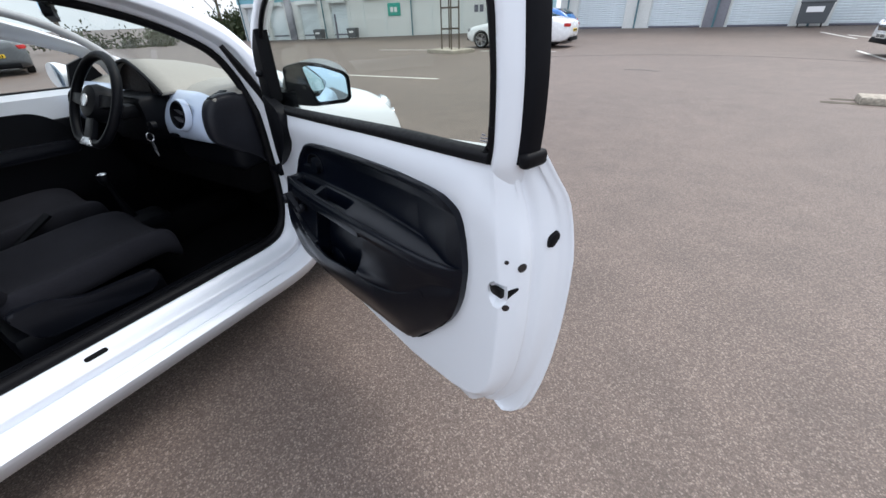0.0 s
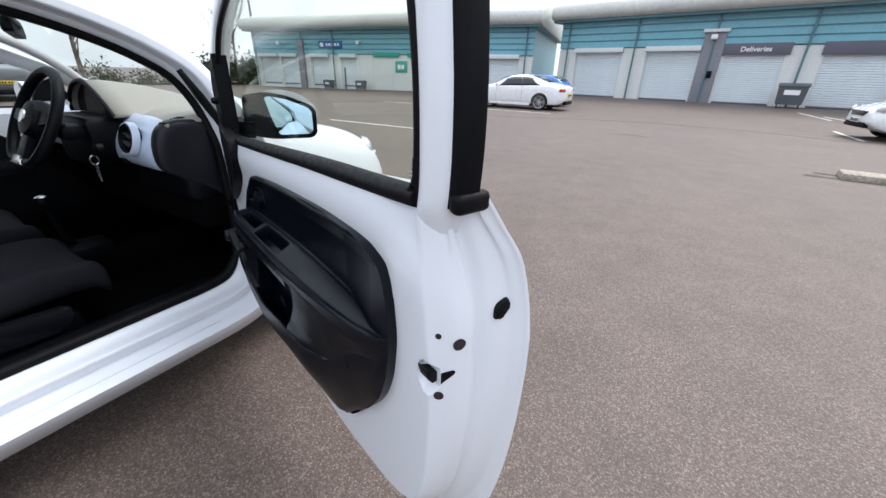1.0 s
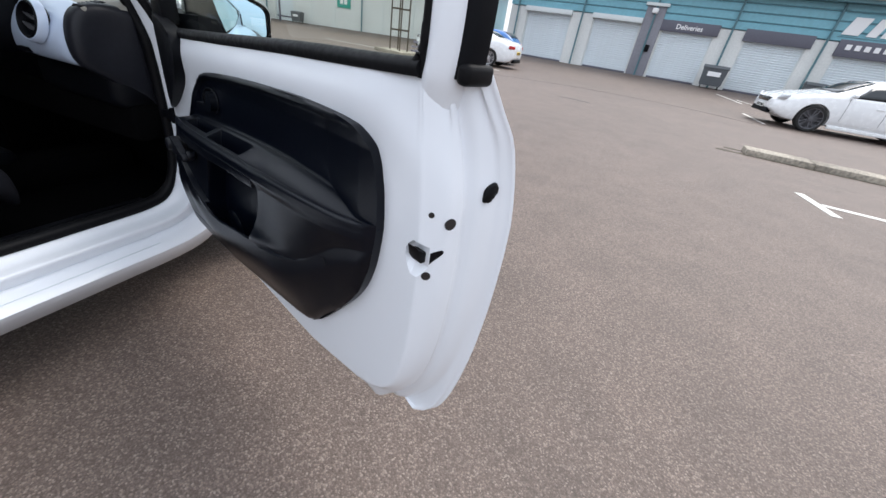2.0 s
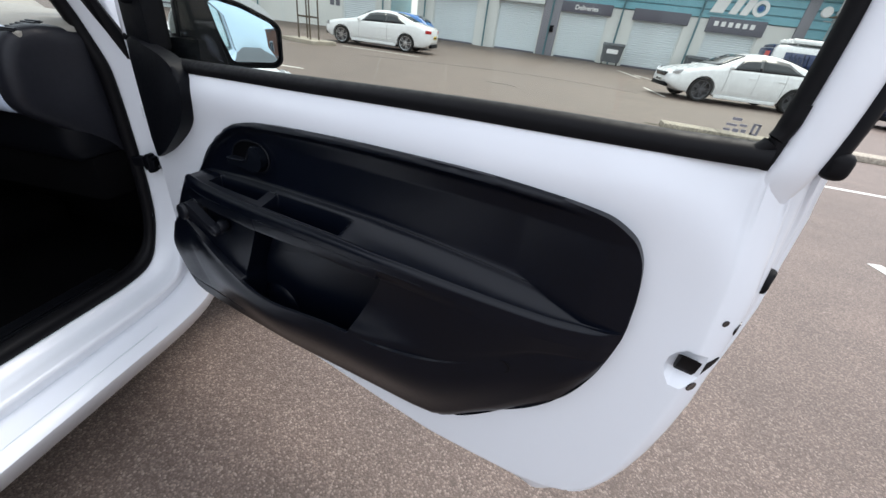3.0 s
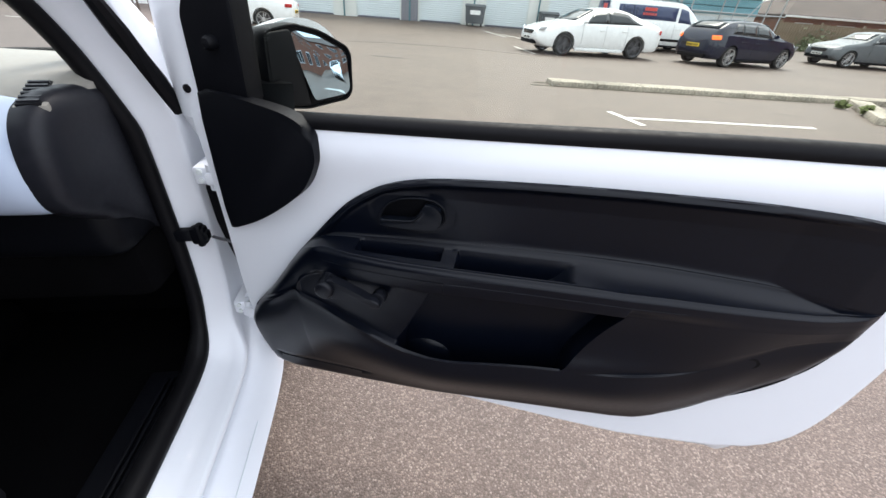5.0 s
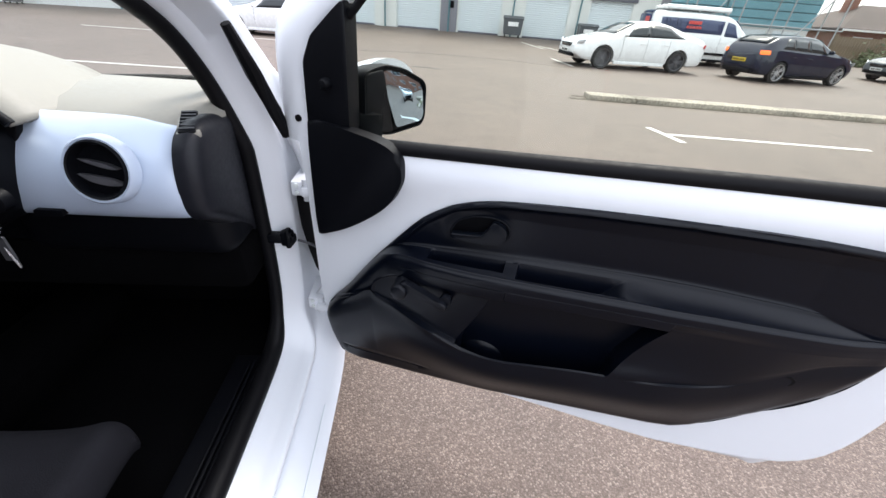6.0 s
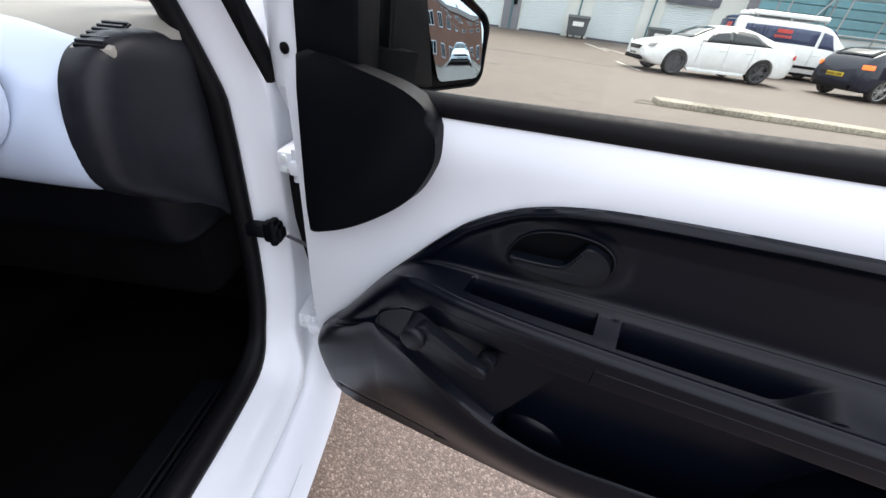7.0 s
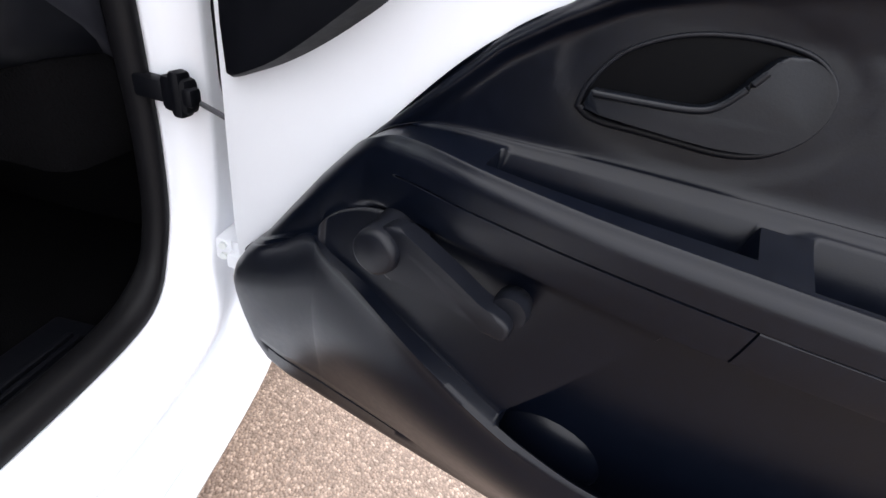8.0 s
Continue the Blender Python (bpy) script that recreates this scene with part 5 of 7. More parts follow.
def release_handle():
    """Lever in a dark almond-shaped bowl with a thin raised lip."""
    bowl = [(0.3705, 0.840), (0.372, 0.855), (0.384, 0.876), (0.408, 0.891), (0.436, 0.898), (0.460, 0.899), (0.477, 0.896), (0.490, 0.887), (0.4955, 0.874), (0.493, 0.860), (0.480, 0.846), (0.458, 0.8395), (0.42, 0.8375), (0.385, 0.8355)]
    ring = spline([(a, b, 0) for a, b in (*bowl, bowl[0])], 5)[:-1]
    c = sum(ring, Vector((0, 0, 0))) / len(ring)
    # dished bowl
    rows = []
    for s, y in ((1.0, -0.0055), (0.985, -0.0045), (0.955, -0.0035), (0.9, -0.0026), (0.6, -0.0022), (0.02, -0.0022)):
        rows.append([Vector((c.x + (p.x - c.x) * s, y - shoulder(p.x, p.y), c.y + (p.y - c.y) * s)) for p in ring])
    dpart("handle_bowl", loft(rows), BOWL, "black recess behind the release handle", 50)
    rim = []
    for i, p in enumerate(ring):
        d = (ring[(i + 1) % len(ring)] - ring[i - 1]).normalized()
        o = Vector((-d.y, 0, d.x))
        w = 0.0016 + 0.0012 * smooth01((0.87 - p.y) / 0.04)
        rim.append([Vector((p.x, -0.0052 - shoulder(p.x, p.y), p.y)) + o * math.cos(b) * w + Vector((0, 1, 0)) * math.sin(b) * 0.0022 for b in [2 * math.pi * j / 8 for j in range(8)]])
    dpart("handle_bezel", loft([*rim, rim[0]], caps=False), SOFTBLACK, "", 70)
    # lever: slim grip widening into a rounded pivot
    lever = [(0.376, 0.8405), (0.3755, 0.8525), (0.384, 0.8545), (0.41, 0.8575), (0.430, 0.8602), (0.4405, 0.8635), (0.4480, 0.872), (0.4540, 0.8845), (0.4605, 0.8945), (0.475, 0.8935), (0.487, 0.885), (0.4915, 0.873), (0.488, 0.859), (0.477, 0.849), (0.455, 0.8435), (0.42, 0.8415)]
    flat_part("release_handle", lever, -0.0215, -0.006, HANDLE, 0.0022, label="charcoal plastic door release handle", n=4)
    # raised upper edge of the grip
    grip = spline([(0.3785, -0.0215, 0.8515), (0.41, -0.0215, 0.8552), (0.432, -0.0215, 0.8585), (0.4425, -0.0215, 0.863), (0.4495, -0.0215, 0.8725), (0.4555, -0.0215, 0.885)], 4)
    dpart("grip_edge", tube([(p.x, p.y - shoulder(p.x, p.z), p.z) for p in grip], 0.0022, 8), HANDLE, "", 70)


def window_winder():
    """Hand crank: round boss, folded arm and its knob."""
    m = Matrix.Translation((0.2855, -0.050, 0.7165))
    w = dpart("window_winder", lathe([(0.0235, 0.0), (0.022, -0.012), (0.0195, -0.020), (0.0187, -0.040), (0.0172, -0.0455), (0.0145, -0.0470), (0.001, -0.0468)], "y", 28, m=m), SOFTBLACK, "charcoal hand-cranked window winder", 50)
    arm = [(0.284, 0.7350), (0.296, 0.7405), (0.306, 0.7385), (0.330, 0.7300), (0.352, 0.7215), (0.370, 0.7140), (0.387, 0.7100), (0.3955, 0.7035), (0.3945, 0.6935), (0.384, 0.6915), (0.366, 0.6965), (0.340, 0.6985), (0.310, 0.6965), (0.290, 0.6975)]
    flat_part("winder_arm", arm, -0.088, -0.070, SOFTBLACK, 0.0036, w, n=3)
    part("winder_knob", lathe([(0.013, 0.0), (0.0145, 0.006), (0.0135, 0.018), (0.010, 0.022), (0.001, 0.023)], "y", 18, m=Matrix.Translation((0.389, -0.076, 0.7085))), SOFTBLACK, w, "", 60)
    part("winder_stem", lathe([(0.018, 0.0), (0.016, 0.022)], "y", 18, m=Matrix.Translation((0.289, -0.073, 0.718))), SOFTBLACK, w, "", 60)


def door_furniture():
    # tweeter cover and mirror sail
    out = spline([(0.040, 1.034, 0), (0.037, 0.90, 0), (0.036, 0.765, 0)], 3) + spline([(0.044, 0.764, 0), (0.112, 0.798, 0), (0.175, 0.840, 0), (0.228, 0.885, 0), (0.256, 0.930, 0), (0.263, 0.962, 0), (0.252, 1.000, 0), (0.215, 1.022, 0), (0.15, 1.034, 0), (0.06, 1.042, 0)], 5)
    bm = prism([(p.x, p.y) for p in out], -0.030, 0.004, "y", 0.010, seg=3)
    for v in bm.verts:
        if v.co.y < 0:
            v.co.y *= 0.45 + 0.55 * smooth01((v.co.x - 0.03) / 0.17)
    dpart("tweeter_cover", bm, BLACK, "black plastic tweeter cover", 60)
    dpart("frame_plug", lathe([(0.0075, 0.004), (0.0075, -0.004), (0.001, -0.006)], "y", 14, m=Matrix.Translation((0.012, 0.002, 1.036))), RUBBER, "black rubber plug in the window frame")
    sail = round_poly([(0.040, 1.02), (0.138, 1.02), (0.141, 1.258), (0.118, 1.240), (0.066, 1.195), (0.044, 1.15)], 0.010)
    dpart("mirror_sail", prism(sail, -0.008, 0.035, "y", 0.006), BLACK, "black mirror mounting panel", 60)
    dpart("sail_knob", lathe([(0.011, 0.0), (0.011, -0.012), (0.007, -0.018), (0.001, -0.019)], "y", 14, m=Matrix.Translation((0.095, -0.008, 1.115))), BLACK)
    release_handle()
    window_winder()
    dpart("trim_screw", lathe([(0.012, 0.0), (0.011, -0.005), (0.001, -0.003)], "y", 14, m=Matrix.Translation((1.06, -0.034, 0.705))), RUBBER)


door_furniture()


def end_face(z, y):
    """Place on the door's rear corner or end face, and the way it faces."""
    cols = [c for c in door_section(z)[0] if c[0] > 1.2]
    for (xa, ya), (xb, yb) in zip(cols, cols[1:]):
        if ya <= y <= yb and yb > ya:
            t = (y - ya) / (yb - ya)
            d = Vector((xb - xa, yb - ya, 0)).normalized()
            return Vector((xa + (xb - xa) * t, y, z)), Vector((d.y, -d.x, 0))


def latch_face():
    """Striker notch, slot, screws and buffer on the door's rear edge."""
    notch = [(-0.012, 0.766), (0.0, 0.778), (0.012, 0.799), (0.012, 0.833), (0.002, 0.838), (-0.012, 0.842)]
    rings = []
    for x, s in ((1.248, 0.35), (1.253, 0.7), (1.262, 1.0), (1.34, 1.0)):
        rings.append([Vector((x, -0.012 + (y + 0.012) * (0.55 + 0.45 * s), 0.812 + (z - 0.812) * s)) for y, z in notch])
    cut(door, [loft(rings)])
    dpart("striker_mouth", prism([(-0.008, 0.835), (0.002, 0.824), (0.0135, 0.822), (0.0135, 0.804), (0.004, 0.804), (-0.003, 0.814)], 1.258, 1.280, "x", 0.0015), RUBBER, "dark striker opening")
    rings = []
    for y, lo, hi in ((0.0125, 0.804, 0.824), (0.016, 0.810, 0.8265), (0.021, 0.8165, 0.829), (0.026, 0.822, 0.8305), (0.0285, 0.8255, 0.829)):
        p, nn = end_face(0.82, y)
        rings.append([Vector((p.x + nn.x * o, p.y + nn.y * o, z)) for o, z in ((0.0007, lo), (0.0007, hi), (-0.004, hi), (-0.004, lo))])
    dpart("latch_slot", loft(rings), RUBBER, "black latch slot", 30)
    for y, z, r in ((0.010, 0.783, 0.0075), (0.011, 0.886, 0.0045), (0.034, 0.873, 0.0095)):
        p, nn = end_face(z, y)
        m = Matrix.Translation(p) @ Matrix.Rotation(math.atan2(nn.y, nn.x), 4, "Z")
        dpart("latch_screw", lathe([(r, -0.006), (r, 0.0006), (r * 0.75, 0.001), (r * 0.3, 0.0004), (0.001, 0.0004)], "x", 16, m=m), GLOSSBLACK)
    p, nn = end_face(0.917, 0.094)
    m = Matrix.Translation(p) @ Matrix.Rotation(math.atan2(nn.y, nn.x), 4, "Z")
    buf = round_poly([(-0.012, -0.017), (0.011, -0.009), (0.012, 0.018), (-0.010, 0.008)], 0.009, 4)
    dpart("door_buffer", prism(buf, -0.012, 0.006, "x", 0.004, m=m), RUBBER, "black rubber door buffer", 50)


latch_face()


def door_mirror():
    """Housing outside the front corner, its glass facing rearward."""
    base = Matrix.Translation((0.138, 0.172, 1.064)) @ Matrix.Rotation(radians(-14), 4, "Z") @ Matrix.Diagonal((0.95, 0.95, 0.95, 1))
    shape = round_poly([(-0.122, -0.060), (-0.03, -0.079), (0.106, -0.078), (0.127, -0.062), (0.129, 0.022), (0.113, 0.040), (0.030, 0.073), (-0.045, 0.086), (-0.118, 0.074)], 0.020, 4)
    rings = []
    for x, s in ((-0.110, 0.25), (-0.097, 0.52), (-0.06, 0.82), (-0.02, 0.95), (0.012, 1.0), (0.026, 1.0), (0.033, 0.985), (0.034, 0.965), (0.0335, 0.945), (0.024, 0.93)):
        rings.append([base @ Vector((x, p.x * s, p.y * s)) for p in shape])
    mr = dpart("door_mirror", loft(rings, caps=True), BLACK, "black door mirror housing", 50)
    face = round_poly([(-0.010, -0.066), (0.097, -0.065), (0.111, -0.053), (0.112, 0.014), (0.099, 0.029), (0.028, 0.057), (-0.028, 0.068), (-0.046, 0.064), (-0.032, 0.0)], 0.012, 4)
    tilt = base @ Matrix.Rotation(radians(-6), 4, "Y")
    c = sum(face, Vector((0, 0))) / len(face)
    rings = [[tilt @ Vector((0.0315 + (1 - s * s) * 0.0042, c.x + (p.x - c.x) * s, c.y + (p.y - c.y) * s)) for p in face] for s in (1.0, 0.85, 0.7, 0.55, 0.4, 0.25, 0.1, 0.01)]
    part("mirror_glass", loft([[tilt @ Vector((0.0275, p.x, p.y)) for p in face], *rings]), MIRROR, mr, "convex mirror glass", 70)
    # inner cheek between glass and door
    cheek = [(-0.118, -0.058), (-0.018, -0.073), (-0.038, 0.0), (-0.052, 0.076), (-0.114, 0.070)]
    part("mirror_cheek", prism([(p.x, p.y) for p in round_poly(cheek, 0.012, 3)], 0.022, 0.036, "x", 0.004, m=base), BLACK, mr, "", 60)
    part("mirror_arm", loft([[Vector((x + 0.05 * u, 0.035 + 0.04 * u, z)) for x, z in ((0.03, 1.0), (0.12, 0.998), (0.125, 1.05), (0.04, 1.06))] for u in (0, 1)]), BLACK, mr)
    part("housing_skin", lathe([(0.001, -0.116), (0.05, -0.112), (0.095, -0.085), (0.114, -0.035), (0.118, -0.004)], "x", 28, m=base @ Matrix.Translation((0, 0.004, 0.004)) @ Matrix.Diagonal((1, 1.12, 0.74, 1))), WHITE, mr, "white mirror cap", 60)


door_mirror()


# ---- parked vehicles ----
def vehicle(name, label, category, spec, m, paint, group="parked cars"):
    """A parked vehicle: lofted body with cut arches, glazing, lamps, plates and wheels. Its own frame: y forward, z up."""
    L, W, wb, r = spec["length"], spec["width"], spec["wheelbase"], spec["wheel"]
    root = thing(name, label, category, m, group)
    front = spec.get("front", L / 2)
    top, belt = spec["top"], spec["belt"]
    ys = sorted({front - L * t for t in (0, 0.012, 0.035, 0.08, 0.14, 0.2, 0.26, 0.32, 0.38, 0.44, 0.5, 0.56, 0.62, 0.68, 0.74, 0.8, 0.86, 0.92, 0.965, 0.988, 1.0)}, reverse=True)

    def ring(y):
        t = (front - y) / L
        endf = min(1, t / 0.10) if t < 0.5 else min(1, (1 - t) / 0.08)
        w = W / 2 * (0.66 + 0.34 * math.sqrt(max(0, 1 - (1 - endf) ** 2)))
        zt, zb = lerp_table(top, t), lerp_table(belt, t)
        zb = min(zb, zt - 0.03)
        zu = 0.20 + 0.20 * (1 - smooth01(endf * 1.6))
        h = zb - zu
        cab = zt - zb
        wt = w * 0.90 - spec.get("lean", 0.42) * cab if cab > 0.12 else w * 0.88
        return [Vector((x, y, z)) for x, z in ((w * 0.80, zu), (w * 0.95, zu + 0.03), (w * 0.985, zu + h * 0.25), (w, zu + h * 0.5), (w * 0.985, zu + h * 0.78), (w * 0.95, zb - 0.01), (w * 0.915, zb + 0.012), (wt + (w * 0.915 - wt) * 0.10, zb + cab * 0.86), (wt * 0.94, zb + cab * 0.95), (wt * 0.78, zb + cab * 0.99), (wt * 0.4, zt + 0.006), (0, zt + 0.010))]

    half = [ring(y) for y in ys]
    full = [[Vector((-p.x, p.y, p.z)) for p in r[:-1]] + list(reversed(r)) for r in half]
    body = part("body", loft(full, closed=True), paint, root, "", 30)
    md = body.modifiers.new("soft", "SUBSURF")
    md.levels = md.render_levels = 1
    yf = front - spec["overhang"]
    cut(body, [lathe([(r + 0.045, s * (W / 2 - 0.24)), (r + 0.045, s * (W / 2 + 0.2))], "x", 28, m=Matrix.Translation((0, y, r))) for y in (yf, yf - wb) for s in (1, -1)])

    def surf(t, u, side):
        y = front - t * L
        rr = ring(y)
        a, b = rr[6], rr[7]
        p = a.lerp(b, u)
        return Vector((side * (p.x + 0.006 - 0.0), p.y, p.z))

    for side in (1, -1):
        a, z = spec["windows"][0], spec["windows"][-1]
        strips = [("window_surround", (a[0] - 0.008, z[1] + 0.008, 0.015, 0.90, a[4], z[5]), GLOSSBLACK, -0.004)] if spec.get("surround") else []
        strips += [("side_window", wn, spec.get("glass", CARGLASS), 0.0) for wn in spec["windows"]]
        for nm, (t0, t1, u0, u1, sl0, sl1), wmat, dx in strips:
            bm = bmesh.new()
            n = 8
            rows = []
            for i in range(n + 1):
                f = i / n
                rows.append([bm.verts.new(surf(t0 + (t1 - t0) * f + (sl0 * (1 - f) + sl1 * f) * j / 3, u0 + (u1 - u0) * j / 3, side) + Vector((side * dx, 0, 0))) for j in range(4)])
            for a, b in zip(rows, rows[1:]):
                for j in range(3):
                    bm.faces.new((a[j], a[j + 1], b[j + 1], b[j]))
            ob = part(nm, bm, wmat, root)
            md = ob.modifiers.new("thick", "SOLIDIFY")
            md.thickness, md.offset = 0.012, 0
        wheel(root, side * (W / 2 - 0.115), yf, r, 0.22, side, spec.get("rim", ALLOY))
        wheel(root, side * (W / 2 - 0.115), yf - wb, r, 0.22, side, spec.get("rim", ALLOY))
        tm = spec["mirror"]
        p = surf(tm, 0.1, side)
        bm = lathe([(0.001, 0.07), (0.05, 0.055), (0.075, 0.0), (0.07, -0.03), (0.001, -0.035)], "y", 14, m=Matrix.Translation((p.x + side * 0.10, p.y, p.z + 0.05)) @ Matrix.Diagonal((1.3, 1, 0.85, 1)))
        tube([(p.x, p.y, p.z), (p.x + side * 0.08, p.y, p.z + 0.03)], 0.02, 6, bm)
        part("door_mirror", bm, paint, root)
        # lamps
        hz, tz = spec["lamp_z"]
        fy = front - 0.045 * L
        rr = ring(fy)
        bm = prism(round_poly([(-0.20, -0.05), (0.05, -0.055), (0.13, 0.07), (-0.10, 0.04)], 0.02), -0.02, 0.03, "y", 0.006, m=Matrix.Translation((side * (rr[3].x - 0.07), fy + 0.02, hz)) @ Matrix.Rotation(radians(-side * 40), 4, "Z") @ Matrix.Diagonal((side, 1, 1, 1)))
        part("headlight", bm, CLEARLAMP, root)
        ty = front - 0.965 * L
        rr = ring(ty)
        bm = prism(round_poly([(-0.16, -0.06), (0.12, -0.05), (0.10, 0.07), (-0.18, 0.06)], 0.025), -0.03, 0.03, "y", 0.008, m=Matrix.Translation((side * (rr[3].x - 0.07), ty - 0.01, tz)) @ Matrix.Rotation(radians(180 + side * 38), 4, "Z") @ Matrix.Diagonal((-side, 1, 1, 1)))
        part("tail_light", bm, spec.get("tail", REDLAMP), root)
        # door seams and handle
        for t in spec["seams"]:
            q = [ring(front - t * L)[k] for k in (2, 3, 4, 5)]
            part("door_seam", tube([(side * (p.x - 0.001), p.y, p.z) for p in q], 0.004, 5), RUBBER, root)
        for t in spec["handles"]:
            q = ring(front - t * L)[4]
            part("door_handle", box((side * q.x - 0.015, q.y - 0.10, q.z - 0.014), (side * q.x + 0.018, q.y + 0.10, q.z + 0.014), 0.008), paint, root)
        part("sill_skirt", box((side * (W / 2 - 0.06) - 0.03, yf - wb + r + 0.1, 0.17), (side * (W / 2 - 0.06) + 0.03, yf - r - 0.1, 0.26), 0.012), spec.get("skirt", BLACK), root)

    def across(t0, t1, name, mat, frac=0.9):
        bm = bmesh.new()
        rows = []
        for i in range(5):
            y = front - (t0 + (t1 - t0) * i / 4) * L
            rr = ring(y)
            w = rr[9].x
            rows.append([bm.verts.new((w * s * frac, y, rr[9].z + (rr[11].z - rr[9].z) * (1 - s * s) + 0.008)) for s in (-1, -0.6, 0, 0.6, 1)])
        for a, b in zip(rows, rows[1:]):
            for j in range(4):
                bm.faces.new((a[j], a[j + 1], b[j + 1], b[j]))
        ob = part(name, bm, mat, root)
        md = ob.modifiers.new("thick", "SOLIDIFY")
        md.thickness, md.offset = 0.014, 0

    across(*spec["screen"], "windscreen", spec.get("glass", CARGLASS), 1.12)
    across(*spec["rear"], "rear_window", spec.get("glass", CARGLASS), 1.05)
    # grille, bumper intake, plates with plain bars
    gz = spec["grille_z"]
    part("grille", prism(round_poly([(-0.36, gz - 0.06), (0.36, gz - 0.06), (0.42, gz + 0.06), (-0.42, gz + 0.06)], 0.03), front - 0.06, front + 0.012, "y", 0.008), GLOSSBLACK, root)
    part("lower_intake", prism(round_poly([(-0.60, 0.30), (0.60, 0.30), (0.54, 0.42), (-0.54, 0.42)], 0.03), front - 0.10, front + 0.006, "y", 0.008), BLACK, root)
    for y, s, mat, z in ((front + 0.012, 1, PLATEW, 0.47), (front - L - 0.002, -1, PLATEY, spec.get("plate_z", 0.62))):
        p = part("number_plate", box((-0.26, y - 0.012, z - 0.055), (0.26, y + 0.012, z + 0.055), 0.004), mat, root)
        for i in range(7):
            x = -0.235 + i * 0.064 + (0.025 if i > 3 else 0)
            part("bar", box((x, min(y + s * 0.011, y + s * 0.015), z - 0.035), (x + 0.042, max(y + s * 0.011, y + s * 0.015), z + 0.035)), BLACK, p)
    part("rear_diffuser", box((-0.55, front - L - 0.004, 0.24), (0.55, front - L + 0.12, 0.38), 0.02), BLACK, root)
    return root


COUPE = dict(length=4.59, width=1.77, wheelbase=2.76, wheel=0.325, overhang=0.80, lean=0.50,
             top=[(0, 0.62), (0.012, 0.70), (0.08, 0.82), (0.22, 0.93), (0.30, 0.99), (0.40, 1.25), (0.50, 1.38), (0.60, 1.39), (0.72, 1.28), (0.84, 1.08), (0.93, 1.01), (0.985, 0.96), (1, 0.80)],
             belt=[(0, 0.58), (0.1, 0.76), (0.3, 0.88), (0.6, 0.93), (0.85, 0.97), (1, 0.75)],
             surround=True, windows=[(0.36, 0.575, 0.06, 0.86, 0.07, 0.0), (0.582, 0.76, 0.06, 0.86, 0.0, -0.09)], screen=(0.30, 0.43), rear=(0.67, 0.83), mirror=0.345, lamp_z=(0.70, 0.80), seams=(0.34, 0.60), handles=(0.55,), grille_z=0.60, skirt=WHITE_FAR)
SALOON = dict(length=4.83, width=1.86, wheelbase=2.74, wheel=0.345, overhang=0.98, lean=0.50,
              top=[(0, 0.60), (0.012, 0.70), (0.06, 0.82), (0.14, 0.92), (0.26, 1.02), (0.36, 1.26), (0.45, 1.44), (0.54, 1.49), (0.64, 1.455), (0.76, 1.30), (0.87, 1.13), (0.94, 1.08), (0.985, 1.04), (1, 0.85)],
              belt=[(0, 0.58), (0.1, 0.80), (0.26, 0.95), (0.6, 1.00), (0.85, 1.03), (1, 0.8)],
              surround=True, windows=[(0.345, 0.520, 0.06, 0.84, 0.075, 0.0), (0.528, 0.790, 0.06, 0.84, 0.0, -0.12)], screen=(0.27, 0.42), rear=(0.66, 0.83), mirror=0.335, lamp_z=(0.76, 0.86), seams=(0.33, 0.51, 0.68), handles=(0.48, 0.655), grille_z=0.64, rim=DARKALLOY, skirt=WHITE_FAR)
HATCH = dict(length=4.33, width=1.77, wheelbase=2.69, wheel=0.325, overhang=0.78, lean=0.42,
             top=[(0, 0.60), (0.012, 0.70), (0.08, 0.84), (0.26, 0.98), (0.33, 1.08), (0.42, 1.33), (0.52, 1.42), (0.68, 1.42), (0.84, 1.36), (0.93, 1.20), (0.97, 1.05), (1, 0.80)],
             belt=[(0, 0.58), (0.1, 0.78), (0.3, 0.92), (0.6, 0.96), (0.9, 1.00), (1, 0.78)],
             surround=True, windows=[(0.385, 0.565, 0.04, 0.88, 0.06, 0.0), (0.575, 0.72, 0.04, 0.90, 0.0, 0.0), (0.73, 0.83, 0.06, 0.88, 0.0, -0.06)], screen=(0.32, 0.44), rear=(0.86, 0.945), mirror=0.37, lamp_z=(0.70, 0.88), seams=(0.37, 0.57, 0.73), handles=(0.53, 0.70), grille_z=0.62)
VAN = dict(length=4.98, width=1.92, wheelbase=2.93, wheel=0.335, overhang=0.95, lean=0.10,
           top=[(0, 0.70), (0.012, 0.90), (0.06, 1.06), (0.15, 1.18), (0.22, 1.50), (0.31, 1.86), (0.40, 1.95), (0.7, 1.97), (0.95, 1.95), (0.985, 1.90), (1, 1.5)],
           belt=[(0, 0.65), (0.1, 0.95), (0.2, 1.08), (0.6, 1.12), (1, 1.1)],
           windows=[(0.235, 0.36, 0.06, 0.82, 0.055, 0.0), (0.385, 0.92, 0.10, 0.82, 0.0, 0.0)], glass=VANGLASS, screen=(0.155, 0.28), rear=(0.97, 0.99), mirror=0.225, lamp_z=(0.95, 1.0), seams=(0.215, 0.385, 0.65), handles=(0.35, 0.60), grille_z=0.72, plate_z=0.75)


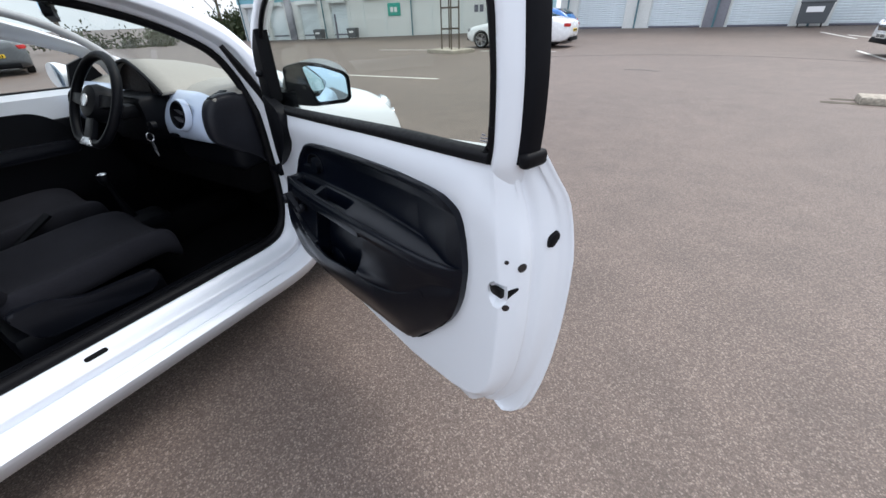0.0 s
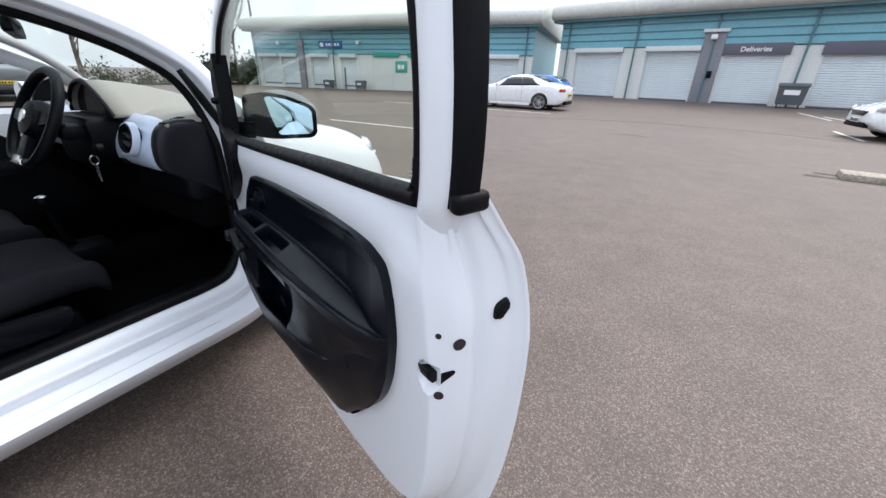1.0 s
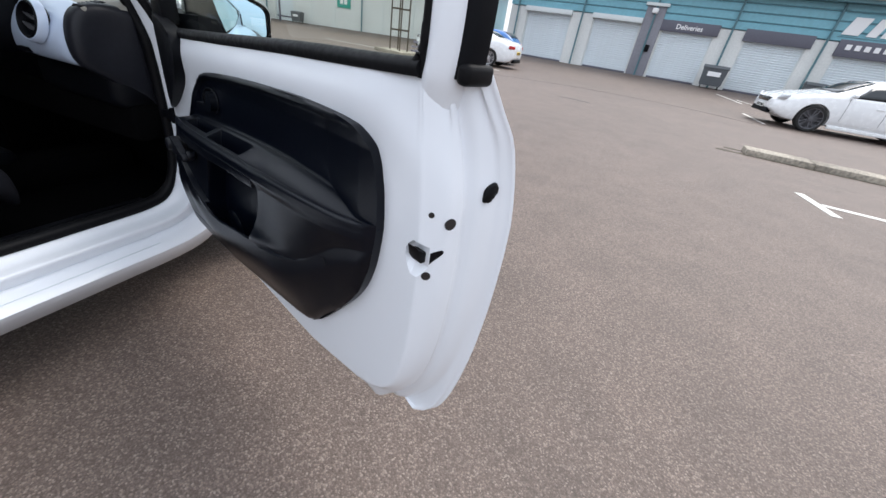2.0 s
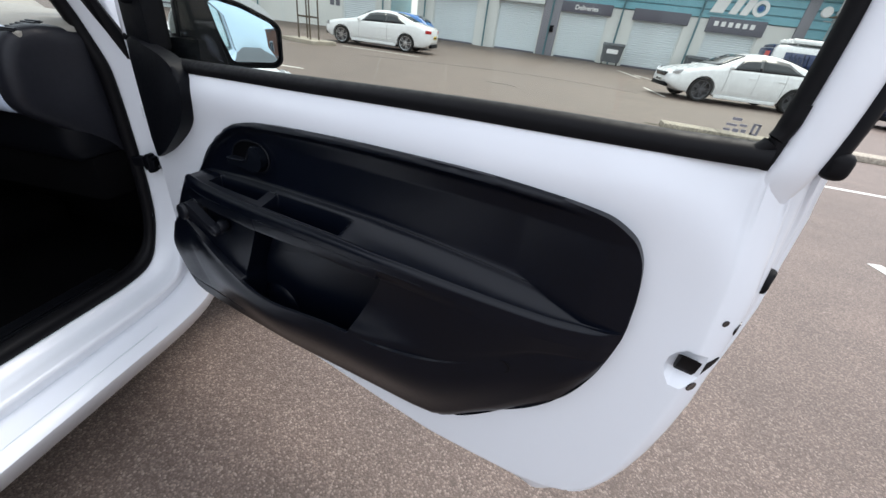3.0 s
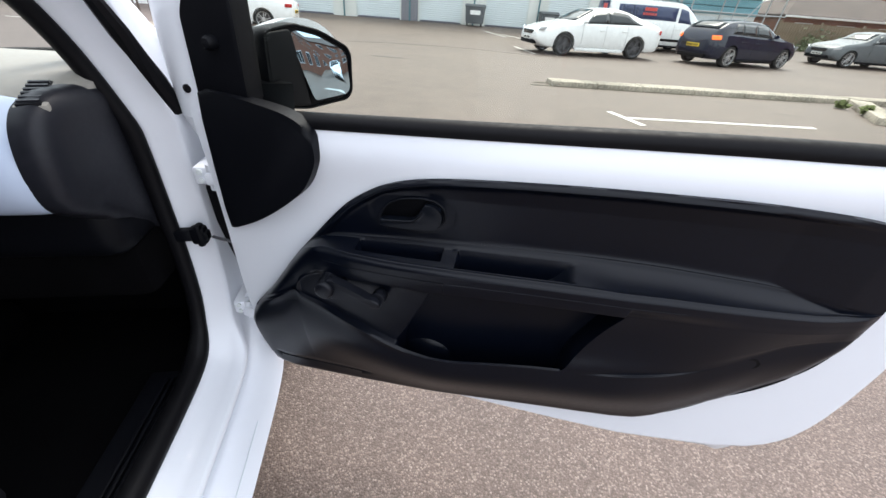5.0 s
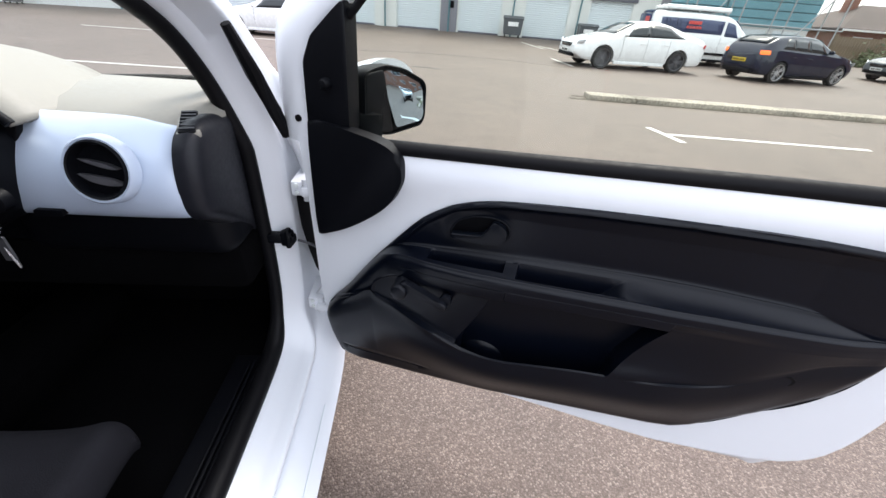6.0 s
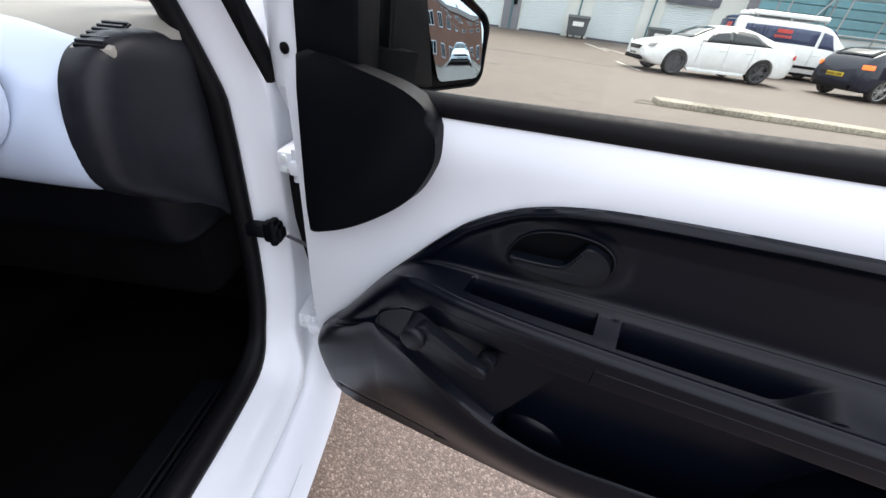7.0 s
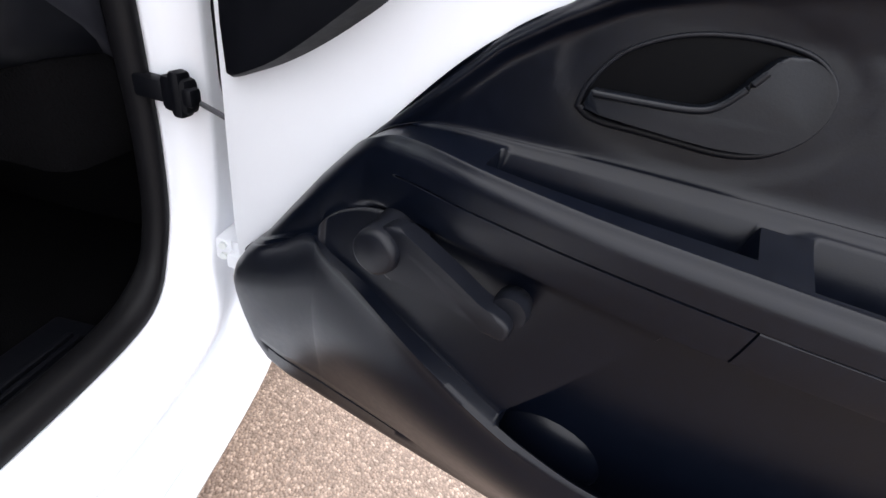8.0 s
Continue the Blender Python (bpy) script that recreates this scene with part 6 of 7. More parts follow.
def placed(wf, wr, spec, near):
    """Pose from the ground places of the near side's front and rear wheels; near is the side of the car, +1 right, -1 left."""
    f = (Vector((*wf, 0)) - Vector((*wr, 0))).normalized()
    right = Vector((f.y, -f.x, 0))
    yf = spec["length"] / 2 - spec["overhang"]
    o = Vector((*wf, 0)) - f * yf - right * near * (spec["width"] / 2 - 0.115)
    o.z = ground_z(o.x, o.y)
    return Matrix.Translation(o) @ Matrix.Rotation(math.atan2(-f.x, f.y), 4, "Z")


def stood(x, y, heading):
    """Pose of a vehicle whose middle stands at x, y, with its nose towards the heading in degrees."""
    return Matrix.Translation((x, y, ground_z(x, y))) @ Matrix.Rotation(radians(heading - 90), 4, "Z")


vehicle("coupe", "white two-door coupe parked facing along the units", "car", COUPE, placed((-11.98, 12.70), (-9.40, 13.66), COUPE, -1), WHITE_FAR)
vehicle("hatchback", "bright blue car parked behind the white coupe", "car", HATCH, placed((-13.3, 14.9), (-10.8, 15.8), HATCH, -1), BLUE)
vehicle("saloon", "white saloon with black wheels parked by the kerb", "car", SALOON, placed((1.33, 14.60), (3.82, 15.74), SALOON, -1), WHITE_FAR)
vehicle("hatchback", "dark navy hatchback with orange-red tail lamps", "car", {**HATCH, "tail": AMBERLAMP}, stood(7.72, 17.35, 31), NAVY)
van = vehicle("van", "white panel van with a loaded roof rack and dark windows", "van", VAN, stood(5.5, 21.5, 14), WHITE_FAR)
vehicle("hatchback", "dark grey car parked by the fence", "car", HATCH, placed((13.9, 21.6), (16.5, 22.3), HATCH, -1), GREY)
vehicle("hatchback", "dark blue car facing out of the far bays", "car", HATCH, placed((-15.4, -3.85), (-18.03, -4.42), HATCH, -1), NAVY)
vehicle("saloon", "grey saloon parked nose-in in the far bays", "car", SALOON, stood(-21.0, -3.75, 191), GREY)
vehicle("saloon", "white car parked near the brick flats", "car", {**SALOON, "rim": ALLOY}, placed((10.6, 7.6), (12.8, 9.1), SALOON, -1), WHITE_FAR)


def van_extras():
    rack = part("roof_rack", box((-0.75, -1.9, 2.02), (0.75, 0.7, 2.05), 0.01), STEEL, van, "steel roof rack")
    for y in (-1.8, -0.6, 0.6):
        for s in (-0.7, 0.7):
            part("rack_foot", box((s - 0.02, y - 0.03, 1.95), (s + 0.02, y + 0.03, 2.03)), STEEL, rack)
    for i, (x, r) in enumerate(((-0.55, 0.05), (-0.38, 0.07), (-0.1, 0.06), (0.12, 0.08), (0.34, 0.06), (0.55, 0.09))):
        part("rolled_pole", tube([(x, -1.95, 2.10), (x, 0.75, 2.10)], r, 8), SIGNWHITE, rack)
    part("side_moulding", box((0.945, -1.35, 0.42), (0.968, 1.0, 0.52), 0.008), BLACK, van, "black lower side moulding")
    for i in range(5):
        y = -1.95 + i * 0.15
        part("side_graphic", prism([(y - 0.012, 1.72 - (i % 3) * 0.06), (y + 0.012, 1.72 - (i % 3) * 0.06), (y + 0.10, 0.95 + (i % 2) * 0.08), (y + 0.076, 0.95 + (i % 2) * 0.08)], 0.955, 0.968, "x"), BLACK, van, "thin black stripe graphic")
    part("side_graphic", box((0.935, -0.98, 1.52), (0.955, -0.45, 1.64)), SIGNRED, van, "red lettering block")
    for i in range(5):
        part("side_graphic", box((0.935, -1.02 + i * 0.13, 1.36), (0.957, -0.93 + i * 0.13, 1.45)), SIGNRED, van)
    part("rear_corner_graphic", box((-0.62, -2.50, 1.32), (0.62, -2.462, 1.80), 0.02), VANGLASS, van)
    part("rear_corner_graphic", box((0.05, -2.506, 1.42), (0.50, -2.499, 1.70)), SIGNRED, van)


van_extras()


# ---- markings and islands ----
for p, q in (((2.03, 5.48), (4.86, 6.32)), ((2.96, 2.95), (5.80, 3.80)), ((-9.27, 4.24), (-6.0, 5.55)), ((-15.9, 9.84), (-13.2, 11.0)), ((-10.9, 11.6), (-8.0, 12.7)), ((-2.48, 22.7), (-1.07, 20.6)), ((-1.5, 21.8), (0.2, 20.2)), ((-0.4, 16.6), (0.5, 14.2)), ((-13.5, 2.6), (-10.6, 3.7))):
    painted_line(p, q)
for p, q in (((1.80, 5.78), (2.16, 5.10)), ((2.74, 3.28), (3.06, 2.66))):
    painted_line(p, q, 0.10, "white painted bay-end tick on asphalt")



def tar_seam(path, w=0.05, mat=TAR, label="dark tar seam in the worn asphalt"):
    """Repaired joint: a narrow tar strip lying on the asphalt."""
    P = spline([(*p, 0) for p in path], 8)
    rows, bm = [], bmesh.new()
    rng = random.Random(8)
    for i, p in enumerate(P):
        d = (P[min(i + 1, len(P) - 1)] - P[max(i - 1, 0)]).normalized()
        s = Vector((-d.y, d.x, 0)) * w / 2 * rng.uniform(0.6, 1.4)
        rows.append([bm.verts.new((*(p + s * k).xy, ground_z(*(p + s * k).xy) + h)) for k, h in ((-1, -0.01), (-1, 0.004), (1, 0.004), (1, -0.01))])
    for a, b in zip(rows, rows[1:]):
        for i in range(3):
            bm.faces.new((a[i], a[i + 1], b[i + 1], b[i]))
    tagged(finish("tar_seam" if mat is TAR else "gutter_dirt_and_shade", bm, mat, smooth=0), label, "road repair" if mat is TAR else "dirt", kind="structure")


tar_seam([(-8.3, 9.8), (-5.1, 12.7), (-2.2, 13.8), (0.3, 13.6)])
tar_seam([(-3.5, 9.4), (-3.1, 9.52), (-2.7, 9.5)], 0.10)


def island(path, w, h=0.12):
    root = thing("kerb_island", "weathered pale concrete kerb island between parking bays", "kerb", kind="structure")
    P = [Vector((*p, 0)) for p in path]
    rng = random.Random(4)
    for a, b in zip(P, P[1:]):
        d = (b - a).normalized()
        s = Vector((-d.y, d.x, 0))
        n = max(1, int((b - a).length / 0.9))
        for i in range(n):
            p0, p1 = a.lerp(b, i / n) + d * 0.006, a.lerp(b, (i + 1) / n) - d * 0.006
            o = [p0 - s * w / 2, p1 - s * w / 2, p1 + s * w / 2, p0 + s * w / 2]
            dz = rng.uniform(-0.008, 0.008)
            part("kerb_stone", prism([(q.x, q.y) for q in o], -0.03, h + dz, "z", 0.02), KERB, root)
    return root


island([(0.90, 7.84), (2.7, 8.34), (4.8, 8.96), (7.2, 9.66), (9.5, 10.36)], 0.40, 0.10)
island([(6.4, 7.2), (7.2, 9.3)], 0.35)
# kerb foot: dirt, with the kerb sides' shade put into its dark colour
tar_seam([(0.55, 7.58), (1.6, 7.84), (2.75, 8.15), (4.85, 8.77), (6.2, 9.16)], 0.13, DIRTSHADE, "dark strip of dirt and painted side shade along the kerb island")
tar_seam([(0.6, 7.9), (1.6, 8.2), (2.65, 8.5), (4.75, 9.13), (7.15, 9.83)], 0.10, DIRTSHADE, "dark strip of dirt and painted side shade along the kerb island")


def clumps(name, label, centre, size, count, leaf, mat, category, seed=1, kind="stuff", base=True):
    """Many small leaves in an uneven mass."""
    rng = random.Random(seed)
    verts, faces = [], []
    lumps = [(Vector((rng.uniform(-1, 1) * size[0], rng.uniform(-1, 1) * size[1], rng.uniform(0.15, 0.85) * size[2])), rng.uniform(0.5, 1.1)) for _ in range(max(4, count // 260))]
    for _ in range(count):
        c, s = rng.choice(lumps)
        d = Vector((rng.gauss(0, 1), rng.gauss(0, 1), rng.gauss(0, 1))) * 0.42 * s * min(size[2], 1.4)
        p = c + d
        p.z = max(0.02, p.z)
        u = Vector((rng.gauss(0, 1), rng.gauss(0, 1), rng.gauss(0, 1))).normalized()
        v = u.orthogonal().normalized()
        k = leaf * rng.uniform(0.5, 1.4)
        i = len(verts)
        verts += [p - u * k, p + v * k * 0.45, p + u * k, p - v * k * 0.45]
        faces.append((i, i + 1, i + 2, i + 3))
    me = bpy.data.meshes.new(name)
    me.from_pydata([Vector(centre) + v for v in verts], [], faces)
    me.materials.append(mat)
    return tagged(new(name, me), label, category, kind=kind)


clumps("weeds", "low moss and weeds along the kerb island", (6.9, 8.6, 0.02), (0.7, 1.0, 0.10), 900, 0.05, GRASS, "weeds", 3)
clumps("hedge", "dark overgrown hedge behind the far bays", (-40, -7, 0), (3, 12, 1.0), 6000, 0.14, LEAF, "hedge", 5)
clumps("hedge", "dark hedge at the end of the units", (-41.5, 8.5, 0), (1.8, 3.0, 1.7), 3500, 0.18, LEAF, "hedge", 6)
clumps("hedge", "brown-green hedge along the fence", (20.5, 30.0, 0), (6.0, 0.8, 0.9), 3500, 0.12, LEAF, "hedge", 7)


def bare_tree(x, y, h, seed):
    """Tapered trunk, limbs and fine twigs without leaves."""
    rng = random.Random(seed)
    root = thing("bare_tree", "leafless winter tree with fine upright twigs", "tree", Matrix.Translation((x, y, ground_z(x, y))), "bare trees")
    bm = tube([(0, 0, -0.1), (0.05, 0, h * 0.3), (0.0, 0.1, h * 0.65), (0.1, 0, h)], [0.16, 0.12, 0.07, 0.015], 8)
    part("trunk", bm, BARK, root)
    bm, tw = bmesh.new(), bmesh.new()
    for i in range(16):
        z = h * rng.uniform(0.22, 0.85)
        a = rng.uniform(0, 6.28)
        ln = (h - z) * rng.uniform(0.4, 0.65) + 0.5
        d = Vector((math.cos(a) * 0.6, math.sin(a) * 0.6, 0.85)).normalized()
        p0 = Vector((0.03, 0.05, z))
        p1, p2 = p0 + d * ln * 0.5, p0 + d * ln + Vector((0, 0, ln * 0.2))
        tube([p0, p1, p2], [0.045, 0.028, 0.008], 5, bm)
        for j in range(12):
            q = p0.lerp(p2, rng.uniform(0.25, 1))
            e = (d + Vector((rng.gauss(0, 0.5), rng.gauss(0, 0.5), rng.uniform(0, 0.6)))).normalized() * rng.uniform(0.4, 1.1)
            tube([q, q + e * 0.6, q + e + Vector((0, 0, 0.1))], [0.012, 0.008, 0.003], 3, tw)
    part("limbs", bm, BARK, root)
    part("twigs", tw, BARK, root)


bare_tree(-42.3, 9.0, 8.0, 2)
bare_tree(-34, -2, 7, 3)
bare_tree(-31, -12, 8, 9)


# ---- trade units ----
def facade(name, label, origin, angle, spans, length, wall_h, eave_h, depth, signs, end_left=False):
    """Row of units: blockwork and shutters below, ribbed cladding above, overhanging curved roof. Local x along the front, y into the building."""
    m = Matrix.Translation(origin) @ Matrix.Rotation(angle, 4, "Z")
    root = thing(name, label, "building", m)
    x0, x1 = length
    # wall with the shutter openings left free
    edges = [x0] + [v for s in spans for v in s[:2]] + [x1]
    for a, b in zip(edges[0::2], edges[1::2]):
        if b - a > 0.02:
            part("wall", box((a, 0, -0.6), (b, 0.3, wall_h)), BLOCK, root, "pale grey blockwork wall")
    for a, b, h, dark in spans:
        part("lintel_wall", box((a, 0.0, h), (b, 0.3, wall_h)), BLOCK, root)
        sh = part("roller_shutter", box((a, 0.16, -0.3), (b, 0.20, h)), SHUTTER, root, "pale blue-grey steel roller shutter")
        n = int(h / 0.105)
        slat = None
        for i in range(n):
            z = h * i / n
            if slat is None:
                bm = prism([(0.0, 0.006), (-0.022, 0.03), (-0.022, 0.075), (0.0, 0.10)], a + 0.02, b - 0.02, "x")
                slat = part("slat", bm, SHUTTER, sh)
                slat.location = (0, 0.16, z)
            else:
                o = slat.copy()
                scene.collection.objects.link(o)
                o.location = (0, 0.16, z)
        part("bottom_bar", box((a + 0.01, 0.12, 0.0), (b - 0.01, 0.17, 0.09), 0.01), DARKGREY, sh)
        for x in (a, b - 0.06):
            part("guide_rail", box((x, 0.08, -0.3), (x + 0.06, 0.16, h)), SHUTBOX, sh)
        if dark:
            part("fascia_panel", box((a - 0.10, -0.10, h - 0.05), (b + 0.15, -0.004, wall_h + 0.12), 0.01), DARKGREY, root, "dark grey fascia panel over the shutter")
        else:
            part("shutter_box", box((a - 0.05, -0.26, h - 0.02), (b + 0.05, -0.004, h + 0.24), 0.02), SHUTBOX, root, "pale steel shutter box")
    # cladding: ribbed sheets with horizontal joints
    k = int((eave_h - wall_h) / 0.42)
    for i in range(k + 1):
        z0, z1 = wall_h + (eave_h - wall_h) * i / (k + 1), wall_h + (eave_h - wall_h) * (i + 1) / (k + 1)
        part("cladding_sheet", prism([(-0.03, z0 + 0.03), (-0.07, z0 + 0.06), (-0.07, z1 - 0.05), (-0.03, z1 - 0.01), (0.2, z1 - 0.01), (0.2, z0 + 0.03)], x0, x1, "x"), CLAD, root, "teal horizontal cladding sheet")
        part("joint", box((x0, -0.028, z1 - 0.02), (x1, 0.2, z1 + 0.035)), CLADTRIM, root)
    for x in [(a + b) / 2 - 0.2 for a, b in zip(edges[0::2], edges[1::2]) if b - a > 0.3]:
        part("downpipe", tube([(x + 0.2, -0.16, -0.3), (x + 0.2, -0.16, eave_h)], 0.05, 8), CLADTRIM, root)
    # curved roof with a deep edge
    prof = [(-0.75, eave_h + 0.05), (-0.95, eave_h + 0.30), (-0.80, eave_h + 0.75), (0.8, eave_h + 1.15), (depth * 0.5, eave_h + 1.6), (depth, eave_h + 1.0), (depth, eave_h - 0.1), (0.1, eave_h - 0.05)]
    part("roof", prism(prof, x0 - 0.5, x1 + 0.5, "x", 0.04), ROOF, root, "pale curved metal roof", 60)
    part("gutter", box((x0 - 0.4, -0.62, eave_h - 0.10), (x1 + 0.4, -0.02, eave_h + 0.06), 0.02), CLADTRIM, root)
    for x, y in ((x0, 0.3), (x1 - 0.3, 0.3)):
        part("end_wall", box((x, 0.3, -0.6), (x + 0.3, depth, eave_h)), CLAD, root)
    part("back_wall", box((x0, depth - 0.3, -0.6), (x1, depth, eave_h)), BLOCK, root)
    return root


UNITS = facade("trade_units", "row of trade units with teal cladding and pale roller shutters", (F0.x, F0.y, 0.27), FDIR,
               [(-7.45, -4.55, 2.58, False), (-3.2, -0.5, 2.60, False), (0.62, 3.22, 2.42, True), (4.6, 7.2, 2.40, True), (8.35, 10.8, 2.25, True)], (-8.6, 20.8), 2.78, 4.35, 14, None)
part("pillar_panel", box((-0.45, -0.12, -0.4), (0.55, -0.004, 3.45), 0.02), PILLAR, UNITS, "dark grey pillar between two units")
part("pillar_cap", box((-0.55, -0.25, 3.45), (0.65, 0.0, 3.60), 0.02), SHUTBOX, UNITS)
part("floodlight", box((-0.12, -0.40, 3.10), (0.18, -0.13, 3.34), 0.04), SIGNWHITE, UNITS)
for i in range(3):
    z0 = 1.52 + i * 0.42
    part("cladding_sheet", prism([(-0.03, z0 + 0.03), (-0.07, z0 + 0.06), (-0.07, z0 + 0.37), (-0.03, z0 + 0.41), (-0.004, z0 + 0.41), (-0.004, z0 + 0.03)], 12.4, 20.8, "x"), CLAD, UNITS, "teal horizontal cladding sheet")
    part("joint", box((12.4, -0.028, z0 + 0.40), (20.8, -0.004, z0 + 0.455)), CLADTRIM, UNITS)
part("corner_trim", box((12.25, -0.12, 1.2), (12.75, -0.004, 4.3), 0.02), PILLAR, UNITS, "grey-brown pillar beside the floodlights")
part("roof_end_cap", tube([(19.9, -0.75, 3.86), (22.0, -0.75, 3.86)], 0.24, 16), ROOF, UNITS, "pale rounded end of the roof edge")
for a in (13.2, 15.1, 17.0, 18.9):
    part("side_door", box((a, -0.06, -0.3), (a + 1.5, -0.004, 1.42), 0.01), SHUTTER, UNITS, "pale low door panel")
for x in (13.1, 13.75):
    part("floodlight", lathe([(0.22, 0.0), (0.24, -0.12), (0.20, -0.16), (0.001, -0.165)], "y", 18, m=Matrix.Translation((x, -0.10, 3.55))), SIGNWHITE, UNITS)
part("alarm_box", box((0.12, -0.22, 1.25), (0.34, -0.121, 1.60), 0.02), BLACK, UNITS)
lettering("Deliveries", 0.32, Matrix.Translation((1.95, -0.115, 2.62)) @ Matrix.Rotation(radians(90), 4, "X"), SIGNWHITE, UNITS, "sign_lettering")


def unit_sign():
    """Company sign: plain white shapes on the cladding, and a dark strip with pale bars."""
    s = part("company_sign", box((8.05, -0.10, 2.98), (11.0, -0.072, 3.0)), CLADTRIM, UNITS)
    for a, w in ((8.12, 0.62), (9.0, 0.36), (9.5, 0.36)):
        part("sign_shape", prism([(a, 3.08), (a + w, 3.08), (a + w + 0.22, 3.78), (a + 0.22, 3.78)], -0.14, -0.074, "y"), SIGNWHITE, s)
    bm = lathe([(0.36, -0.075), (0.36, -0.14), (0.20, -0.14), (0.20, -0.075)], "y", 28, m=Matrix.Translation((10.35, 0, 3.43)), caps=False)
    part("sign_ring", bm, SIGNWHITE, s)
    part("sign_disc", lathe([(0.13, -0.075), (0.13, -0.14), (0.001, -0.14)], "y", 20, m=Matrix.Translation((10.35, 0, 3.43))), SIGNBLUE, s)
    for i in range(6):
        part("sign_bar", box((8.55 + i * 0.34, -0.13, 2.50), (8.75 + i * 0.34, -0.10, 2.72)), SIGNWHITE, s)


unit_sign()


def wheelie(x, y, rot, label, scale=1.0, mat=BIN):
    m = Matrix.Translation((x, y, ground_z(x, y))) @ Matrix.Rotation(rot, 4, "Z") @ Matrix.Diagonal((scale, scale, scale, 1))
    root = thing("trade_bin", label, "bin", m)
    bm = loft([[Vector((sx * w, sy * d, z)) for sx, sy in ((-1, -1), (1, -1), (1, 1), (-1, 1))] for z, w, d in ((0.18, 0.58, 0.42), (0.3, 0.62, 0.45), (1.15, 0.68, 0.52))])
    part("bin_body", bm, mat, root)
    part("lid", prism(round_poly([(-0.56, 1.15), (0.56, 1.15), (0.56, 1.24), (0.0, 1.36), (-0.56, 1.24)], 0.05), -0.72, 0.72, "x", 0.02), mat, root)
    part("label_panel", box((-0.36, -0.53, 0.72), (0.36, -0.50, 0.98)), SIGNWHITE, root, "white label panel")
    for sx in (-0.5, 0.5):
        for sy in (-0.36, 0.36):
            part("castor", lathe([(0.09, -0.03), (0.09, 0.03)], "x", 12, m=Matrix.Translation((sx, sy, 0.09))), TYRE, root)
    return root


def on_front(s, out):
    p = F0 + FT * s + FN * out
    return p.x, p.y


wheelie(*on_front(3.95, 0.9), FDIR, "grey four-wheeled trade bin with a white label", 0.82)
wheelie(*on_front(8.3, 0.8), FDIR, "dark grey four-wheeled trade bin beside a shutter", 0.75)


def scaffold():
    root = thing("scaffold", "galvanised scaffold round the end of the units", "scaffold", Matrix.Translation((F0.x, F0.y, 0.27)) @ Matrix.Rotation(FDIR, 4, "Z"))
    xs, ys = [13.2, 15.6, 18.0, 20.6], [-2.3, -1.1]
    for x in xs:
        for y in ys:
            part("standard", tube([(x, y, -0.4), (x, y, 6.2)], 0.035, 6), STEEL, root)
        part("transom", tube([(x, -2.5, 3.2), (x, -0.9, 3.2)], 0.03, 6), STEEL, root)
    for z in (1.6, 3.1, 4.2, 5.2):
        for y in ys:
            part("ledger", tube([(12.8, y, z), (20.9, y, z)], 0.03, 6), STEEL, root)
    for a, b in ((13.2, 15.6), (18.0, 20.6)):
        part("brace", tube([(a, -2.32, 0.2), (b, -2.32, 4.2)], 0.03, 6), STEEL, root)
    for y in (-2.15, -1.9, -1.65, -1.4):
        part("scaffold_board", box((12.9, y, 3.24), (20.9, y + 0.22, 3.28)), FENCE, root)


scaffold()

LEFT_ANGLE = radians(30)
LEFT = facade("trade_units", "further row of trade units with green and blue signs", (-24.8, 17.0, 0.27), LEFT_ANGLE,
              [(-14.2, -12.2, 2.1, False), (-11.9, -10.2, 2.1, False), (-8.8, -7.0, 2.1, False), (-5.9, -4.4, 2.1, False), (6.3, 8.4, 2.15, False)], (-14.8, 9.3), 2.30, 4.05, 12, None)


def left_signs():
    part("fascia_sign", box((-7.8, -0.13, 2.72), (-5.6, -0.072, 3.25), 0.01), SIGNBLUE, LEFT, "blue company fascia sign")
    part("sign_disc", lathe([(0.17, -0.131), (0.17, -0.15), (0.001, -0.15)], "y", 16, m=Matrix.Translation((-7.5, 0, 2.98))), SIGNWHITE, LEFT)
    for i in range(5):
        part("sign_bar", box((-7.1 + i * 0.27, -0.15, 2.90), (-6.93 + i * 0.27, -0.131, 3.08)), SIGNWHITE, LEFT)
    for a, b in ((-2.8, -0.6), (0.1, 1.6)):
        part("fascia_sign", box((a, -0.14, 2.16), (b, -0.05, 2.46), 0.01), SIGNGREEN, LEFT, "green fascia strip")
    part("door_sign", box((-0.95, -0.06, 1.12), (0.05, -0.004, 1.90), 0.01), SIGNGREEN, LEFT, "green square sign")
    for i in range(2):
        part("sign_bar", box((-0.72 + i * 0.30, -0.08, 1.35), (-0.50 + i * 0.30, -0.06, 1.65)), SIGNWHITE, LEFT)
        part("unit_number_bar", box((5.5 + i * 0.36, -0.03, 1.15), (5.76 + i * 0.36, -0.004, 1.55)), DARKGREY, LEFT)
    part("pillar_panel", box((-9.9, -0.25, -0.4), (-9.35, -0.004, 3.3), 0.02), PILLAR, LEFT, "dark grey pillar between two units")
    for x in (-12.0, -4.2, 0.8):
        part("floodlight", box((x, -0.3, 3.0), (x + 0.25, -0.072, 3.25), 0.03), SIGNWHITE, LEFT)
    for x in (-9.0, -4.2, -3.0, -1.2, 2.4, 4.6):
        part("wall_joint", box((x, -0.03, -0.3), (x + 0.08, -0.004, 2.28)), SHUTBOX, LEFT)


left_signs()


def on_left(s, out):
    return -24.8 + math.cos(LEFT_ANGLE) * s + math.sin(LEFT_ANGLE) * out, 17.0 + math.sin(LEFT_ANGLE) * s - math.cos(LEFT_ANGLE) * out


for s in (-6.6, -3.6):
    wheelie(*on_left(s, 0.8), LEFT_ANGLE, "dark bin against the unit wall", 0.52)


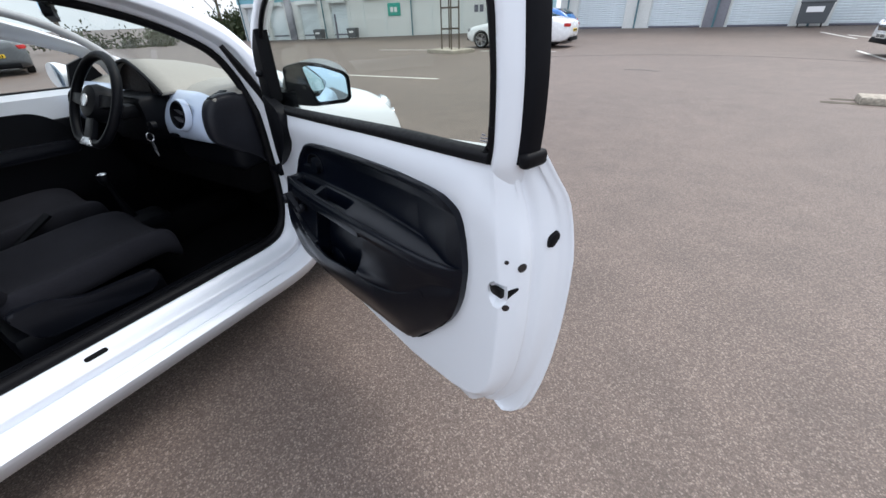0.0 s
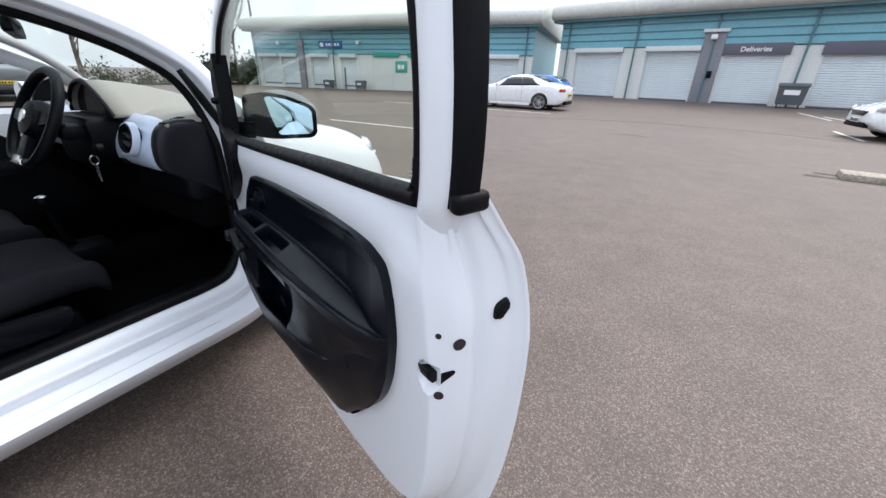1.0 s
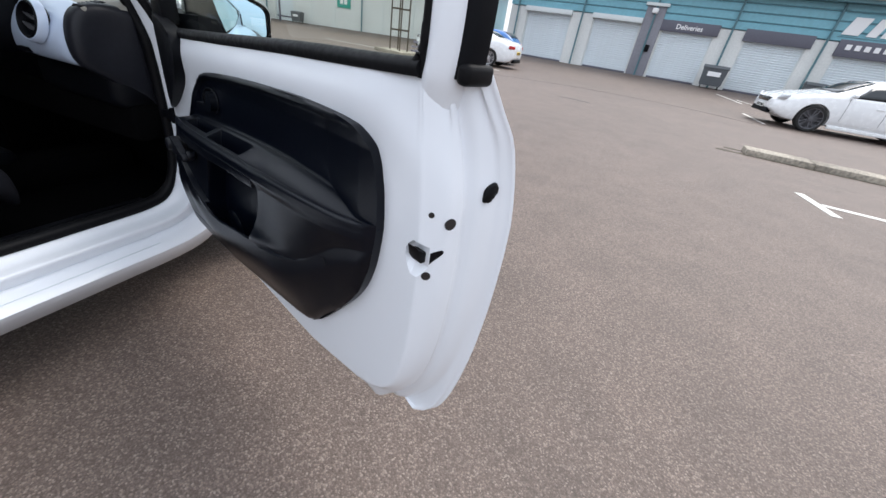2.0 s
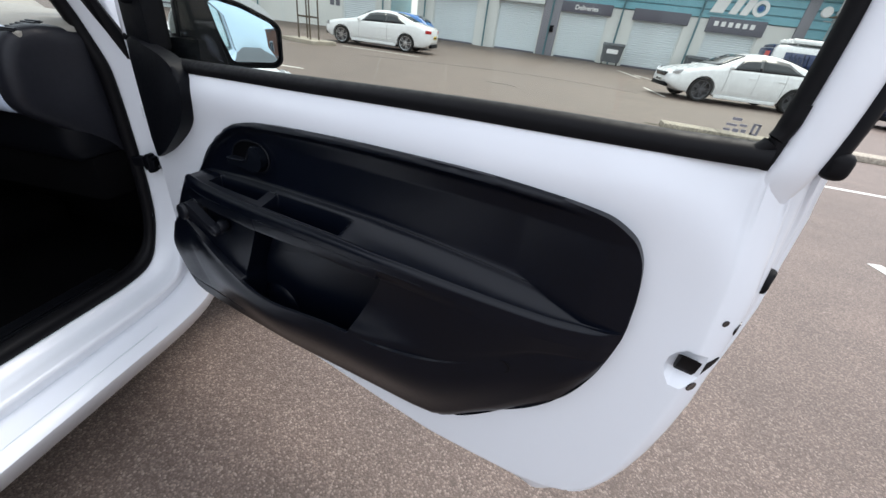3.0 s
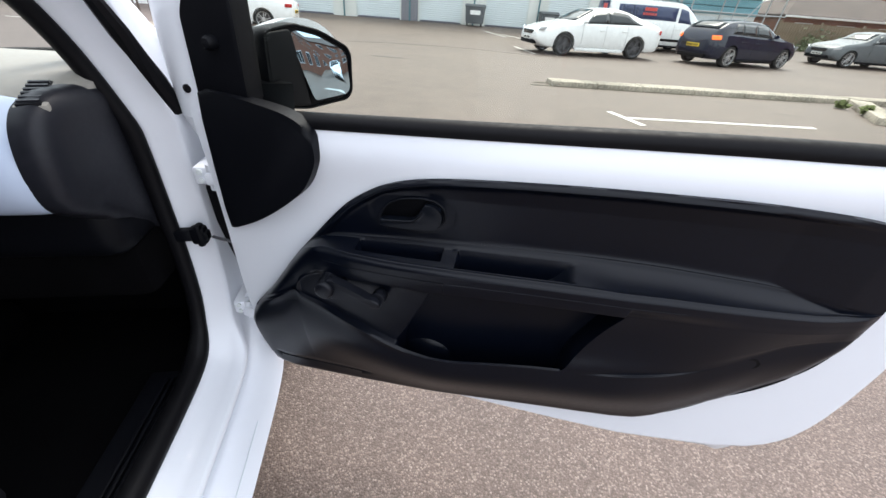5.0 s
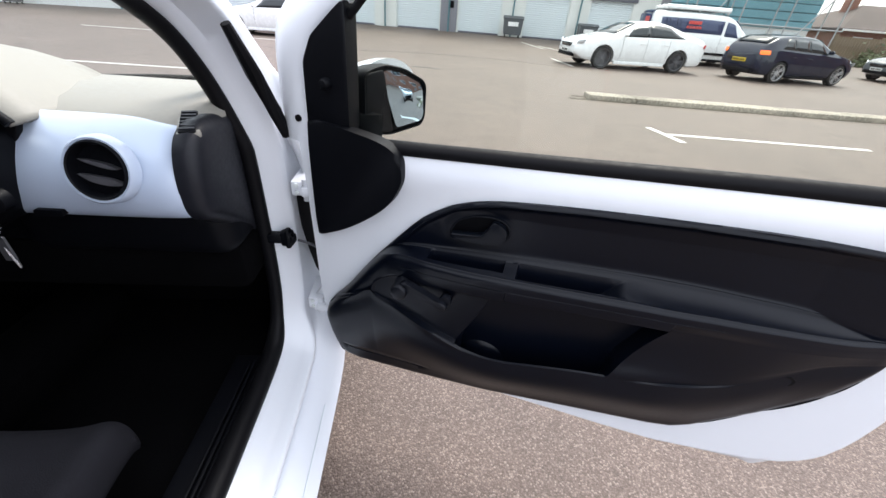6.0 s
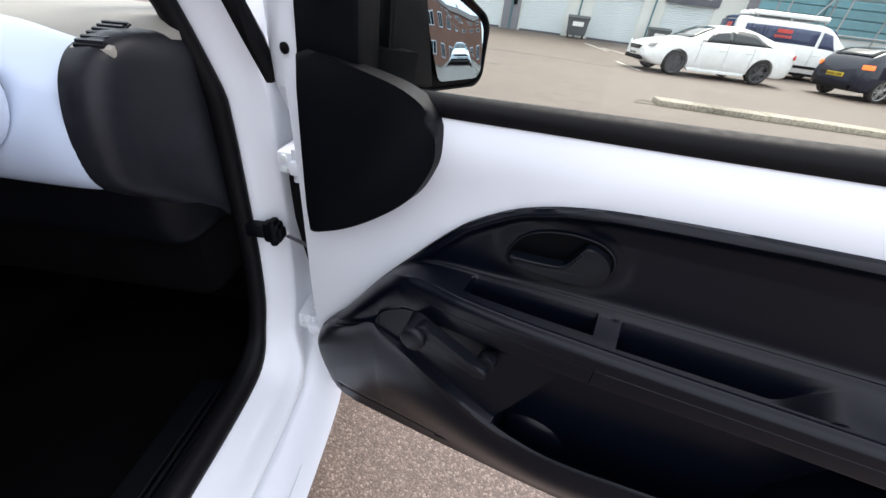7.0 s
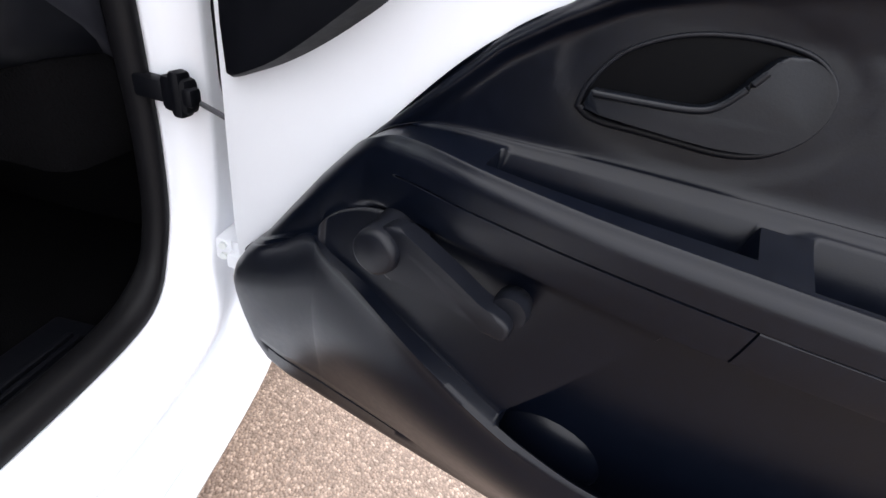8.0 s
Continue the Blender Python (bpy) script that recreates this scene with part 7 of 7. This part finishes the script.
def post(x, y, h, r, label, mat):
    ob = finish("post", tube([(x, y, ground_z(x, y) - 0.1), (x, y, ground_z(x, y) + h * 0.6), (x, y, ground_z(x, y) + h)], [r, r, r * 0.9], 10), mat)
    return tagged(ob, label, "post")


post(*on_left(-4.7, 1.2), 1.6, 0.07, "dark bollard post in front of the units", DARKGREY)
post(-42.0, 10.9, 8.5, 0.11, "slender dark lamp post beside the bare tree", DARKGREY)


def tree_guard(x, y):
    root = thing("tree_guard", "slim tree stake cage on a small kerbed bed", "tree guard", Matrix.Translation((x, y, ground_z(x, y))))
    for dx in (-0.3, 0.3):
        for dy in (-0.2, 0.2):
            part("stake", tube([(dx, dy, -0.1), (dx, dy, 2.6)], 0.03, 6), BARK, root)
    for z in (0.8, 1.5, 2.2):
        part("cross_bar", box((-0.32, -0.22, z), (0.32, -0.18, z + 0.06)), BARK, root)
        part("cross_bar", box((-0.32, 0.18, z), (0.32, 0.22, z + 0.06)), BARK, root)
    part("bed", prism(round_poly([(-0.9, -0.6), (0.9, -0.6), (0.9, 0.6), (-0.9, 0.6)], 0.2), -0.1, 0.12, "z", 0.03), KERB, root)


tree_guard(-11.6, 10.6)


# ---- brick houses, fence and flats ----
def brick_house(name, label, x, y, rot, w, d, h, roof_h, rows, cols, hip=0.0):
    m = Matrix.Translation((x, y, 0)) @ Matrix.Rotation(rot, 4, "Z")
    root = thing(name, label, "building", m)
    part("wall", box((-w / 2, -d / 2, -0.5), (w / 2, d / 2, h)), BRICK, root, "red brick wall")
    ends = [[Vector((sx * (w / 2 + 0.3 - k), y, z)) for y, z, k in ((-d / 2 - 0.4, h - 0.05, 0), (-d / 2 - 0.4, h + 0.08, 0), (0, h + roof_h, hip), (d / 2 + 0.4, h + 0.08, 0), (d / 2 + 0.4, h - 0.05, 0))] for sx in (-1, 1)]
    part("roof", loft(ends, closed=True), TILE, root, "brown tiled pitched roof", 20)
    part("gutter", box((-w / 2 - 0.3, -d / 2 - 0.5, h - 0.08), (w / 2 + 0.3, -d / 2 - 0.402, h + 0.04), 0.01), SIGNWHITE, root, "white plastic gutter")
    for cx in (-w * 0.3, w * 0.3):
        part("chimney", box((cx - 0.35, -0.3, h + roof_h * 0.55), (cx + 0.35, 0.3, h + roof_h + (0.8 if rows > 1 else 0.35)), 0.02), BRICK, root)
    for side in (-1, 1):
        for i in range(rows):
            for j in range(cols):
                cx = -w / 2 + w * (j + 0.5) / cols
                cz = h * (i + 0.55) / rows
                yy = side * d / 2
                fr = part("window", box((cx - 0.62, yy - 0.05, cz - 0.62), (cx + 0.62, yy + 0.05, cz + 0.62), 0.01), SIGNWHITE, root, "white-framed window")
                for s in (-0.29, 0.29):
                    part("pane", box((cx + s - 0.25, min(yy + side * 0.03, yy + side * 0.055), cz - 0.54), (cx + s + 0.25, max(yy + side * 0.03, yy + side * 0.055), cz + 0.54)), CARGLASS, fr)
    return root


brick_house("brick_house", "red brick house with a brown tiled roof", 23.3, 48.2, radians(12), 6, 5, 2.2, 1.1, 1, 3)
brick_house("brick_house", "low brick bungalow with a wide grey-brown roof", 22.6, 41.0, radians(10), 12, 8, 2.2, 1.7, 1, 4, 3.5)
bare_tree(21.0, 52.5, 5.2, 14)
brick_house("brick_flats", "three-storey red brick flats across the car park", 31, 21.5, radians(125), 22, 9, 8.2, 2.6, 3, 8)
brick_house("brick_flats", "red brick flats beyond the far bays", -14, -30, radians(12), 22, 9, 8.0, 3.0, 3, 8)


def fence_run(a, b, h=1.7):
    a, b = Vector((*a, 0)), Vector((*b, 0))
    root = thing("fence", "brown close-boarded timber fence", "fence", Matrix.Translation(a) @ Matrix.Rotation(math.atan2(b.y - a.y, b.x - a.x), 4, "Z"))
    ln = (b - a).length
    post0 = board0 = None
    for i in range(int(ln / 2.4) + 1):
        if not post0:
            post0 = part("post", box((-0.05, -0.05, -0.2), (0.05, 0.05, h + 0.1), 0.01), FENCE, root)
        else:
            o = post0.copy()
            scene.collection.objects.link(o)
            o.location.x = i * 2.4
    for i in range(int(ln / 0.16)):
        if not board0:
            board0 = part("board", box((0, -0.07, 0.05), (0.145, -0.05, h)), FENCE, root)
        else:
            o = board0.copy()
            scene.collection.objects.link(o)
            o.location.x = i * 0.16
    for z in (0.4, 1.3):
        part("rail", box((0, -0.05, z), (ln, 0.0, z + 0.08)), FENCE, root)


fence_run((14.6, 30.2), (32.0, 32.0))
